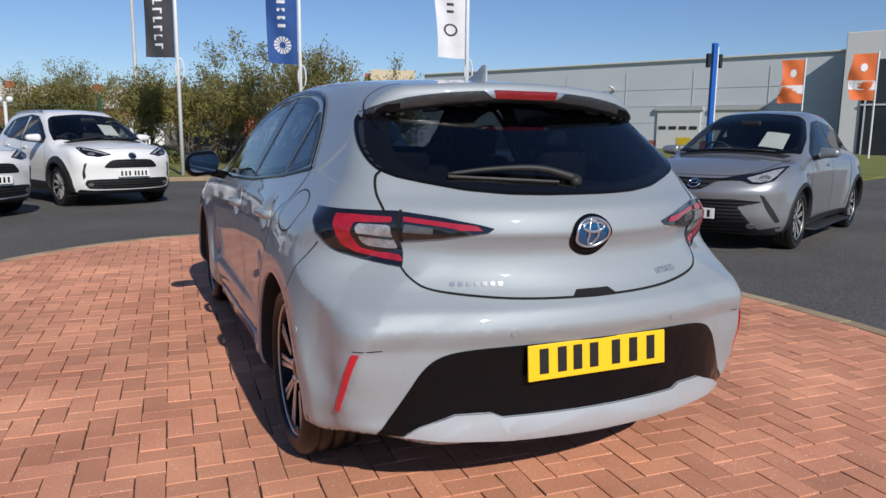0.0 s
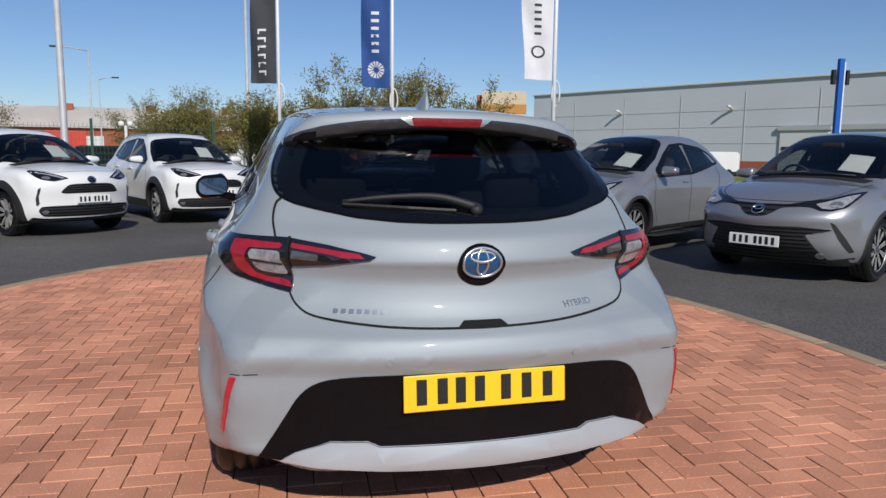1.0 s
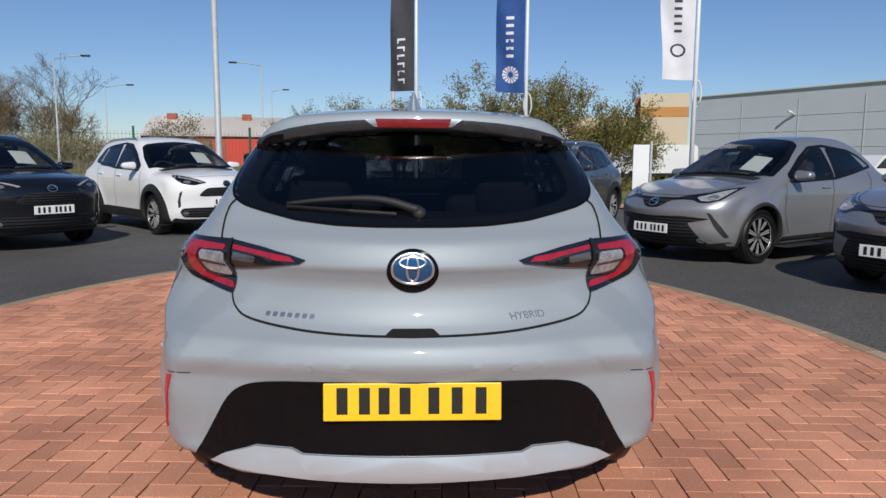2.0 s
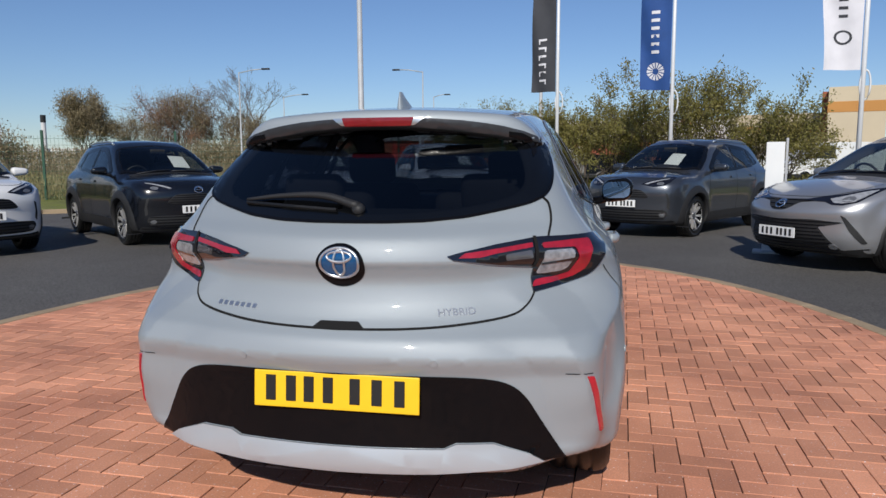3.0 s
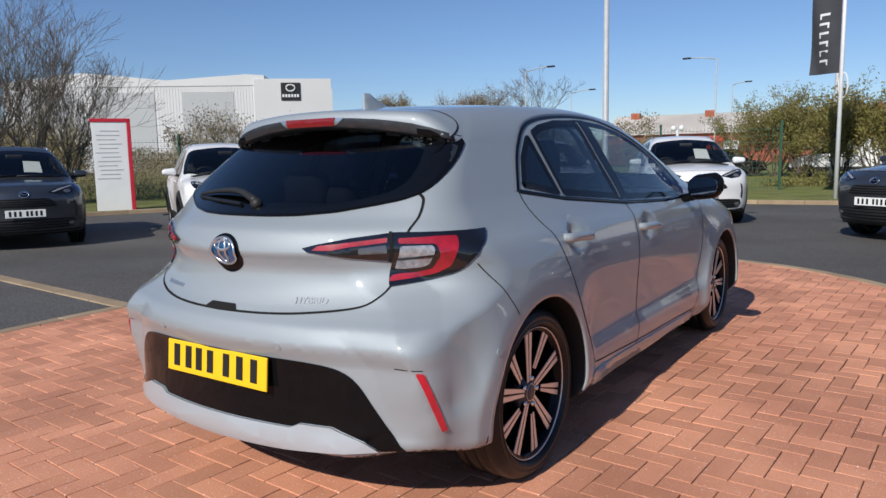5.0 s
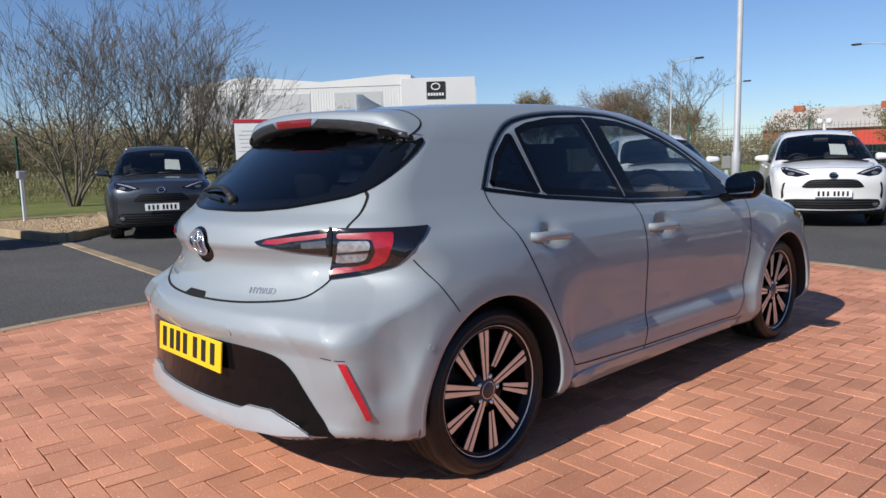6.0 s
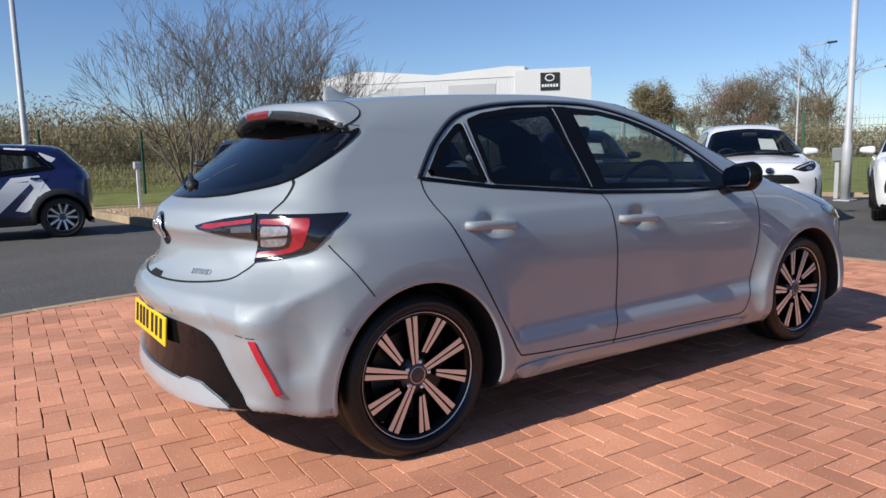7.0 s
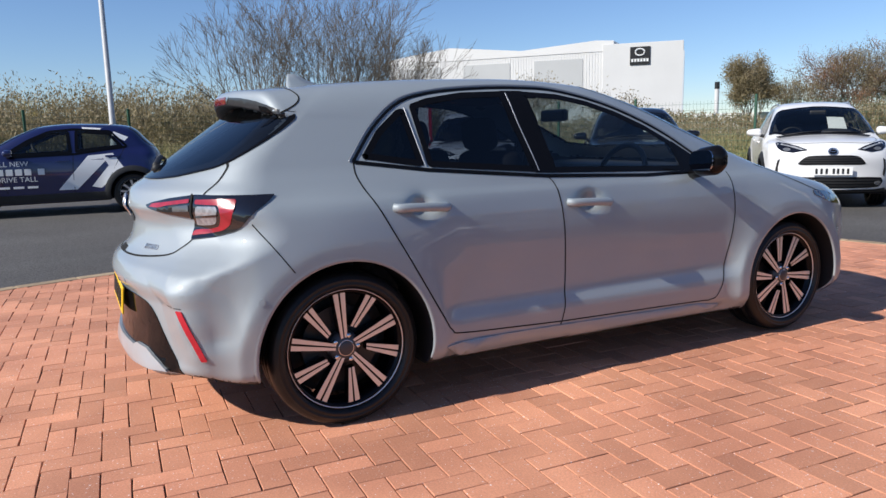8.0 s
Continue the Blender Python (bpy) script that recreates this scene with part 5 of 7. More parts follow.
LOW = -0.05
CAR_GLASS = glass("parked_car_glass", (0.50, 0.55, 0.55), 0.05)
LAMP_BAR = material("light_bar", (0.34, 0.35, 0.37), 0.25, 0.2, vary=0.3, scale=40.0, coat=0.6)
LAMP_GREY = material("lamp_grey", (0.16, 0.165, 0.175), 0.12, 0.3, vary=0.3, scale=30.0, coat=1.0)
GLOSS_GLASS = material("dark_car_glass", (0.02, 0.024, 0.027), 0.06, vary=0.5, scale=3.0, spec=0.35)

CROSS = Form(
    rear=[(0.15, -0.55), (0.3, -0.70), (0.6, -0.745), (0.85, -0.73), (1.0, -0.68), (1.12, -0.58), (1.3, -0.43), (1.52, -0.2)],
    rear_bow=[(0.2, 0.2), (0.8, 0.25), (1.4, 0.25)],
    front=[(0.15, 3.22), (0.25, 3.34), (0.40, 3.40), (0.55, 3.41), (0.72, 3.43), (0.84, 3.41), (0.94, 3.34), (1.02, 3.2)],
    front_bow=[(0.2, 0.42), (0.6, 0.40), (0.95, 0.45)],
    top=[(-0.6, 1.50), (-0.2, 1.55), (0.4, 1.585), (1.0, 1.59), (1.4, 1.565), (1.7, 1.47), (2.05, 1.29), (2.32, 1.13), (2.48, 1.06), (2.8, 1.03), (3.1, 0.99), (3.35, 0.93), (3.5, 0.86)],
    crown=[(-0.4, 0.12), (1.2, 0.11), (2.2, 0.14), (2.8, 0.10), (3.4, 0.15)],
    side=[(0.15, 0.76), (0.3, 0.82), (0.5, 0.835), (0.7, 0.85), (0.86, 0.842), (0.98, 0.815), (1.06, 0.785), (1.25, 0.70), (1.45, 0.60), (1.62, 0.50)],
    plan_low=[(-0.8, 0.05), (-0.3, 0.0), (0.3, 0.0), (1.2, 0.012), (2.2, 0.0), (2.7, 0.01), (3.1, 0.035), (3.4, 0.07)],
    plan_high=[(-0.7, 0.10), (-0.2, 0.05), (0.5, 0.01), (1.4, 0.0), (2.0, 0.02), (2.4, 0.05), (3.2, 0.1)],
    bottom=[(-0.75, 0.30), (0.0, 0.22), (2.5, 0.20), (3.1, 0.21), (3.4, 0.24)],
    wheels=(0.0, 2.56), radius=0.335, flare=0.035, soft=(0.14, 0.10), belt=(0.95, 1.12))
CROSS_LOOK = dict(
    bonnet_line=[(0.66, 2.46), (0.64, 2.8), (0.58, 3.08), (0.40, 3.22), (0.0, 3.27)], height=1.60, paint=WHITE_PAINT, bonnet=(2.5, 0.9, 0.66),
    doors=([(1.0, 0.36), (2.0, 0.36), (2.1, 0.6), (2.08, 1.02), (1.75, 1.22), (1.35, 1.44), (0.95, 1.48), (1.0, 1.0)], [(0.30, 0.75), (0.5, 0.36), (1.0, 0.36), (1.0, 1.0), (0.95, 1.48), (0.3, 1.42), (0.1, 1.12)]),
    screen=[(0, 2.45), (0.5, 2.41), (0.74, 2.27), (0.68, 1.95), (0.585, 1.68), (0, 1.64)],
    back=[(0, 1.45), (0.48, 1.42), (0.56, 1.12), (0, 1.08)],
    sheets=[(-0.36, -0.10, 2.26)],
    windows=[[(0.98, 1.06), (1.02, 1.44), (1.3, 1.425), (1.6, 1.29), (1.93, 1.09), (1.9, 1.045)], [(0.16, 1.10), (0.34, 1.40), (0.9, 1.455), (0.93, 1.07)], [(-0.12, 1.16), (0.08, 1.12), (0.24, 1.38), (0.14, 1.36)]],
    dlo=[(-0.14, 1.16), (0.1, 1.37), (0.36, 1.425), (0.95, 1.475), (1.32, 1.445), (1.62, 1.31), (1.97, 1.08), (1.9, 1.03), (0.95, 1.055)],
    gaps=[[(0.98, 1.04), (1.0, 0.7), (1.0, 0.36)], [(0.12, 1.08), (0.28, 0.78), (0.5, 0.40)], [(2.06, 1.0), (2.1, 0.7), (2.0, 0.40)]],
    clad=TRIM_BLACK, clad_wide=0.11, sill=[(0.38, 0.24), (2.18, 0.23), (2.15, 0.38), (0.42, 0.39)],
    handles=[(1.15, 0.93), (0.35, 0.95)],
    lamp=[(0.31, 0.848), (0.43, 0.900), (0.55, 0.935), (0.66, 0.960), (0.715, 0.95), (0.70, 0.88), (0.64, 0.83), (0.50, 0.808)],
    drl=[(0.36, 0.852), (0.46, 0.890), (0.58, 0.918), (0.66, 0.932), (0.655, 0.922), (0.56, 0.900), (0.46, 0.868), (0.40, 0.846)],
    eye=(0.58, 0.855, 0.05, 0.022),
    corner=[[(0.66, 0.725), (0.695, 0.70), (0.715, 0.56), (0.705, 0.455), (0.675, 0.49), (0.685, 0.60)]],
    fog=(0.61, 0.375, 0.04, 0.030),
    mirror=(0.94, 1.92, 1.10), mirror_mat=WHITE_PAINT, rails=(0.0, 1.35),
    grilles=[([(0, 0.775), (0.25, 0.77), (0.33, 0.757), (0.39, 0.71), (0.44, 0.648), (0.38, 0.634), (0, 0.638)], "black upper grille"), ([(0, 0.465), (0.5, 0.46), (0.66, 0.45), (0.69, 0.39), (0.64, 0.318), (0.5, 0.305), (0, 0.30)], "black lower grille"), ([(0, 0.272), (0.60, 0.280), (0.74, 0.30), (0.76, 0.24), (0.7, 0.222), (0, 0.212)], "black skirt under the bumper")],
    badge=0.825, plate=0.548, rim=ALLOY, rim_core=GLOSS_BLACK, spokes=5, track=0.845)

COUPE = Form(
    rear=[(0.15, -0.5), (0.3, -0.70), (0.6, -0.79), (0.85, -0.76), (1.0, -0.68), (1.2, -0.42), (1.4, -0.1), (1.52, 0.15)],
    rear_bow=[(0.2, 0.25), (0.8, 0.4), (1.4, 0.3)],
    front=[(0.15, 3.30), (0.25, 3.46), (0.40, 3.56), (0.55, 3.58), (0.66, 3.60), (0.76, 3.56), (0.88, 3.42), (1.0, 3.2)],
    front_bow=[(0.2, 0.42), (0.6, 0.50), (0.95, 0.55)],
    top=[(-0.6, 1.43), (-0.2, 1.50), (0.4, 1.56), (0.95, 1.578), (1.35, 1.55), (1.7, 1.45), (2.05, 1.27), (2.35, 1.10), (2.52, 1.03), (2.85, 0.985), (3.15, 0.92), (3.4, 0.83), (3.6, 0.72)],
    crown=[(-0.4, 0.14), (1.2, 0.12), (2.2, 0.15), (2.8, 0.08), (3.4, 0.14)],
    side=[(0.15, 0.76), (0.3, 0.82), (0.45, 0.832), (0.65, 0.845), (0.82, 0.842), (0.95, 0.81), (1.05, 0.77), (1.25, 0.67), (1.42, 0.57), (1.58, 0.47)],
    plan_low=[(-0.8, 0.04), (-0.3, -0.01), (0.2, -0.01), (1.2, 0.03), (2.2, 0.005), (2.7, 0.0), (3.1, 0.03), (3.5, 0.10)],
    plan_high=[(-0.7, 0.16), (-0.2, 0.09), (0.5, 0.03), (1.4, 0.0), (2.0, 0.02), (2.4, 0.04), (3.2, 0.1)],
    bottom=[(-0.75, 0.30), (0.0, 0.21), (2.5, 0.19), (3.1, 0.18), (3.5, 0.21)],
    wheels=(0.0, 2.64), radius=0.335, flare=0.055, soft=(0.14, 0.10), belt=(0.92, 1.12))
COUPE_LOOK = dict(
    bonnet_line=[(0.68, 2.48), (0.66, 2.85), (0.58, 3.15), (0.36, 3.36), (0.0, 3.42)], height=1.60, paint=STEEL_PAINT, bonnet=(2.54, 0.85, 0.68),
    doors=([(1.05, 0.32), (2.0, 0.32), (2.14, 0.6), (2.12, 0.98), (1.78, 1.2), (1.35, 1.42), (0.98, 1.44), (1.03, 0.95)], [(0.28, 0.75), (0.48, 0.32), (1.05, 0.32), (1.03, 0.95), (0.98, 1.44), (0.3, 1.38), (0.0, 1.14)]),
    screen=[(0, 2.44), (0.5, 2.40), (0.72, 2.28), (0.665, 1.90), (0.54, 1.52), (0, 1.48)],
    back=[(0, 1.42), (0.44, 1.38), (0.52, 1.10), (0, 1.06)],
    sheets=[(-0.52, -0.24, 2.26)],
    windows=[[(1.0, 1.02), (1.04, 1.40), (1.3, 1.385), (1.62, 1.25), (1.96, 1.05), (1.92, 0.995)], [(0.1, 1.14), (0.34, 1.34), (0.92, 1.40), (0.95, 1.03)]],
    dlo=[(-0.1, 1.16), (0.12, 1.30), (0.36, 1.375), (0.97, 1.435), (1.34, 1.405), (1.64, 1.27), (2.0, 1.05), (1.92, 0.98), (0.97, 1.01)],
    gaps=[[(1.02, 1.0), (1.06, 0.65), (1.05, 0.32)], [(0.02, 1.1), (0.28, 0.78), (0.48, 0.36)], [(2.1, 0.95), (2.14, 0.6), (2.0, 0.34)]],
    clad=TRIM_BLACK, clad_wide=0.04, sill=[(0.38, 0.20), (2.24, 0.19), (2.2, 0.30), (0.42, 0.31)],
    handles=[(1.2, 0.90)],
    lamp=[(0.21, 0.778), (0.34, 0.812), (0.56, 0.855), (0.68, 0.905), (0.775, 0.93), (0.765, 0.86), (0.73, 0.775), (0.64, 0.742), (0.55, 0.742), (0.47, 0.772), (0.36, 0.775)],
    drl=[(0.49, 0.800), (0.58, 0.832), (0.69, 0.880), (0.75, 0.90), (0.735, 0.83), (0.70, 0.778), (0.62, 0.758), (0.55, 0.764)],
    eye=(0.645, 0.800, 0.05, 0.03),
    corner=[[(0.645, 0.64), (0.68, 0.62), (0.755, 0.47), (0.80, 0.345), (0.77, 0.335), (0.70, 0.48)], [(0.60, 0.255), (0.80, 0.29), (0.80, 0.21), (0.6, 0.195)]],
    fog=(0.565, 0.30, 0.04, 0.028),
    mirror=(0.95, 1.96, 1.06), mirror_mat=STEEL_PAINT, rails=None,
    # The lower grille's black top corners also paint in the crease's dark shadow line.
    grilles=[([(0, 0.790), (0.2, 0.795), (0.36, 0.800), (0.36, 0.775), (0.22, 0.762), (0.14, 0.70), (0.08, 0.674), (0, 0.668)], "black upper grille"), ([(0, 0.572), (0.40, 0.585), (0.67, 0.562), (0.60, 0.538), (0.45, 0.508), (0.55, 0.36), (0.64, 0.235), (0.56, 0.212), (0, 0.205)], "black lower grille")],
    badge=0.735, plate=0.425, rim=ALLOY, rim_core=GLOSS_BLACK, spokes=10, track=0.86)

SMALL = Form(
    rear=[(0.15, -0.35), (0.3, -0.48), (0.6, -0.53), (0.9, -0.52), (1.05, -0.45), (1.2, -0.30), (1.4, -0.12), (1.5, 0.0)],
    rear_bow=[(0.2, 0.2), (0.8, 0.25), (1.4, 0.25)],
    front=[(0.15, 2.98), (0.3, 3.12), (0.6, 3.17), (0.8, 3.13), (0.95, 2.98), (1.1, 2.8)],
    front_bow=[(0.2, 0.4), (0.9, 0.45)],
    top=[(-0.5, 1.42), (-0.1, 1.46), (0.4, 1.50), (0.9, 1.51), (1.3, 1.48), (1.65, 1.36), (2.0, 1.18), (2.2, 1.07), (2.6, 1.0), (2.9, 0.94), (3.15, 0.85)],
    crown=[(-0.4, 0.12), (1.2, 0.12), (2.2, 0.14), (3.1, 0.14)],
    side=[(0.15, 0.75), (0.3, 0.80), (0.5, 0.82), (0.7, 0.83), (0.86, 0.82), (0.98, 0.79), (1.06, 0.76), (1.25, 0.68), (1.42, 0.58), (1.55, 0.48)],
    plan_low=[(-0.6, 0.04), (-0.2, 0.0), (0.3, 0.0), (1.2, 0.012), (2.2, 0.0), (2.7, 0.03), (3.1, 0.08)],
    plan_high=[(-0.5, 0.10), (0.0, 0.05), (0.5, 0.01), (1.4, 0.0), (2.0, 0.03), (2.4, 0.06), (3.0, 0.1)],
    bottom=[(-0.55, 0.30), (0.0, 0.22), (2.4, 0.20), (3.1, 0.22)],
    wheels=(0.0, 2.43), radius=0.33, flare=0.04, soft=(0.14, 0.10), belt=(0.95, 1.12))
SMALL_LOOK = dict(CROSS_LOOK, bonnet_line=[(0.62, 2.2), (0.60, 2.5), (0.5, 2.75), (0.0, 2.85)], height=1.52, paint=BLUE_PAINT, bonnet=(2.25, 0.85, 0.64), clad_wide=0.09,
    doors=([(0.9, 0.36), (1.85, 0.36), (1.98, 0.6), (1.95, 1.0), (1.65, 1.2), (1.25, 1.38), (0.86, 1.42), (0.9, 1.0)], [(0.28, 0.7), (0.45, 0.36), (0.9, 0.36), (0.9, 1.0), (0.86, 1.42), (0.3, 1.38), (0.1, 1.1)]),
    screen=[(0, 2.1), (0.5, 2.04), (0.62, 1.92), (0.56, 1.65), (0.48, 1.42), (0, 1.38)], sheets=[],
    windows=[[(0.9, 1.02), (0.93, 1.37), (1.2, 1.35), (1.5, 1.22), (1.82, 1.03), (1.8, 0.99)], [(0.12, 1.10), (0.32, 1.34), (0.82, 1.385), (0.84, 1.03)]],
    dlo=[(0.05, 1.10), (0.3, 1.365), (0.86, 1.405), (1.22, 1.37), (1.53, 1.23), (1.86, 1.02), (1.8, 0.97), (0.86, 1.0)],
    gaps=[[(0.88, 1.0), (0.9, 0.7), (0.9, 0.36)], [(0.1, 1.08), (0.26, 0.78), (0.45, 0.40)], [(1.94, 0.98), (1.98, 0.7), (1.86, 0.40)]],
    sill=[(0.38, 0.24), (2.05, 0.23), (2.02, 0.36), (0.42, 0.37)], handles=[(1.05, 0.90), (0.3, 0.95)],
    lamp=[(0.43, 0.74), (0.52, 0.80), (0.64, 0.84), (0.74, 0.85), (0.74, 0.78), (0.60, 0.72)], drl=[(0.45, 0.75), (0.55, 0.80), (0.66, 0.83), (0.66, 0.82), (0.56, 0.785), (0.46, 0.74)], eye=(0.62, 0.77, 0.04, 0.02),
    grilles=[([(0, 0.5), (0.4, 0.49), (0.5, 0.40), (0.4, 0.28), (0, 0.27)], "black grille")], badge=0.74, plate=0.55,
    mirror=(0.92, 1.80, 1.04), mirror_mat=BLUE_PAINT, rails=None, track=0.835)

WHITE_CROSS = "white compact crossover parked with a price sheet behind its windscreen"
CROSS_SPOTS = [  # nose x, y, heading, paint, label
    (-1.25, 10.15, 0.43, -0.90, WHITE_PAINT, WHITE_CROSS),
    (-3.0, 8.7, 0.68, -0.73, WHITE_PAINT, WHITE_CROSS),
    (-6.75, 5.0, 0.86, -0.51, WHITE_PAINT, WHITE_CROSS),
    (-4.80, 6.85, 0.79, -0.61, BLACK_PAINT, "black compact crossover parked beside a white one"),
    (1.32, 8.85, -0.555, -0.83, GREY_PAINT, "dark grey crossover parked in front of bushes"),
    (-9.0, 2.85, 0.93, -0.37, GREY_PAINT, "dark grey crossover parked beside a gravel bed"),
]
first = None
for x, y, hx, hy, paint, label in CROSS_SPOTS:
    m = nose_at(CROSS, x, y, hx, hy, 3.43)
    if first is None:
        first = parked_car("crossover_car", label, CROSS, CROSS_LOOK, m)
    else:
        ob = copy_thing(first, m)
        ob["label"] = label
        if paint is not WHITE_PAINT:
            repaint(ob, WHITE_PAINT, paint)
steel = parked_car("coupe_crossover", "silver-grey coupe crossover parked on the tarmac", COUPE, COUPE_LOOK, nose_at(COUPE, 4.24, 3.41, -0.9, -0.43, 3.60))
copy_thing(steel, nose_at(COUPE, 2.88, 5.84, -0.87, -0.5, 3.60))
small = parked_car("small_car", "dark blue small car with white graphics along its side", SMALL, SMALL_LOOK, pose(-10.62, 0.1, LOW, 0, 0, 176))
LEFT_SIDE = View((-1.7, 0, 0), (0, 1, 0), (0, 0, 1), (1, 0, 0))
for o in ([(0.86, 0.42), (1.14, 0.42), (0.66, 0.97), (0.28, 1.00)], [(0.28, 1.00), (0.46, 0.985), (0.36, 0.80), (0.12, 0.74)], [(0.12, 0.74), (0.36, 0.80), (0.64, 0.46), (0.50, 0.43)], [(0.02, 1.26), (0.24, 1.36), (0.28, 1.30), (0.08, 1.20)], [(0.42, 1.42), (0.72, 1.44), (0.72, 1.41), (0.46, 1.39)]):
    patch("graphic", SMALL, o, LEFT_SIDE, WHITE_PAINT, small, 0.002, 0.002, 0.1, "white vinyl graphic")

# the small car's side wears two lines of words and bars for its maker's lines
for text, y, z, size in (("ALL NEW", 2.02, 0.83, 0.115), ("DRIVE TALL", 2.02, 0.58, 0.115)):
    words(text, size, WHITE_PAINT, pose(-0.862, y, z, 90, 0, -90) , small)
for k, (y, w) in enumerate(((2.0, 0.12), (1.87, 0.12), (1.74, 0.12), (1.61, 0.12), (1.42, 0.12))):
    part("lettering_bar", boxes(((-0.862, y - w / 2, 0.735), (0.004, w * 0.8, 0.10)), bevel=0.001, segments=1), WHITE_PAINT, small)
for k in range(3):
    part("lettering_bar", boxes(((-0.858, 1.90 - k * 0.2, 0.49), (0.004, 0.15, 0.035)), bevel=0.001, segments=1), WHITE_PAINT, small)

# ------------------------------------------------------------ ground
ASPHALT = material("asphalt", (0.092, 0.085, 0.079), 0.8, vary=0.3, scale=0.5, grain=0.65, grain_scale=55.0, bump_size=0.008, bump_scale=90.0, second=(0.108, 0.103, 0.097), world=True, specks=0.16)
GRASS_SOIL = material("turf", (0.19, 0.22, 0.038), 0.9, vary=0.35, scale=1.5, grain=0.5, grain_scale=60.0, bump_size=0.03, bump_scale=40.0, second=(0.18, 0.18, 0.06), world=True)
KERB = material("kerb_stone", (0.36, 0.27, 0.17), 0.8, vary=0.25, scale=4.0, grain=0.2, bump_size=0.002, piece=0.15, world=True)
JOINT = material("joint_sand", (0.06, 0.034, 0.022), 0.95, vary=0.3, scale=6.0, grain=0.3, world=True)
BRICK = material("paving_brick", (0.70, 0.315, 0.187), 0.8, vary=0.26, scale=1.3, grain=0.16, grain_scale=140.0, bump_size=0.0012, bump_scale=260.0, second=(0.57, 0.243, 0.145), piece=0.2, world=True, specks=0.5)
BRICK_FAR = material("paving_brick_field", (0.70, 0.315, 0.187), 0.8, vary=0.26, scale=1.3, grain=0.16, grain_scale=140.0, bump_size=0.0012, bump_scale=260.0, second=(0.57, 0.243, 0.145), island=0.2, world=True, specks=0.5)
bm = bmesh.new()
bmesh.ops.create_grid(bm, x_segments=8, y_segments=8, size=2500)
tagged(part("ground", bm, ASPHALT), "dark grey tarmac forecourt", "ground", kind="structure").location.z = LOW

ISLE = (-0.33, 1.0, 3.22, 5.05)  # the paved oval: middle and half axes


def on_isle(a, grow=0.0):
    return ISLE[0] + (ISLE[2] + grow) * math.cos(a), ISLE[1] + (ISLE[3] + grow) * math.sin(a)


bm = bmesh.new()
ring = [bm.verts.new((*on_isle(2 * math.pi * k / 96), 0)) for k in range(96)]
f = bm.faces.new(ring)
low = bmesh.ops.extrude_face_region(bm, geom=[f])
bmesh.ops.translate(bm, vec=(0, 0, -0.05), verts=[v for v in low["geom"] if isinstance(v, bmesh.types.BMVert)])
paving = part("pavement", bm, JOINT)
paving.location.z = -0.009
tagged(paving, "oval of red block paving laid in herringbone", "paving", kind="structure")

# turf, gravel bed and kerbs at the forecourt's edge
def slab(name, outline, z0, z1, mat, label, category="ground", parent=None):
    b = bmesh.new()
    top = [b.verts.new((x, y, z1)) for x, y in outline]
    bot = [b.verts.new((x, y, z0)) for x, y in outline]
    b.faces.new(top)
    for i in range(len(top)):
        j = (i + 1) % len(top)
        b.faces.new((top[j], top[i], bot[i], bot[j]))
    bmesh.ops.recalc_face_normals(b, faces=b.faces[:])
    ob = part(name, b, mat, parent)
    return tagged(ob, label, category, kind="structure")


def kerb_run(points, wide=0.14, high=0.10, long=0.9, label="row of sand-coloured kerb stones"):
    """A row of kerb stones along points, each a stone of its own."""
    row = thing("kerb", label, "kerb", kind="structure")
    pts = resample([p for p in points], long)
    for a, b in zip(pts, pts[1:]):
        d = Vector(b - a)
        ang = math.degrees(math.atan2(d.y, d.x))
        mid = (a + b) / 2
        part("kerb_stone", boxes(((0, 0, 0), (d.length - 0.008, wide, high + 0.1)), bevel=0.012, segments=2), KERB, row).matrix_basis = pose(mid[0], mid[1], LOW + high / 2 - 0.05, 0, 0, ang)
    return row


verge_edge = [(-16.0, -14), (-15.9, 0), (-15.6, 3.5), (-15.2, 7.0), (-13.5, 11.0), (-9.0, 14.6), (-4.5, 15.9), (0.5, 16.4), (4.5, 15.6), (8.5, 13.2), (13, 9.5)]
back_edge = [(60, 60), (0, 95), (-60, 80), (-90, 30), (-90, -14)]
slab("verge", verge_edge + [(40, 20)] + back_edge, LOW, LOW + 0.07, GRASS_SOIL, "rough green verge behind the parked cars", "grass")
kerb_run(verge_edge, 0.14, 0.10)
GRAVEL = material("gravel", (0.50, 0.37, 0.23), 0.9, vary=0.25, scale=5.0, grain=0.5, grain_scale=40.0, bump_size=0.03, bump_scale=45.0, world=True)
bed = [(-15.8, 0.9), (-10.45, 1.55), (-10.3, 1.8), (-11.6, 3.0), (-15.6, 4.0)]
slab("gravel_bed", bed, LOW, LOW + 0.06, GRAVEL, "bed of sandy gravel inside kerb stones", "gravel")
kerb_run([(-15.8, 0.9), (-10.45, 1.55), (-10.25, 1.75), (-11.6, 3.05), (-15.6, 4.05)], 0.15, 0.14)
kerb_run([(-3.62, 1.18), (-6.5, 1.38), (-10.1, 1.64)], 0.16, 0.012, 0.6, "flush row of sand-coloured kerb stones")
rng = random.Random(5)
gv, gf = [], []
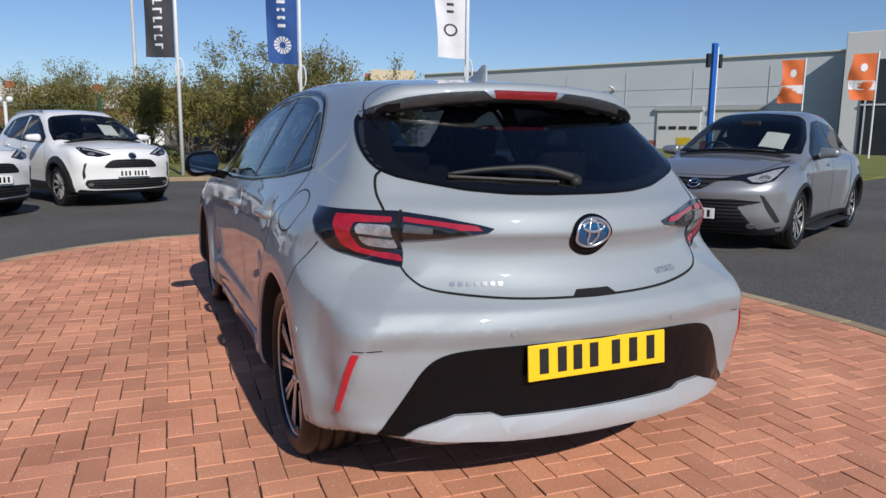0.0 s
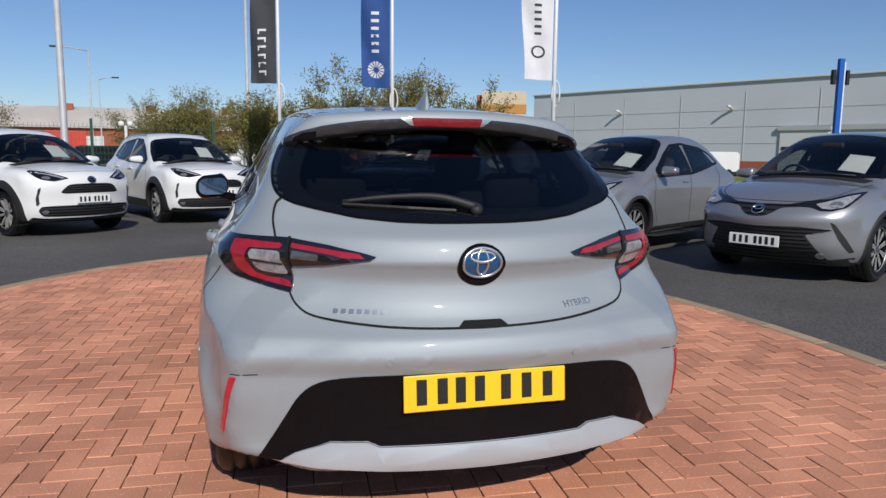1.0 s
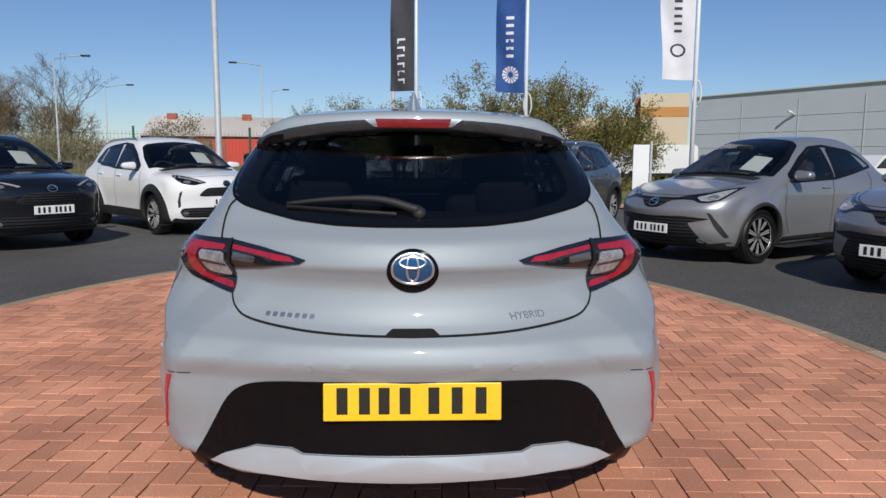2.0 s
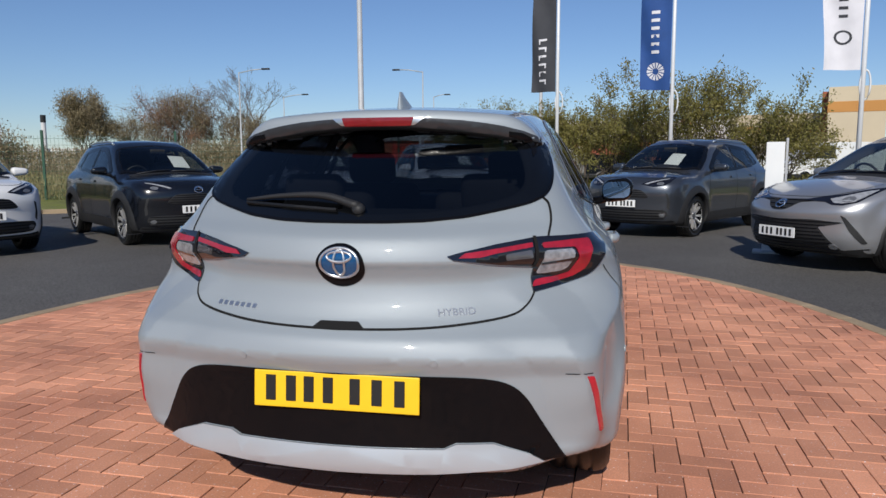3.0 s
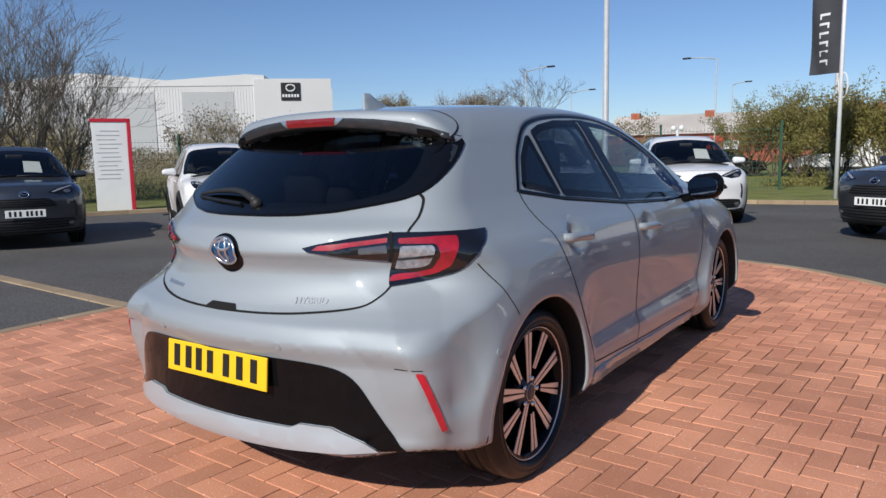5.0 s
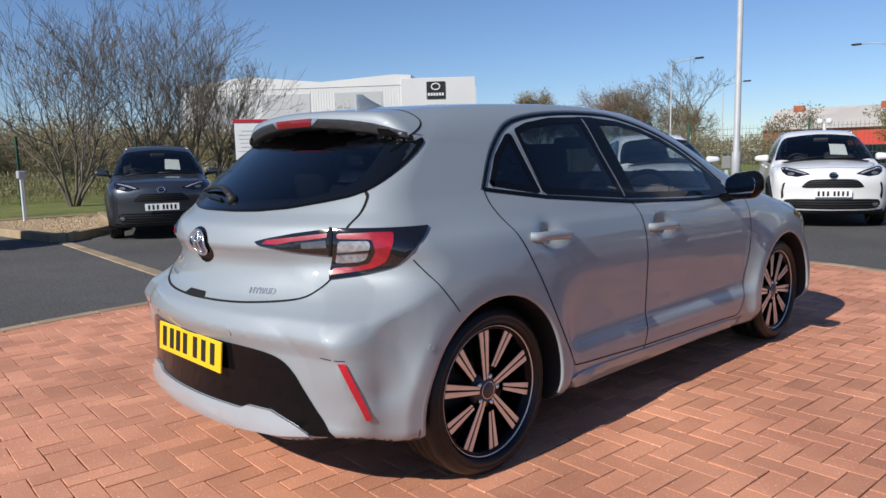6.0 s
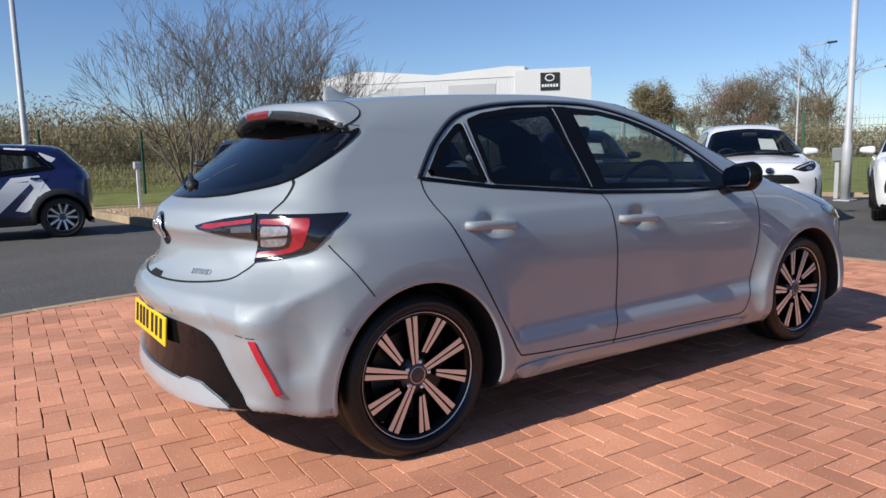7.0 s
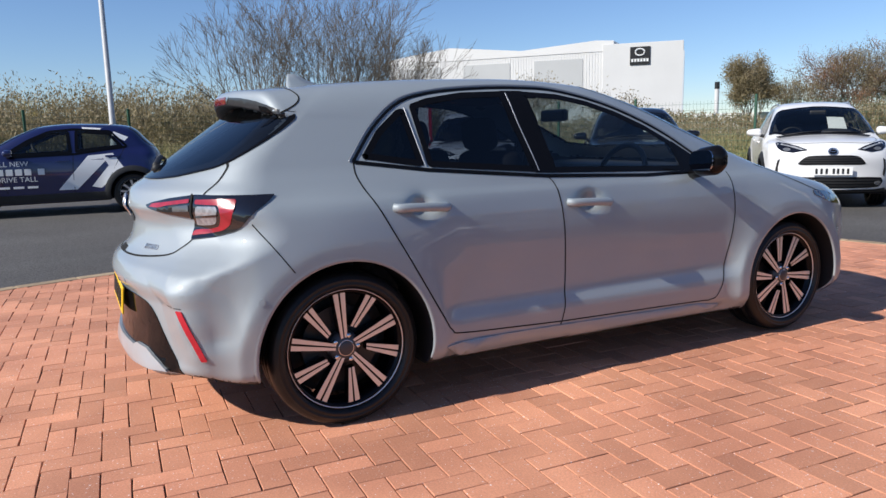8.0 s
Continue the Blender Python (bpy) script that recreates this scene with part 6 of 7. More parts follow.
for k in range(2600):
    u, v = rng.random(), rng.random()
    x = -15.7 + 5.0 * u
    lo, hi = 0.95 + 0.12 * (x + 15.8), min(4.0, 4.0 - 0.25 * (x + 15.6)) if x < -11.6 else 3.0 - 0.95 * (x + 11.6)
    if hi < lo:
        continue
    y, r = lo + (hi - lo) * v, rng.uniform(0.012, 0.035)
    b = len(gv)
    for q in range(5):
        a = q * 2 * math.pi / 5 + u * 9
        gv.append((x + r * math.cos(a), y + r * math.sin(a), LOW + 0.055))
    gv.append((x, y, LOW + 0.06 + r * 0.9))
    gf += [(b + q, b + (q + 1) % 5, b + 5) for q in range(5)]
tagged(piece("pebbles", mesh_data("pebbles", gv, gf, GRAVEL, False)), "loose sandy pebbles in the bed", "gravel", kind="stuff")

# ------------------------------------------------------------ poles, flags, signs, fence
FLAG_GREY = material("flag_charcoal", (0.045, 0.047, 0.055), 0.8, vary=0.15, scale=4.0)
FLAG_BLUE = material("flag_blue", (0.02, 0.07, 0.24), 0.8, vary=0.15, scale=4.0)
FLAG_WHITE = material("flag_white", (0.66, 0.65, 0.68), 0.8, vary=0.1, scale=4.0)
FLAG_ORANGE = material("flag_orange", (0.62, 0.14, 0.04), 0.8, vary=0.12, scale=4.0)
SIGN_RED = material("sign_red", (0.5, 0.02, 0.04), 0.4, vary=0.08, scale=4.0)
WHITE_SHEET = material("white_sheet", (0.72, 0.73, 0.72), 0.5, vary=0.07, scale=3.0)
WHITE_POLE = material("white_pole", (0.7, 0.71, 0.72), 0.4, vary=0.08, scale=4.0)
BOX_GREY = material("box_grey", (0.20, 0.205, 0.20), 0.6, vary=0.12, scale=8.0)
GREEN_STEEL = material("green_steel", (0.02, 0.075, 0.045), 0.5, vary=0.15, scale=6.0)
BLUE_STEEL = material("blue_steel", (0.01, 0.10, 0.42), 0.4, vary=0.1, scale=4.0)


def cloth(w, h, waves=2.0, depth=0.09, seed=0, nx=12, nz=36):
    """A hanging cloth from the origin along +x and down."""
    b = bmesh.new()
    rows = []
    for j in range(nz + 1):
        v = j / nz
        row = []
        for i in range(nx + 1):
            u = i / nx
            amp = depth * u * (0.5 + 0.8 * v)
            row.append(b.verts.new((w * u * (1 - 0.06 * math.sin(v * 5 + seed)), amp * math.sin(u * waves * 3.1 + v * 7 + seed), -h * v - 0.05 * u * math.sin(v * 3 + seed))))
        rows.append(row)
    for r0, r1 in zip(rows, rows[1:]):
        for i in range(nx):
            b.faces.new((r0[i], r0[i + 1], r1[i + 1], r1[i]))
    return b


def cloth_mark(w, h, outline, waves=2.0, depth=0.09, seed=0, off=0.006):
    """A mark printed on both sides of a cloth: outline in shares of its width and height."""
    b = bmesh.new()
    for side in (-1, 1):
        ring = []
        for u, v in outline:
            amp = depth * u * (0.5 + 0.8 * v)
            ring.append(b.verts.new((w * u * (1 - 0.06 * math.sin(v * 5 + seed)), amp * math.sin(u * waves * 3.1 + v * 7 + seed) + side * off, -h * v - 0.05 * u * math.sin(v * 3 + seed))))
        b.faces.new(ring if side < 0 else ring[::-1])
    bmesh.ops.triangulate(b, faces=b.faces[:])
    return b


def mark_box(u, v, du, dv, n=6):
    """The outline of an upright oblong mark about u, v, with points along its edges."""
    c = [(u - du / 2, v - dv / 2), (u + du / 2, v - dv / 2), (u + du / 2, v + dv / 2), (u - du / 2, v + dv / 2)]
    return [(a[0] + (b[0] - a[0]) * k / n, a[1] + (b[1] - a[1]) * k / n) for a, b in zip(c, c[1:] + c[:1]) for k in range(n)]


def flag_pole(x, y, high, mat, label, mark, turn, w=0.75, h=3.0, bottom=3.0, seed=0):
    """A pole with a long banner, a rope loop and a mark in plain shapes."""
    f = thing("flag_pole", label, "flag", "banner flags", pose(x, y, LOW))
    part("pole", tube([(0, 0, 0), (0, 0, high * 0.5), (0, 0, high)], 0.05, 12, taper=[0.055, 0.045, 0.035]), WHITE_POLE, f, "white pole", True)
    m = pose(0, 0, bottom + h, 0, 0, turn)
    ban = part("banner", cloth(w, h, 1.6, 0.08, seed), mat, f, "", True)
    ban.matrix_basis = m @ Matrix.Translation((0.06, 0, 0))
    part("arm", tube([(0, 0, bottom + h + 0.02), tuple(m @ Vector((w + 0.05, 0, 0.02)))], 0.015, 8), WHITE_POLE, f)
    loop = [(0.045 + 0.10 * math.sin(a), 0.0, bottom - 0.30 + 0.30 * math.cos(a)) for a in np.linspace(0, 2 * math.pi, 15)[:-1]]
    part("rope", tube(loop, 0.02, 6, closed=True), WHITE_POLE, f, "white rope loop", True)
    part("base", lathe([(0.0, 0.06), (0.09, 0.06), (0.12, 0.0)], 16, "Z"), STEEL, f)
    for shape, mm in mark:
        part("mark_bar", cloth_mark(w, h, shape, 1.6, 0.08, seed, 0.006 if mm is not mat else 0.012), mm, f).matrix_basis = m @ Matrix.Translation((0.06, 0, 0))
    return f


def round_mark(u, v, ru, rv, n=16):
    return [(u + ru * math.cos(2 * math.pi * k / n), v + rv * math.sin(2 * math.pi * k / n)) for k in range(n)]


def petals(u, v, ru, rv, n=14):
    """Slim rays round a middle."""
    res = []
    for k in range(n):
        a = 2 * math.pi * k / n
        d = 0.16
        res.append([(u + ru * q * math.cos(a + e), v + rv * q * math.sin(a + e)) for q, e in ((0.35, -0.10), (1.0, -d), (1.0, d), (0.35, 0.10))])
    return res


# standing letters run along the banner's height as plain strokes
strokes = [(mark_box(0.52, 0.60 + 0.062 * k, 0.30, 0.016), FLAG_WHITE) for k in range(6)] + [(mark_box(0.40 if k % 2 else 0.64, 0.615 + 0.062 * k, 0.05, 0.030), FLAG_WHITE) for k in range(6)]
flag_pole(0.0, 17.6, 7.5, FLAG_GREY, "charcoal banner flag on a white pole", strokes, 158, 0.72, 3.6, 3.1, 0.4)
flag_pole(2.9, 16.3, 7.5, FLAG_BLUE, "blue banner flag on a white pole", [(q, FLAG_WHITE) for q in petals(0.5, 0.87, 0.30, 0.062)] + [(mark_box(0.5, 0.46 + 0.055 * k, 0.26, 0.022), FLAG_WHITE) for k in range(6)], 160, 0.75, 3.6, 2.95, 1.7)
flag_pole(6.25, 13.3, 7.5, FLAG_WHITE, "white banner flag on a white pole", [(round_mark(0.5, 0.80, 0.24, 0.045), FLAG_GREY), (round_mark(0.5, 0.80, 0.17, 0.032), FLAG_WHITE)] + [(mark_box(0.5, 0.42 + 0.05 * k, 0.22, 0.018), FLAG_GREY) for k in range(6)], 170, 0.72, 3.2, 3.0, 2.9)


def lamp_post(x, y, high, arm=0.0, turn=0.0, r=0.075, label="grey steel lamp post"):
    f = thing("lamp_post", label, "lamp post", "lamp posts", pose(x, y, LOW, 0, 0, turn))
    part("column", tube([(0, 0, 0), (0, 0, 1.2), (0, 0, 1.25), (0, 0, high)], r, 14, taper=[r * 1.35, r * 1.35, r, r * 0.6]), STEEL, f, "", True)
    part("flange", boxes(((0, 0, 0.015), (0.34, 0.34, 0.03)), bevel=0.006), STEEL, f)
    if arm:
        part("arm", tube([(0, 0, high - 0.05), (-arm * 0.6, 0, high + 0.16), (-arm, 0, high + 0.2)], 0.04, 8), STEEL, f, "", True)
        part("lantern", boxes(((-arm - 0.3, 0, high + 0.2), (0.65, 0.26, 0.13)), bevel=0.04), TRIM_BLACK, f, "", True)
    return f


lamp_post(-4.65, 14.35, 10.0)
lamp_post(-0.9, 25.4, 9.0)
lamp_post(-17.0, 0.2, 9.0)
lamp_post(-12.6, 57.0, 8.6, 2.0, 0, 0.07)
lamp_post(-15.2, 74.0, 8.0, 1.2, 180, 0.07)
lamp_post(-26.2, 50.9, 8.2, 2.0, 180, 0.07)
lamp_post(-29.0, 66.0, 7.6, 2.0, 180, 0.07)

totem = thing("totem_sign", "white totem sign with red top and edge", "sign", m=pose(-15.5, 8.1, LOW, 0, 0, 58))
part("panel", boxes(((0, 0, 1.18), (0.82, 0.10, 2.30)), bevel=0.008), WHITE_SHEET, totem, "white panel")
part("cap", boxes(((0.03, 0, 2.37), (0.95, 0.14, 0.09)), bevel=0.008), SIGN_RED, totem, "red cap")
part("edge", boxes(((0.46, 0, 1.2), (0.09, 0.14, 2.4)), bevel=0.008), SIGN_RED, totem, "red edge")
part("base", boxes(((0, 0, 0.03), (0.9, 0.24, 0.06)), bevel=0.01), STEEL, totem)
for k in range(12):
    part("text_bar", boxes(((-0.04 * (k % 3), -0.053, 2.1 - k * 0.11), (0.45 + 0.1 * (k % 2), 0.006, 0.022)), bevel=0.001, segments=1), STEEL, totem)
board = thing("sign_board", "white upright sign board with grey lettering bars", "sign", m=pose(3.15, 7.25, LOW, 0, 0, -14))
part("panel", boxes(((0.03, 0, 0.73), (0.22, 0.05, 1.44)), bevel=0.006), WHITE_SHEET, board)
part("edge", boxes(((0.165, 0, 0.75), (0.03, 0.07, 1.5)), bevel=0.006), STEEL, board)
part("base", boxes(((0.01, 0, 0.015), (0.40, 0.34, 0.03)), bevel=0.006), STEEL, board)
for k in range(4):
    part("text_bar", boxes(((0.05, -0.027, 0.5 + k * 0.10), (0.05, 0.004, 0.06)), bevel=0.001, segments=1), STEEL, board)
post = thing("marker_post", "slim white marker post with a grey head", "post", m=pose(-15.1, 2.3, LOW))
part("post", boxes(((0, 0, 0.5), (0.07, 0.07, 1.0)), bevel=0.01), WHITE_POLE, post)
part("head", boxes(((0, 0, 1.08), (0.20, 0.16, 0.17)), bevel=0.02), STEEL, post)
cab = thing("junction_box", "grey junction box on a short post", "box", m=pose(-5.12, 14.9, LOW, 0, 0, 20))
part("post", boxes(((0, 0, 0.42), (0.09, 0.09, 0.84)), bevel=0.01), STEEL, cab)
part("case", boxes(((0, 0, 0.98), (0.22, 0.18, 0.30)), bevel=0.02), BOX_GREY, cab)
globe = thing("twin_floodlight", "white twin lamp on a short pole", "lamp", m=pose(-4.0, 18.0, LOW))
part("pole", tube([(0, 0, 0), (0, 0, 1.9)], 0.04, 8), WHITE_POLE, globe)
for s in (-1, 1):
    part("lamp_head", boxes(((s * 0.11, 0, 1.95), (0.15, 0.14, 0.15)), bevel=0.06, segments=3), WHITE_SHEET, globe, "", True)

# mesh fence
FENCE = [(-22.5, -14), (-22.5, 4), (-20.5, 10.5), (-15.5, 16.5), (-9.0, 20.5), (-2.0, 22.0)]
fence = thing("mesh_fence", "green steel mesh fence in front of scrub", "fence")
run = resample(FENCE, 2.6)
shared = mesh_data("post", *(lambda b: ([tuple(v.co) for v in b.verts], [[v.index for v in f.verts] for f in b.faces]))(boxes(((0, 0, 1.1), (0.07, 0.07, 2.2)))), GREEN_STEEL, False)
for p in run:
    piece("post", shared, fence, "", pose(p[0], p[1], LOW, 0, 0, 20))
wv, wf = [], []


def bar(a, b, w):
    k = len(wv)
    for q in (a, b):
        wv.extend([(q[0] - w, q[1], q[2] - w), (q[0] + w, q[1], q[2] - w), (q[0], q[1] + w, q[2] + w)])
    wf.extend([(k, k + 1, k + 4, k + 3), (k + 1, k + 2, k + 5, k + 4), (k + 2, k, k + 3, k + 5)])


for a, b in zip(run, run[1:]):
    n = max(1, int(np.linalg.norm(b - a) / 0.11))
    for i in range(n):
        p = a + (b - a) * i / n
        bar((p[0], p[1], LOW + 0.05), (p[0], p[1], 2.0), 0.0035)
    for z in np.arange(0.1, 2.05, 0.2):
        bar((a[0], a[1], z), (b[0], b[1], z), 0.004)
tagged(piece("wire_mesh", mesh_data("wire_mesh", wv, wf, GREEN_STEEL, False), fence), "green wire mesh")
fence.children[-1]["kind"] = "stuff"

# ------------------------------------------------------------ trees and scrub
BARK = material("bark", (0.11, 0.085, 0.065), 0.9, vary=0.3, scale=6.0, grain=0.3, bump_size=0.01, bump_scale=30.0)
TWIG = material("bare_twigs", (0.150, 0.122, 0.098), 0.9, vary=0.25, scale=4.0)


def leaf_mat(name, a, b, through=0.25):
    m = material(name, a, 0.6, vary=0.3, scale=1.5, second=b, island=0.2)
    t = m.node_tree
    p, out = t.nodes["Principled BSDF"], t.nodes["Material Output"]
    tr, mix = t.nodes.new("ShaderNodeBsdfTranslucent"), t.nodes.new("ShaderNodeMixShader")
    tr.inputs["Color"].default_value = (*[c * 1.3 for c in b], 1)
    mix.inputs["Fac"].default_value = through
    t.links.new(p.outputs["BSDF"], mix.inputs[1])
    t.links.new(tr.outputs["BSDF"], mix.inputs[2])
    t.links.new(mix.outputs["Shader"], out.inputs["Surface"])
    return m


LEAF_GREEN = leaf_mat("spring_leaves", (0.185, 0.175, 0.046), (0.24, 0.205, 0.062))
LEAF_OLIVE = leaf_mat("olive_scrub", (0.26, 0.215, 0.085), (0.33, 0.27, 0.12))
LEAF_BROWN = leaf_mat("brown_scrub", (0.235, 0.185, 0.11), (0.30, 0.25, 0.145))
LEAF_RED = leaf_mat("russet_leaves", (0.34, 0.14, 0.07), (0.30, 0.19, 0.12))
GRASS_TALL = leaf_mat("dry_grass", (0.34, 0.28, 0.15), (0.26, 0.25, 0.11))


def grow(rng, verts, faces, tips, p, d, length, r, level, spread, kink=0.18, up=0.06, seg=4, split=(2, 4), thin=0.006):
    """A limb that bends and forks; keeps its tips."""
    n = 5 if level > 1 else 3
    rings = []
    q = p.copy()
    for i in range(seg + 1):
        t = i / seg
        rad = max(r * (1 - 0.55 * t), thin)
        side = d.cross(Vector((0.3, 0.2, 1))).normalized()
        top = side.cross(d)
        b = len(verts)
        for k in range(n):
            a = 2 * math.pi * k / n
            verts.append(tuple(q + (side * math.cos(a) + top * math.sin(a)) * rad))
        rings.append(b)
        if i < seg:
            d = (d + Vector((rng.gauss(0, kink), rng.gauss(0, kink), rng.gauss(0, kink) + up))).normalized()
            q = q + d * length / seg
            if level > 0 and i > 0:
                for _ in range(rng.randint(*split) if i == seg - 1 else rng.randint(0, split[0])):
                    e = (d + Vector((rng.gauss(0, spread), rng.gauss(0, spread), rng.gauss(0, spread * 0.6)))).normalized()
                    grow(rng, verts, faces, tips, q.copy(), e, length * rng.uniform(0.5, 0.8), rad * 0.6, level - 1, spread, kink, up, max(2, seg - 1), split, thin)
    for b0, b1 in zip(rings, rings[1:]):
        for k in range(n):
            faces.append((level, (b0 + k, b0 + (k + 1) % n, b1 + (k + 1) % n, b1 + k)))
    if level <= 1:
        for i in range(1, seg + 1):
            tips.append((p.lerp(q, i / seg), d.copy()))


def leaves_at(rng, places, per, size, reach):
    verts, faces = [], []
    for p, d in places:
        for _ in range(per):
            c = p + Vector((rng.gauss(0, reach), rng.gauss(0, reach), rng.gauss(0, reach * 0.8)))
            a = Vector((rng.gauss(0, 1), rng.gauss(0, 1), rng.gauss(0, 1) + 0.6)).normalized()
            b = a.cross(Vector((rng.gauss(0, 1), rng.gauss(0, 1), rng.gauss(0, 1)))).normalized()
            s = size * rng.uniform(0.6, 1.4)
            k = len(verts)
            verts += [tuple(c - a * s), tuple(c + b * s * 0.45), tuple(c + a * s), tuple(c - b * s * 0.45)]
            faces.append((k, k + 1, k + 2, k + 3))
    return verts, faces


def tree(name, label, x, y, height, seed, stems=1, level=3, spread=0.45, leaf=None, per=5, size=0.06, reach=0.16, r=0.09, lean=0.25, bark=BARK, split=(2, 3), up=0.06, category="tree", thin=0.006):
    rng = random.Random(seed)
    t = thing(name, label, category, m=pose(x, y, LOW + 0.02))
    verts, faces, tips = [], [], []
    for k in range(stems):
        a = rng.uniform(0, 6.28)
        d = Vector((math.cos(a) * lean * (stems > 1), math.sin(a) * lean * (stems > 1), 1)).normalized()
        grow(rng, verts, faces, tips, Vector((0.12 * math.cos(a) * (stems > 1), 0.12 * math.sin(a) * (stems > 1), -0.05)), d, height * 0.45 * rng.uniform(0.85, 1.1), r, level, spread, up=up, split=split, thin=thin)
    top = max(v[2] for v in verts)
    s = height / top
    verts = [(v[0] * s, v[1] * s, v[2] * s) for v in verts]
    for sub, lab, pick in (("trunk", "branching trunk and limbs", [q for k, q in faces if k > 1]), ("branchwork", "fine forking twigs", [q for k, q in faces if k <= 1])):
        used = sorted({i for q in pick for i in q})
        to = {v: i for i, v in enumerate(used)}
        tagged(piece(sub, mesh_data(sub, [verts[i] for i in used], [[to[i] for i in q] for q in pick], bark), t), lab, kind="stuff" if sub == "branchwork" else "")
    if leaf:
        places = [(p * s, d) for p, d in tips]
        lv, lf = leaves_at(rng, places, per, size, reach)
        tagged(piece("crown", mesh_data("crown", lv, lf, leaf, False), t), "crown of small leaves")
    return t


BARE = "bare multi-stemmed tree with fine upright twigs"
for k, (x, y, h, stems, lean, r) in enumerate(((-20.2, 4.8, 6.2, 9, 0.38, 0.075), (-20.6, 7.2, 7.2, 7, 0.22, 0.07), (-20.4, 8.6, 6.9, 7, 0.24, 0.07), (-20.9, 9.5, 5.0, 7, 0.24, 0.05))):
    tree("bare_tree", BARE, x, y, h, 3 + 5 * k, stems, 4, 0.34, r=r, lean=lean, bark=TWIG, split=(2, 4), up=0.11)
GREEN = "loose green spring bush with upright shoots"
for k, (x, y, h, st) in enumerate(((0.8, 24.0, 3.6, 8), (3.4, 23.0, 4.3, 9), (5.6, 22.5, 4.0, 8), (7.4, 24.5, 3.3, 6), (-2.9, 34.0, 4.0, 8), (-5.6, 36.5, 4.0, 8), (-0.6, 25.4, 3.2, 8), (-4.3, 35.0, 3.7, 8), (2.0, 25.5, 3.4, 7))):
    tree("green_bush", GREEN, x, y, h * 1.06, 20 + k, st + 2, 3, 0.34, LEAF_GREEN, 11, 0.046, 0.11, 0.045, 0.60, split=(2, 3), up=0.10, category="bush")
tree("bare_tree", "bare winter tree in the distance", -38.0, 78.4, 12.6, 31, 1, 5, 0.42, r=0.26, split=(2, 3), bark=TWIG, thin=0.015)
tree("bare_tree", "bare winter tree in the distance", -41.0, 77.0, 10.6, 34, 1, 5, 0.42, r=0.22, split=(2, 3), bark=TWIG, thin=0.015)
for k, (x, y, h) in enumerate(((-49.8, 71.2, 7.4), (-47.6, 72.8, 9.2), (-45.4, 74.2, 10.2), (-43.4, 75.4, 9.8), (-46.5, 76.0, 9.6), (-41.8, 78.6, 8.6), (-37.0, 74.0, 6.4))):
    tree("russet_tree", "russet-brown tree in early leaf", x, y, h, 40 + k, 4, 3, 0.42, LEAF_RED if k in (1, 2) else LEAF_BROWN, 14, 0.065, 0.36, 0.12, 0.30, split=(2, 4), bark=TWIG, up=0.1, thin=0.022)
tree("birch_tree", "dense upright tree with brown-green spring leaves", -53.6, 68.4, 9.2, 51, 6, 3, 0.24, LEAF_BROWN, 40, 0.09, 0.36, 0.12, 0.11, split=(2, 4), up=0.16)
tree("bare_tree", "small bare tree before the red-brick building", -24.0, 70.0, 5.5, 55, 2, 3, 0.5, LEAF_BROWN, 6, 0.12, 0.4, 0.08)


def waves(x, y, seed):
    """A smooth uneven field between about -1 and 1."""
    k = seed * 1.37
    return (np.sin(x * 1.0 + k) * np.cos(y * 1.1 - k) + 0.6 * np.sin(x * 2.3 - y * 1.7 + 2 * k) + 0.4 * np.sin(x * 4.1 + y * 3.7 + 3 * k)) / 1.6


def scrub(name, label, a, b, depth, low, high, n, size, mat, seed, ragged=0.35, upright=0.7, slim=0.3):
    """A band of undergrowth between two points: a great many small sprays with an uneven top."""
    r = np.random.RandomState(seed)
    A, d = np.array(a, float), np.array(b, float) - np.array(a, float)
    nrm = np.array([-d[1], d[0]]) / np.linalg.norm(d)
    p = A + d * r.rand(n, 1) + nrm * depth * r.rand(n, 1)
    top = low + (high - low) * (0.55 + 0.45 * waves(p[:, 0] * 0.22, p[:, 1] * 0.22, seed)) + ragged * waves(p[:, 0] * 1.1, p[:, 1] * 1.1, seed + 7)
    c = np.column_stack([p, LOW + np.maximum(0.06, top) * r.rand(n) ** 0.75])
    e = r.randn(n, 3) * np.array([0.5, 0.5, 0.5]) + np.array([0, 0, upright])
    e /= np.linalg.norm(e, axis=1)[:, None]
    f = np.cross(e, r.randn(n, 3))
    f /= np.linalg.norm(f, axis=1)[:, None]
    s = size * r.uniform(0.5, 1.5, (n, 1))
    verts = np.stack([c - e * s, c + f * s * slim, c + e * s, c - f * s * slim], 1).reshape(-1, 3)
    me = bpy.data.meshes.new(name)
    me.from_pydata(verts.tolist(), [], np.arange(4 * n).reshape(-1, 4).tolist())
    me.materials.append(mat)
    return tagged(piece(name, me), label, "scrub", kind="stuff")


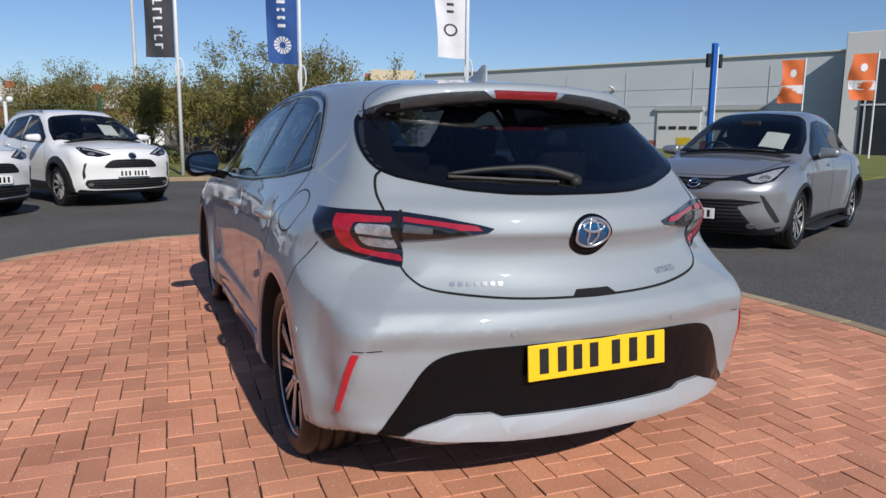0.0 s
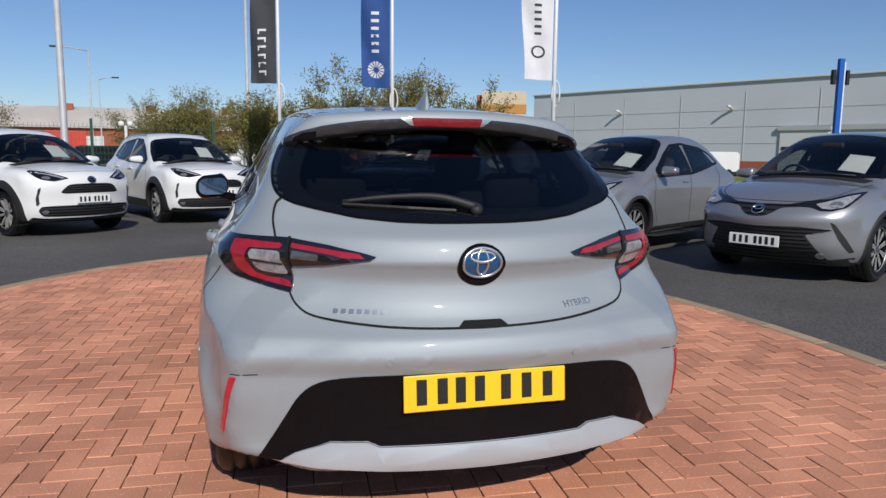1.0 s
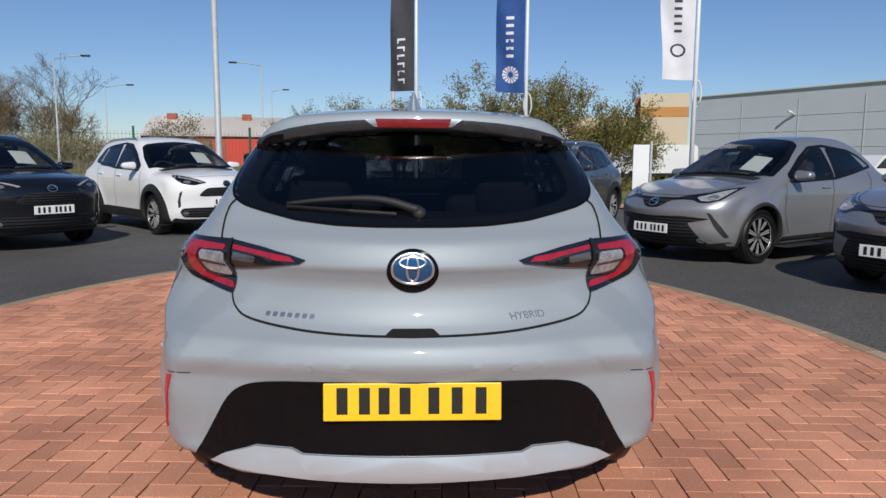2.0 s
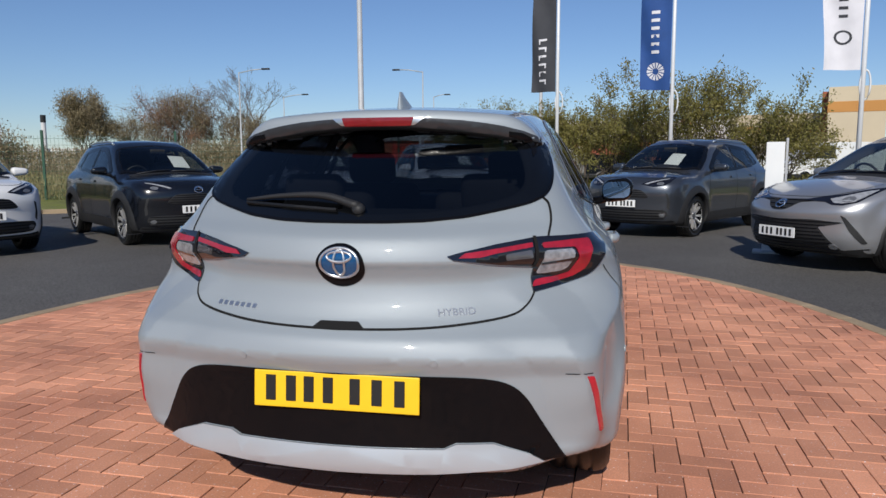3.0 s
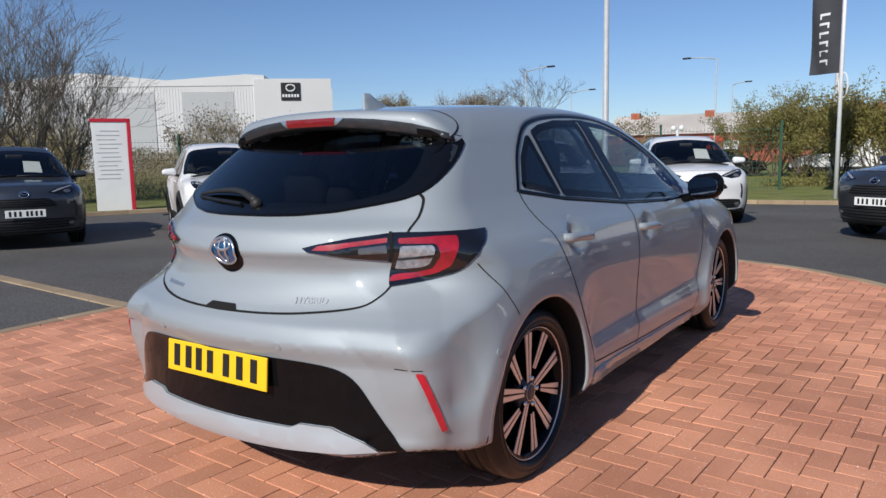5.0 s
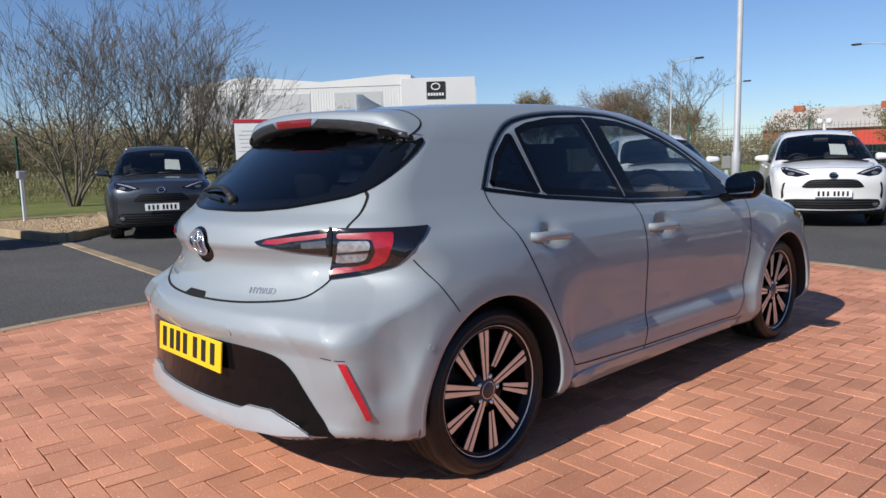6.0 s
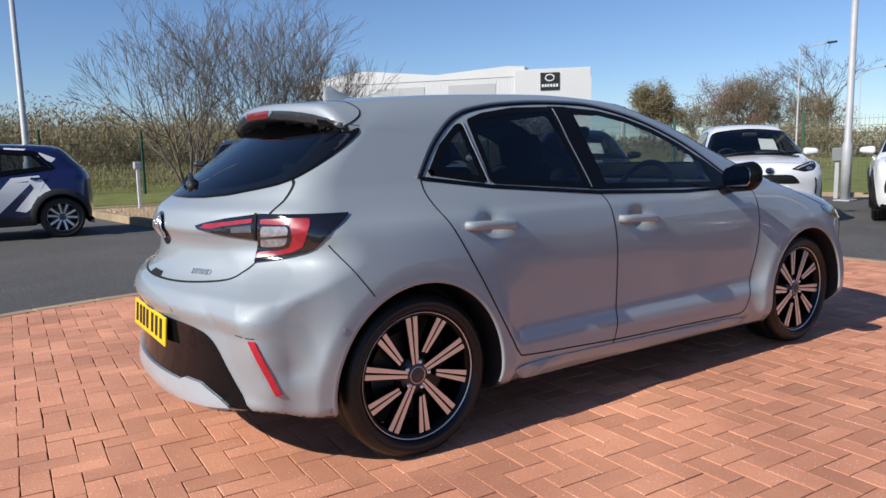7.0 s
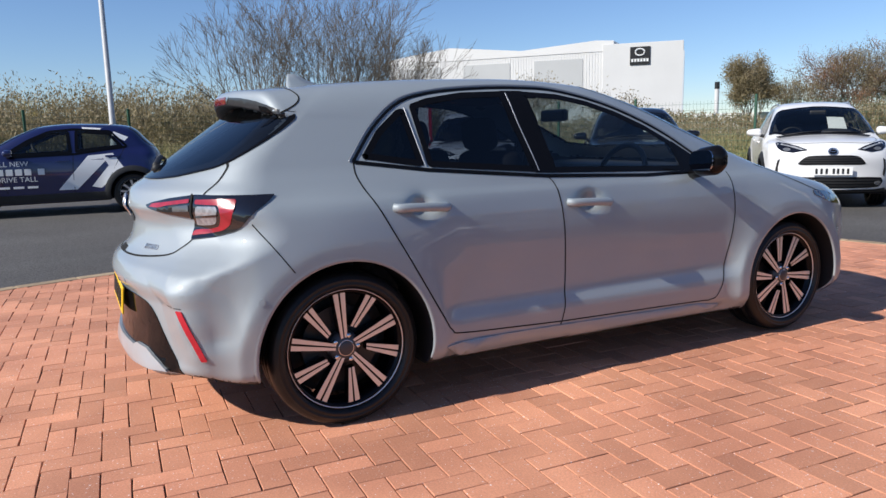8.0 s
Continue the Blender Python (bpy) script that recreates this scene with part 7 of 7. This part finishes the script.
def wood(name, label, a, b, depth, low, high, crowns, leaves, size, mat, seed):
    """A belt of small trees: every crown a loose egg of sprays on a thin stem, its top drawn out in shoots."""
    r = np.random.RandomState(seed)
    A, d = np.array(a, float), np.array(b, float) - np.array(a, float)
    nrm = np.array([-d[1], d[0]]) / np.linalg.norm(d)
    verts = []
    for k in range(crowns):
        p = A + d * (k + r.rand()) / crowns + nrm * depth * r.rand()
        h = low + (high - low) * r.rand() ** 0.8
        wide = h * r.uniform(0.20, 0.34)
        q = r.randn(leaves, 3)
        q *= (r.rand(leaves, 1) ** 0.45) / np.linalg.norm(q, axis=1)[:, None]
        lump = 1 + 0.28 * np.sin(3 * np.arctan2(q[:, 1], q[:, 0]) + 4 * q[:, 2] + k)
        c = np.column_stack([p[0] + q[:, 0] * wide * lump, p[1] + q[:, 1] * wide * lump, LOW + h * (0.52 + 0.46 * q[:, 2] * lump)])
        e = r.randn(leaves, 3) * 0.6 + np.array([0, 0, 0.9])
        e /= np.linalg.norm(e, axis=1)[:, None]
        f = np.cross(e, r.randn(leaves, 3))
        f /= np.linalg.norm(f, axis=1)[:, None]
        s = size * r.uniform(0.5, 1.5, (leaves, 1))
        verts.append(np.stack([c - e * s, c + f * s * 0.3, c + e * s, c - f * s * 0.3], 1).reshape(-1, 3))
    verts = np.concatenate(verts)
    me = bpy.data.meshes.new(name)
    me.from_pydata(verts.tolist(), [], np.arange(len(verts)).reshape(-1, 4).tolist())
    me.materials.append(mat)
    return tagged(piece(name, me), label, "woodland", kind="stuff")


scrub("dry_grass", "tall dry grass behind the fence", (-23.5, -16), (-23.5, 8), 6.0, 0.4, 1.1, 26000, 0.085, GRASS_TALL, 61, 0.3, 1.2, 0.10)
scrub("dry_grass", "tall dry grass behind the fence", (-22.5, 8), (-10.5, 21), 6.0, 0.4, 1.1, 24000, 0.085, GRASS_TALL, 62, 0.3, 1.2, 0.10)
scrub("undergrowth", "brown undergrowth behind the fence", (-34, -22), (-34, 16), 9.0, 1.2, 2.7, 80000, 0.075, LEAF_BROWN, 63, 0.6, 0.8, 0.16)
scrub("undergrowth", "brown undergrowth behind the fence", (-30, 14), (-14, 34), 9.0, 0.6, 1.5, 40000, 0.075, LEAF_BROWN, 64, 0.4, 0.9, 0.16)
scrub("undergrowth", "low green growth under the bushes", (-3, 24.0), (9, 22.0), 4.0, 0.15, 0.5, 9000, 0.06, LEAF_GREEN, 69, 0.5, 0.7, 0.3)
wood("far_woods", "far belt of brown spring woodland", (-62, -40), (-62, 36), 14.0, 3.2, 6.6, 150, 900, 0.13, LEAF_BROWN, 66)
wood("far_woods", "far belt of olive spring woodland", (-57, -40), (-57, 32), 6.0, 2.2, 5.0, 110, 800, 0.12, LEAF_OLIVE, 67)
wood("far_woods", "brown thicket behind the bare trees", (-34, -12), (-30, 15), 8.0, 2.2, 4.4, 60, 1100, 0.085, LEAF_BROWN, 73)
scrub("far_woods", "far hedge of brown scrub", (-66, 36), (-30, 66), 10.0, 1.5, 3.2, 50000, 0.10, LEAF_BROWN, 68, 0.6, 0.5, 0.45)
scrub("far_woods", "far hedge of brown scrub before the red-brick building", (-36, 60), (-19, 65), 6.0, 1.8, 3.4, 16000, 0.13, LEAF_BROWN, 71, 0.6, 0.6, 0.3)
for k, (x, y, h) in enumerate(((-28.0, 21.1, 4.3), (-27.5, 21.8, 4.2), (-23.7, 23.0, 3.1), (-22.9, 23.4, 2.9), (-27.2, 18.9, 3.1))):
    tree("bare_tree", "thin bare tree before the white warehouse", x, y, h, 80 + k, 3, 3, 0.34, LEAF_BROWN, 2, 0.06, 0.25, 0.05, 0.2, bark=TWIG, split=(2, 4), up=0.12)
# ------------------------------------------------------------ far buildings
CLAD_GREY = material("grey_cladding", (0.53, 0.56, 0.595), 0.5, vary=0.06, scale=0.3)
CLAD_WHITE = material("white_cladding", (0.60, 0.60, 0.59), 0.55, vary=0.06, scale=0.2)
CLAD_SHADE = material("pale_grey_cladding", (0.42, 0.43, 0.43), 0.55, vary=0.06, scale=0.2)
RED_BRICK = material("red_brick_wall", (0.34, 0.10, 0.055), 0.9, vary=0.2, scale=0.5, grain=0.2, grain_scale=12.0)
TAN_WALL = material("cream_render", (0.56, 0.47, 0.33), 0.85, vary=0.08, scale=0.3)
TAN_BAND = material("ochre_band", (0.50, 0.24, 0.07), 0.85, vary=0.08, scale=0.3)
ROOF_WHITE = material("pale_roof_sheet", (0.84, 0.80, 0.75), 0.95, vary=0.08, scale=0.3, spec=0.1)
DARK_GLASS = material("dark_glazing", (0.03, 0.035, 0.04), 0.08, vary=0.2, scale=1.0)
HAZARD = material("hazard_yellow", (0.6, 0.42, 0.03), 0.6, vary=0.15, scale=2.0)


def along(p, q, depth, high):
    """The frame of a wall that runs from p to q: x along it, y away from the viewer, z up."""
    P, Q = Vector(p), Vector(q)
    d = Q - P
    return pose(P.x, P.y, LOW, 0, 0, math.degrees(math.atan2(d.y, d.x))), d.length


def ribs(parent, m, x0, x1, z0, z1, gap, mat, name="cladding_rib"):
    b = bmesh.new()
    for x in np.arange(x0, x1, gap):
        boxes(((x, -0.02, (z0 + z1) / 2), (gap * 0.4, 0.05, z1 - z0)), bm=b)
    ob = part(name, b, mat, parent, "upright ribs of the cladding")
    ob["kind"] = "stuff"
    ob.matrix_basis = m
    return ob


# the white warehouse with its sign
m, L = along((-129, 57), (-95, 84.4), 40, 13)
ware = thing("warehouse", "long white warehouse with pale grey panels and a dark sign", "building")
part("wall", boxes(((L / 2, 15, 7.3), (L, 30, 14.6))), CLAD_WHITE, ware).matrix_basis = m
for x0, x1 in ((2, 11), (15.7, 24.9), (29.5, 38.3)):
    part("wall_panel", boxes((((x0 + x1) / 2, -0.06, 6.75), (x1 - x0, 0.12, 13.5))), CLAD_SHADE, ware).matrix_basis = m
ribs(ware, m, 0.4, L - 0.4, 0.0, 14.4, 0.5, CLAD_WHITE)
b = bmesh.new()
pr = [(0, 15.4), (L * 0.30, 16.9), (L * 0.62, 15.5), (L * 0.93, 16.4), (L, 16.2)]
rims = [[b.verts.new((x, y, z)) for x, z in pr] + [b.verts.new((L, y, 14.5)), b.verts.new((0, y, 14.5))] for y in (-0.12, 30)]
b.faces.new(rims[0])
b.faces.new(rims[1][::-1])
for i in range(len(pr) + 2):
    j = (i + 1) % (len(pr) + 2)
    b.faces.new((rims[0][j], rims[0][i], rims[1][i], rims[1][j]))
bmesh.ops.recalc_face_normals(b, faces=b.faces[:])
part("roof", b, CLAD_WHITE, ware, "low roof of two pitches with a valley between").matrix_basis = m
m2, L2 = along((-96.2, 83.0), (-86.6, 92.2), 12, 15)
part("tower", boxes(((L2 / 2, 6, 7.8), (L2, 12, 15.6)), bevel=0.05), CLAD_WHITE, ware, "plain white end block").matrix_basis = m2
sign = part("sign", boxes(((L2 * 0.47, -0.1, 13.4), (3.3, 0.2, 3.0)), bevel=0.03), PLATE_INK, ware, "square dark sign with white shapes")
sign.matrix_basis = m2
part("sign_ring", tube([(L2 * 0.47 + 0.75 * math.cos(a), -0.25, 14.0 + 0.55 * math.sin(a)) for a in np.linspace(0, 6.283, 25)[:-1]], 0.12, 6, closed=True), WHITE_SHEET, sign)
for k in range(6):
    part("sign_bar", boxes(((L2 * 0.47 - 1.25 + k * 0.5, -0.25, 12.65), (0.34, 0.06, 0.5)), bevel=0.01, segments=1), WHITE_SHEET, sign)
part("side_wall", boxes(((L2 + 0.06, 7, 7.0), (0.2, 14, 13.8))), CLAD_GREY, ware).matrix_basis = m2
chim = thing("chimney_stack", "slim pale chimney with a dark top", "chimney", m=pose(-72, 84, LOW))
part("stack", tube([(0, 0, 0), (0, 0, 6.6)], 0.32, 12), CLAD_WHITE, chim)
part("cap", tube([(0, 0, 6.6), (0, 0, 7.6)], 0.36, 12), PLATE_INK, chim)
shed = thing("container_row", "row of pale storage containers", "container")
for k in range(4):
    part("container", boxes(((-63 + k * 2.9, 72 + k * 1.2, 1.5), (2.7, 2.6, 2.5), pose(0, 0, 0, 0, 0, 24)), bevel=0.03), CLAD_WHITE, shed)

# the grey shed on the right, with roller doors
m, L = along((30.8, 76), (60, 18.4), 30, 7)
grey = thing("grey_showroom", "long grey metal-clad commercial building with roller doors", "building")
part("wall", boxes(((L / 2, 14, 4.35), (L, 28, 7.1))), CLAD_GREY, grey).matrix_basis = m
part("base", boxes(((L / 2, 14, 0.4), (L + 0.1, 28.1, 0.8))), RED_BRICK, grey, "red brick base").matrix_basis = m
part("parapet", boxes(((L / 2, 14, 7.95), (L + 0.3, 28.4, 0.14)), bevel=0.02), CLAD_WHITE, grey).matrix_basis = m
for z in (2.4, 3.9, 5.4):
    part("wall_seam", boxes(((L / 2, -0.012, z), (L, 0.03, 0.03))), CLAD_SHADE, grey).matrix_basis = m
for x in np.arange(6.0, L, 6.4):
    part("wall_seam", boxes(((x, -0.02, 3.9), (0.05, 0.04, 6.2))), CLAD_SHADE, grey).matrix_basis = m
for x0 in (28.5, 33.6):
    door = part("roller_door", boxes(((x0 + 2.0, -0.08, 1.75), (4.0, 0.16, 3.5)), bevel=0.02), CLAD_WHITE, grey, "white roller door with small windows")
    door.matrix_basis = m
    for k in range(4):
        part("door_pane", boxes(((x0 + 0.55 + k * 0.95, -0.18, 1.95), (0.7, 0.04, 0.3)), bevel=0.01, segments=1), DARK_GLASS, door)
    part("door_hood", boxes(((x0 + 2.0, -0.15, 3.65), (4.4, 0.3, 0.35)), bevel=0.02), CLAD_SHADE, door)
    part("hazard_panel", boxes(((x0 + 2.6, -0.18, 0.75), (1.3, 0.04, 0.7)), bevel=0.01, segments=1), HAZARD, door, "yellow hazard panel")
for x0 in (12.0, 24.0, 44.0):
    part("wall_lamp", tube([(x0, 0, 5.4), (x0, -0.5, 5.7), (x0, -0.9, 5.75)], 0.12, 8), CLAD_WHITE, grey, "", True).matrix_basis = m
part("portal", boxes(((51.5, -1.5, 4.4), (14.6, 5.0, 8.8)), bevel=0.05), CLAD_WHITE, grey, "pale entrance portal").matrix_basis = m
part("portal_glass", boxes(((51.9, -4.05, 3.4), (12.8, 0.1, 6.8)), bevel=0.02), DARK_GLASS, grey, "dark glazed front").matrix_basis = m
# The return wall stands in shade; the dark glazing colour paints that in.
part("portal_side", boxes(((44.15, -1.9, 3.4), (0.1, 3.6, 6.8)), bevel=0.02), DARK_GLASS, grey, "return wall with its shade put into a dark colour").matrix_basis = m
part("portal_sign", boxes(((44.12, -1.4, 7.8), (0.16, 2.0, 1.0)), bevel=0.02), PLATE_INK, grey, "dark square sign").matrix_basis = m
for k in range(7):
    part("mullion", boxes(((45.8 + k * 2.05, -4.13, 3.4), (0.1, 0.08, 6.8))), CLAD_GREY, grey).matrix_basis = m
part("transom", boxes(((51.9, -4.14, 3.6), (12.8, 0.08, 0.12))), CLAD_GREY, grey).matrix_basis = m
blue = thing("blue_totem", "tall blue steel totem post with lamps", "post", m=pose(30.5, 30.4, LOW))
part("post", boxes(((0, 0, 3.3), (0.32, 0.22, 6.6)), bevel=0.02), BLUE_STEEL, blue)
part("edge", boxes(((0.2, 0, 3.2), (0.08, 0.2, 6.4)), bevel=0.01), WHITE_SHEET, blue)
for s in (-1, 1):
    part("lamp_head", boxes(((s * 0.45, 0, 5.6), (0.2, 0.25, 0.8)), bevel=0.05), PLATE_INK, blue)
for k, (x, y) in enumerate(((36.95, 29.5), (37.2, 25.0))):
    f = thing("flag_pole", "orange banner flag before the grey building", "flag", "banner flags", pose(x, y, LOW))
    part("pole", tube([(0, 0, 0), (0, 0, 6.0)], 0.05, 8), WHITE_POLE, f)
    ban = part("banner", cloth(1.35, 2.6, 1.6, 0.15, k * 2.0), FLAG_ORANGE, f, "orange cloth", True)
    ban.matrix_basis = pose(0, 0, 5.9, 0, 0, 142)
    for shape, mm in ((mark_box(0.5, 0.68, 0.98, 0.20), FLAG_WHITE), (mark_box(0.5, 0.66, 0.62, 0.03), FLAG_ORANGE), (mark_box(0.5, 0.72, 0.5, 0.025), FLAG_ORANGE), (round_mark(0.5, 0.30, 0.14, 0.09), FLAG_WHITE)):
        part("mark_bar", cloth_mark(1.35, 2.6, shape, 1.6, 0.15, k * 2.0, 0.02 if mm is FLAG_WHITE else 0.032), mm, f).matrix_basis = ban.matrix_basis

# cream tower with an ochre band
tower = thing("cream_building", "cream rendered building with an ochre band", "building", m=pose(40, 113, LOW, 0, 0, -18))
part("wall", boxes(((0, 0, 5.6), (7.2, 10, 11.2)), bevel=0.05), TAN_WALL, tower)
part("band", boxes(((0, 0, 8.4), (7.3, 10.1, 1.5)), bevel=0.02), TAN_BAND, tower)
part("side_wall", boxes(((-4.0, 2, 5.4), (0.9, 9, 10.8))), RED_BRICK, tower)
part("low_wing", boxes(((-12, 6, 4.0), (15, 10, 8.0)), bevel=0.05), TAN_WALL, tower)
part("wing_band", boxes(((-12, 6, 5.6), (15.1, 10.1, 1.0)), bevel=0.02), TAN_BAND, tower)
# the low brick building with pale roofs
m, L = along((-36.5, 93.9), (24, 104), 20, 5)
low_b = thing("brick_works", "low red-brick building with pale sheet roofs", "building")
part("wall", boxes(((L / 2, 9, 2.0), (L, 18, 4.0))), RED_BRICK, low_b).matrix_basis = m
for k in range(6):
    x0 = k * L / 6
    b = bmesh.new()
    pts = [(x0, -0.5, 3.9), (x0 + L / 6, -0.5, 3.9), (x0 + L / 6, 8, 6.9), (x0, 8, 6.9), (x0 + L / 6, 18, 3.9), (x0, 18, 3.9)]
    v = [b.verts.new(q) for q in pts]
    b.faces.new(v[:4])
    b.faces.new((v[3], v[2], v[4], v[5]))
    bmesh.ops.solidify(b, geom=b.faces[:], thickness=0.2)
    bmesh.ops.recalc_face_normals(b, faces=b.faces[:])
    part("roof", b, ROOF_WHITE, low_b, "pale sheet roof").matrix_basis = m
    part("window", boxes(((x0 + 5, -0.06, 2.2), (4.5, 0.12, 1.4)), bevel=0.02), CLAD_WHITE if k % 2 else DARK_GLASS, low_b).matrix_basis = m
    part("roof_vent", boxes(((x0 + 3, 7, 6.6), (1.3, 1.1, 1.3)), bevel=0.05), RED_BRICK, low_b).matrix_basis = m
for gx in (0.1, L - 0.1):
    b = plate_of([(-0.3, 3.9), (8, 6.8), (17.8, 3.9)], 0.2)
    part("gable", b, CLAD_WHITE, low_b, "pale gable end").matrix_basis = m @ Matrix.Translation((gx, 0, 0)) @ Matrix.Rotation(radians(90), 4, "Z")
part("door", boxes(((13.2, -0.08, 1.75), (4.6, 0.16, 3.5)), bevel=0.03), material("red_shutter", (0.55, 0.05, 0.03), 0.5, vary=0.1, scale=0.6), low_b, "bright red shutter door").matrix_basis = m
# vans and cars beyond the bushes
def van(x, y, turn, paint, label, long=4.9, high=1.95):
    v = thing("van", label, "van", "vehicles beyond the bushes", pose(x, y, LOW, 0, 0, turn))
    o = rounded([(-long / 2, 0.35), (-long / 2, high - 0.1), (-long / 2 + 0.2, high), (long * 0.16, high), (long * 0.30, high * 0.62), (long / 2 - 0.05, high * 0.52), (long / 2, 0.35)], 0.12)
    part("body", plate_of(o, 1.8), paint, v)
    part("window", plate_of(rounded([(long * 0.03, high * 0.62), (long * 0.03, high * 0.92), (long * 0.15, high * 0.92), (long * 0.27, high * 0.62)], 0.04), 1.82), DARK_GLASS, v)
    part("bumper", boxes(((0, 0, 0.42), (long + 0.08, 1.84, 0.24)), bevel=0.06), TRIM_BLACK, v)
    for wx in (-long * 0.3, long * 0.33):
        for s in (-1, 1):
            part("wheel", lathe([(0.0, -0.1), (0.26, -0.1), (0.32, -0.08), (0.32, 0.08), (0.26, 0.1), (0.0, 0.1)], 24, "Y"), RUBBER, v).matrix_basis = pose(wx, s * 0.84, 0.32)
    return v


van(7.4, 33.0, 8, WHITE_PAINT, "white panel van parked beyond the bushes")
van(11.8, 33.5, 200, WHITE_PAINT, "white panel van parked beyond the bushes")
van(2.6, 34.0, 15, BLACK_PAINT, "dark hatchback parked beyond the bushes", 4.2, 1.45)
van(-1.6, 36.0, 190, WHITE_PAINT, "white van parked beyond the bushes", 4.6, 1.8)
van(15.5, 30.0, 20, GREY_PAINT, "grey saloon parked beyond the bushes", 4.4, 1.45)
van(19.5, 27.0, 200, WHITE_PAINT, "white hatchback parked beyond the bushes", 4.2, 1.45)
van(-7.5, 38.0, 12, BLACK_PAINT, "dark car parked beyond the bushes", 4.3, 1.45)
van(20.5, 9.0, 205, BLUE_PAINT, "dark blue car parked at the forecourt's edge", 4.3, 1.5)

# ------------------------------------------------------------ paving bricks, laid in herringbone
B_L, B_W, TURN = 0.1984, 0.0992, radians(-3.15)
ct, st = math.cos(TURN), math.sin(TURN)


def brick_mesh(l, w, cham=0.0018, deep=0.012):
    v, hl, hw = [], l / 2 - 0.0022, w / 2 - 0.0022
    for z, e in ((-deep, 0.0), (-cham, 0.0), (0.0, cham)):
        v += [(-hl + e, -hw + e, z), (hl - e, -hw + e, z), (hl - e, hw - e, z), (-hl + e, hw - e, z)]
    f = [(8, 9, 10, 11)]
    for b in (0, 4):
        f += [(b + k, b + (k + 1) % 4, b + 4 + (k + 1) % 4, b + 4 + k) for k in range(4)]
    return v, f


bv, bf = brick_mesh(B_L, B_W)
brick_data = mesh_data("brick", bv, bf, BRICK, False)
rng = random.Random(12)
fv, ff = [], []
near = 0
base = np.array(bv)
for i in range(-56, 57):
    for j in range(-66, 67):
        k = (i - j) % 4
        if k == 0:
            u, v, ang = (i + 1) * B_W, (j + 0.5) * B_W, 0.0
        elif k == 2:
            u, v, ang = (i + 0.5) * B_W, j * B_W, math.pi / 2
        else:
            continue
        u, v = u + 0.010, v + 0.024
        x, y = ISLE[0] + u * ct - v * st, ISLE[1] + u * st + v * ct
        e = math.hypot((x - ISLE[0]) / (ISLE[2] + 0.085), (y - ISLE[1]) / (ISLE[3] + 0.085))
        if e > 1:
            continue
        z, tx, ty, tz = rng.gauss(0, 0.0008), rng.gauss(0, 0.3), rng.gauss(0, 0.3), rng.gauss(0, 0.22)
        m = pose(x, y, z, tx, ty, math.degrees(ang + TURN) + tz)
        if 0.95 < x < 2.45 and -0.5 < y < 1.95 and near < 300:
            near += 1
            ob = piece("brick", brick_data, paving)
            ob.matrix_basis = paving.matrix_basis.inverted() @ m
            continue
        r = np.array(m)
        rough_edge = np.array([(rng.gauss(0, 0.0013), rng.gauss(0, 0.0013), 0) for _ in range(4)] * 3)
        q = (base + rough_edge) @ r[:3, :3].T + r[:3, 3]
        # bricks at the rim are cut to the oval
        e = np.hypot((q[:, 0] - ISLE[0]) / (ISLE[2] + 0.02), (q[:, 1] - ISLE[1]) / (ISLE[3] + 0.02))
        if e.min() > 1:
            continue
        cut = np.maximum(e, 1.0)
        q[:, 0], q[:, 1] = ISLE[0] + (q[:, 0] - ISLE[0]) / cut, ISLE[1] + (q[:, 1] - ISLE[1]) / cut
        b = len(fv)
        fv.extend(map(tuple, q))
        ff.extend([tuple(b + t for t in f) for f in bf])
rest = piece("brick_field", mesh_data("brick_field", fv, ff, BRICK_FAR, False), paving, "red paving bricks in herringbone")
rest["kind"] = "stuff"
rest.matrix_basis = Matrix.Translation((0, 0, 0.009))
# the oval's edging of pale setts
n = 64
for k in range(n):
    a0, a1 = 2 * math.pi * k / n, 2 * math.pi * (k + 1) / n
    p0, p1 = Vector(on_isle(a0, 0.03)), Vector(on_isle(a1, 0.03))
    d, mid = p1 - p0, (p0 + p1) / 2
    ob = part("edging_stone", boxes(((0, 0, -0.05), (d.length - 0.004, 0.115, 0.11)), bevel=0.008, segments=2), KERB, paving)
    ob.matrix_basis = Matrix.Translation((0, 0, 0.009)) @ pose(mid.x, mid.y, 0.001, 0, 0, math.degrees(math.atan2(d.y, d.x)))
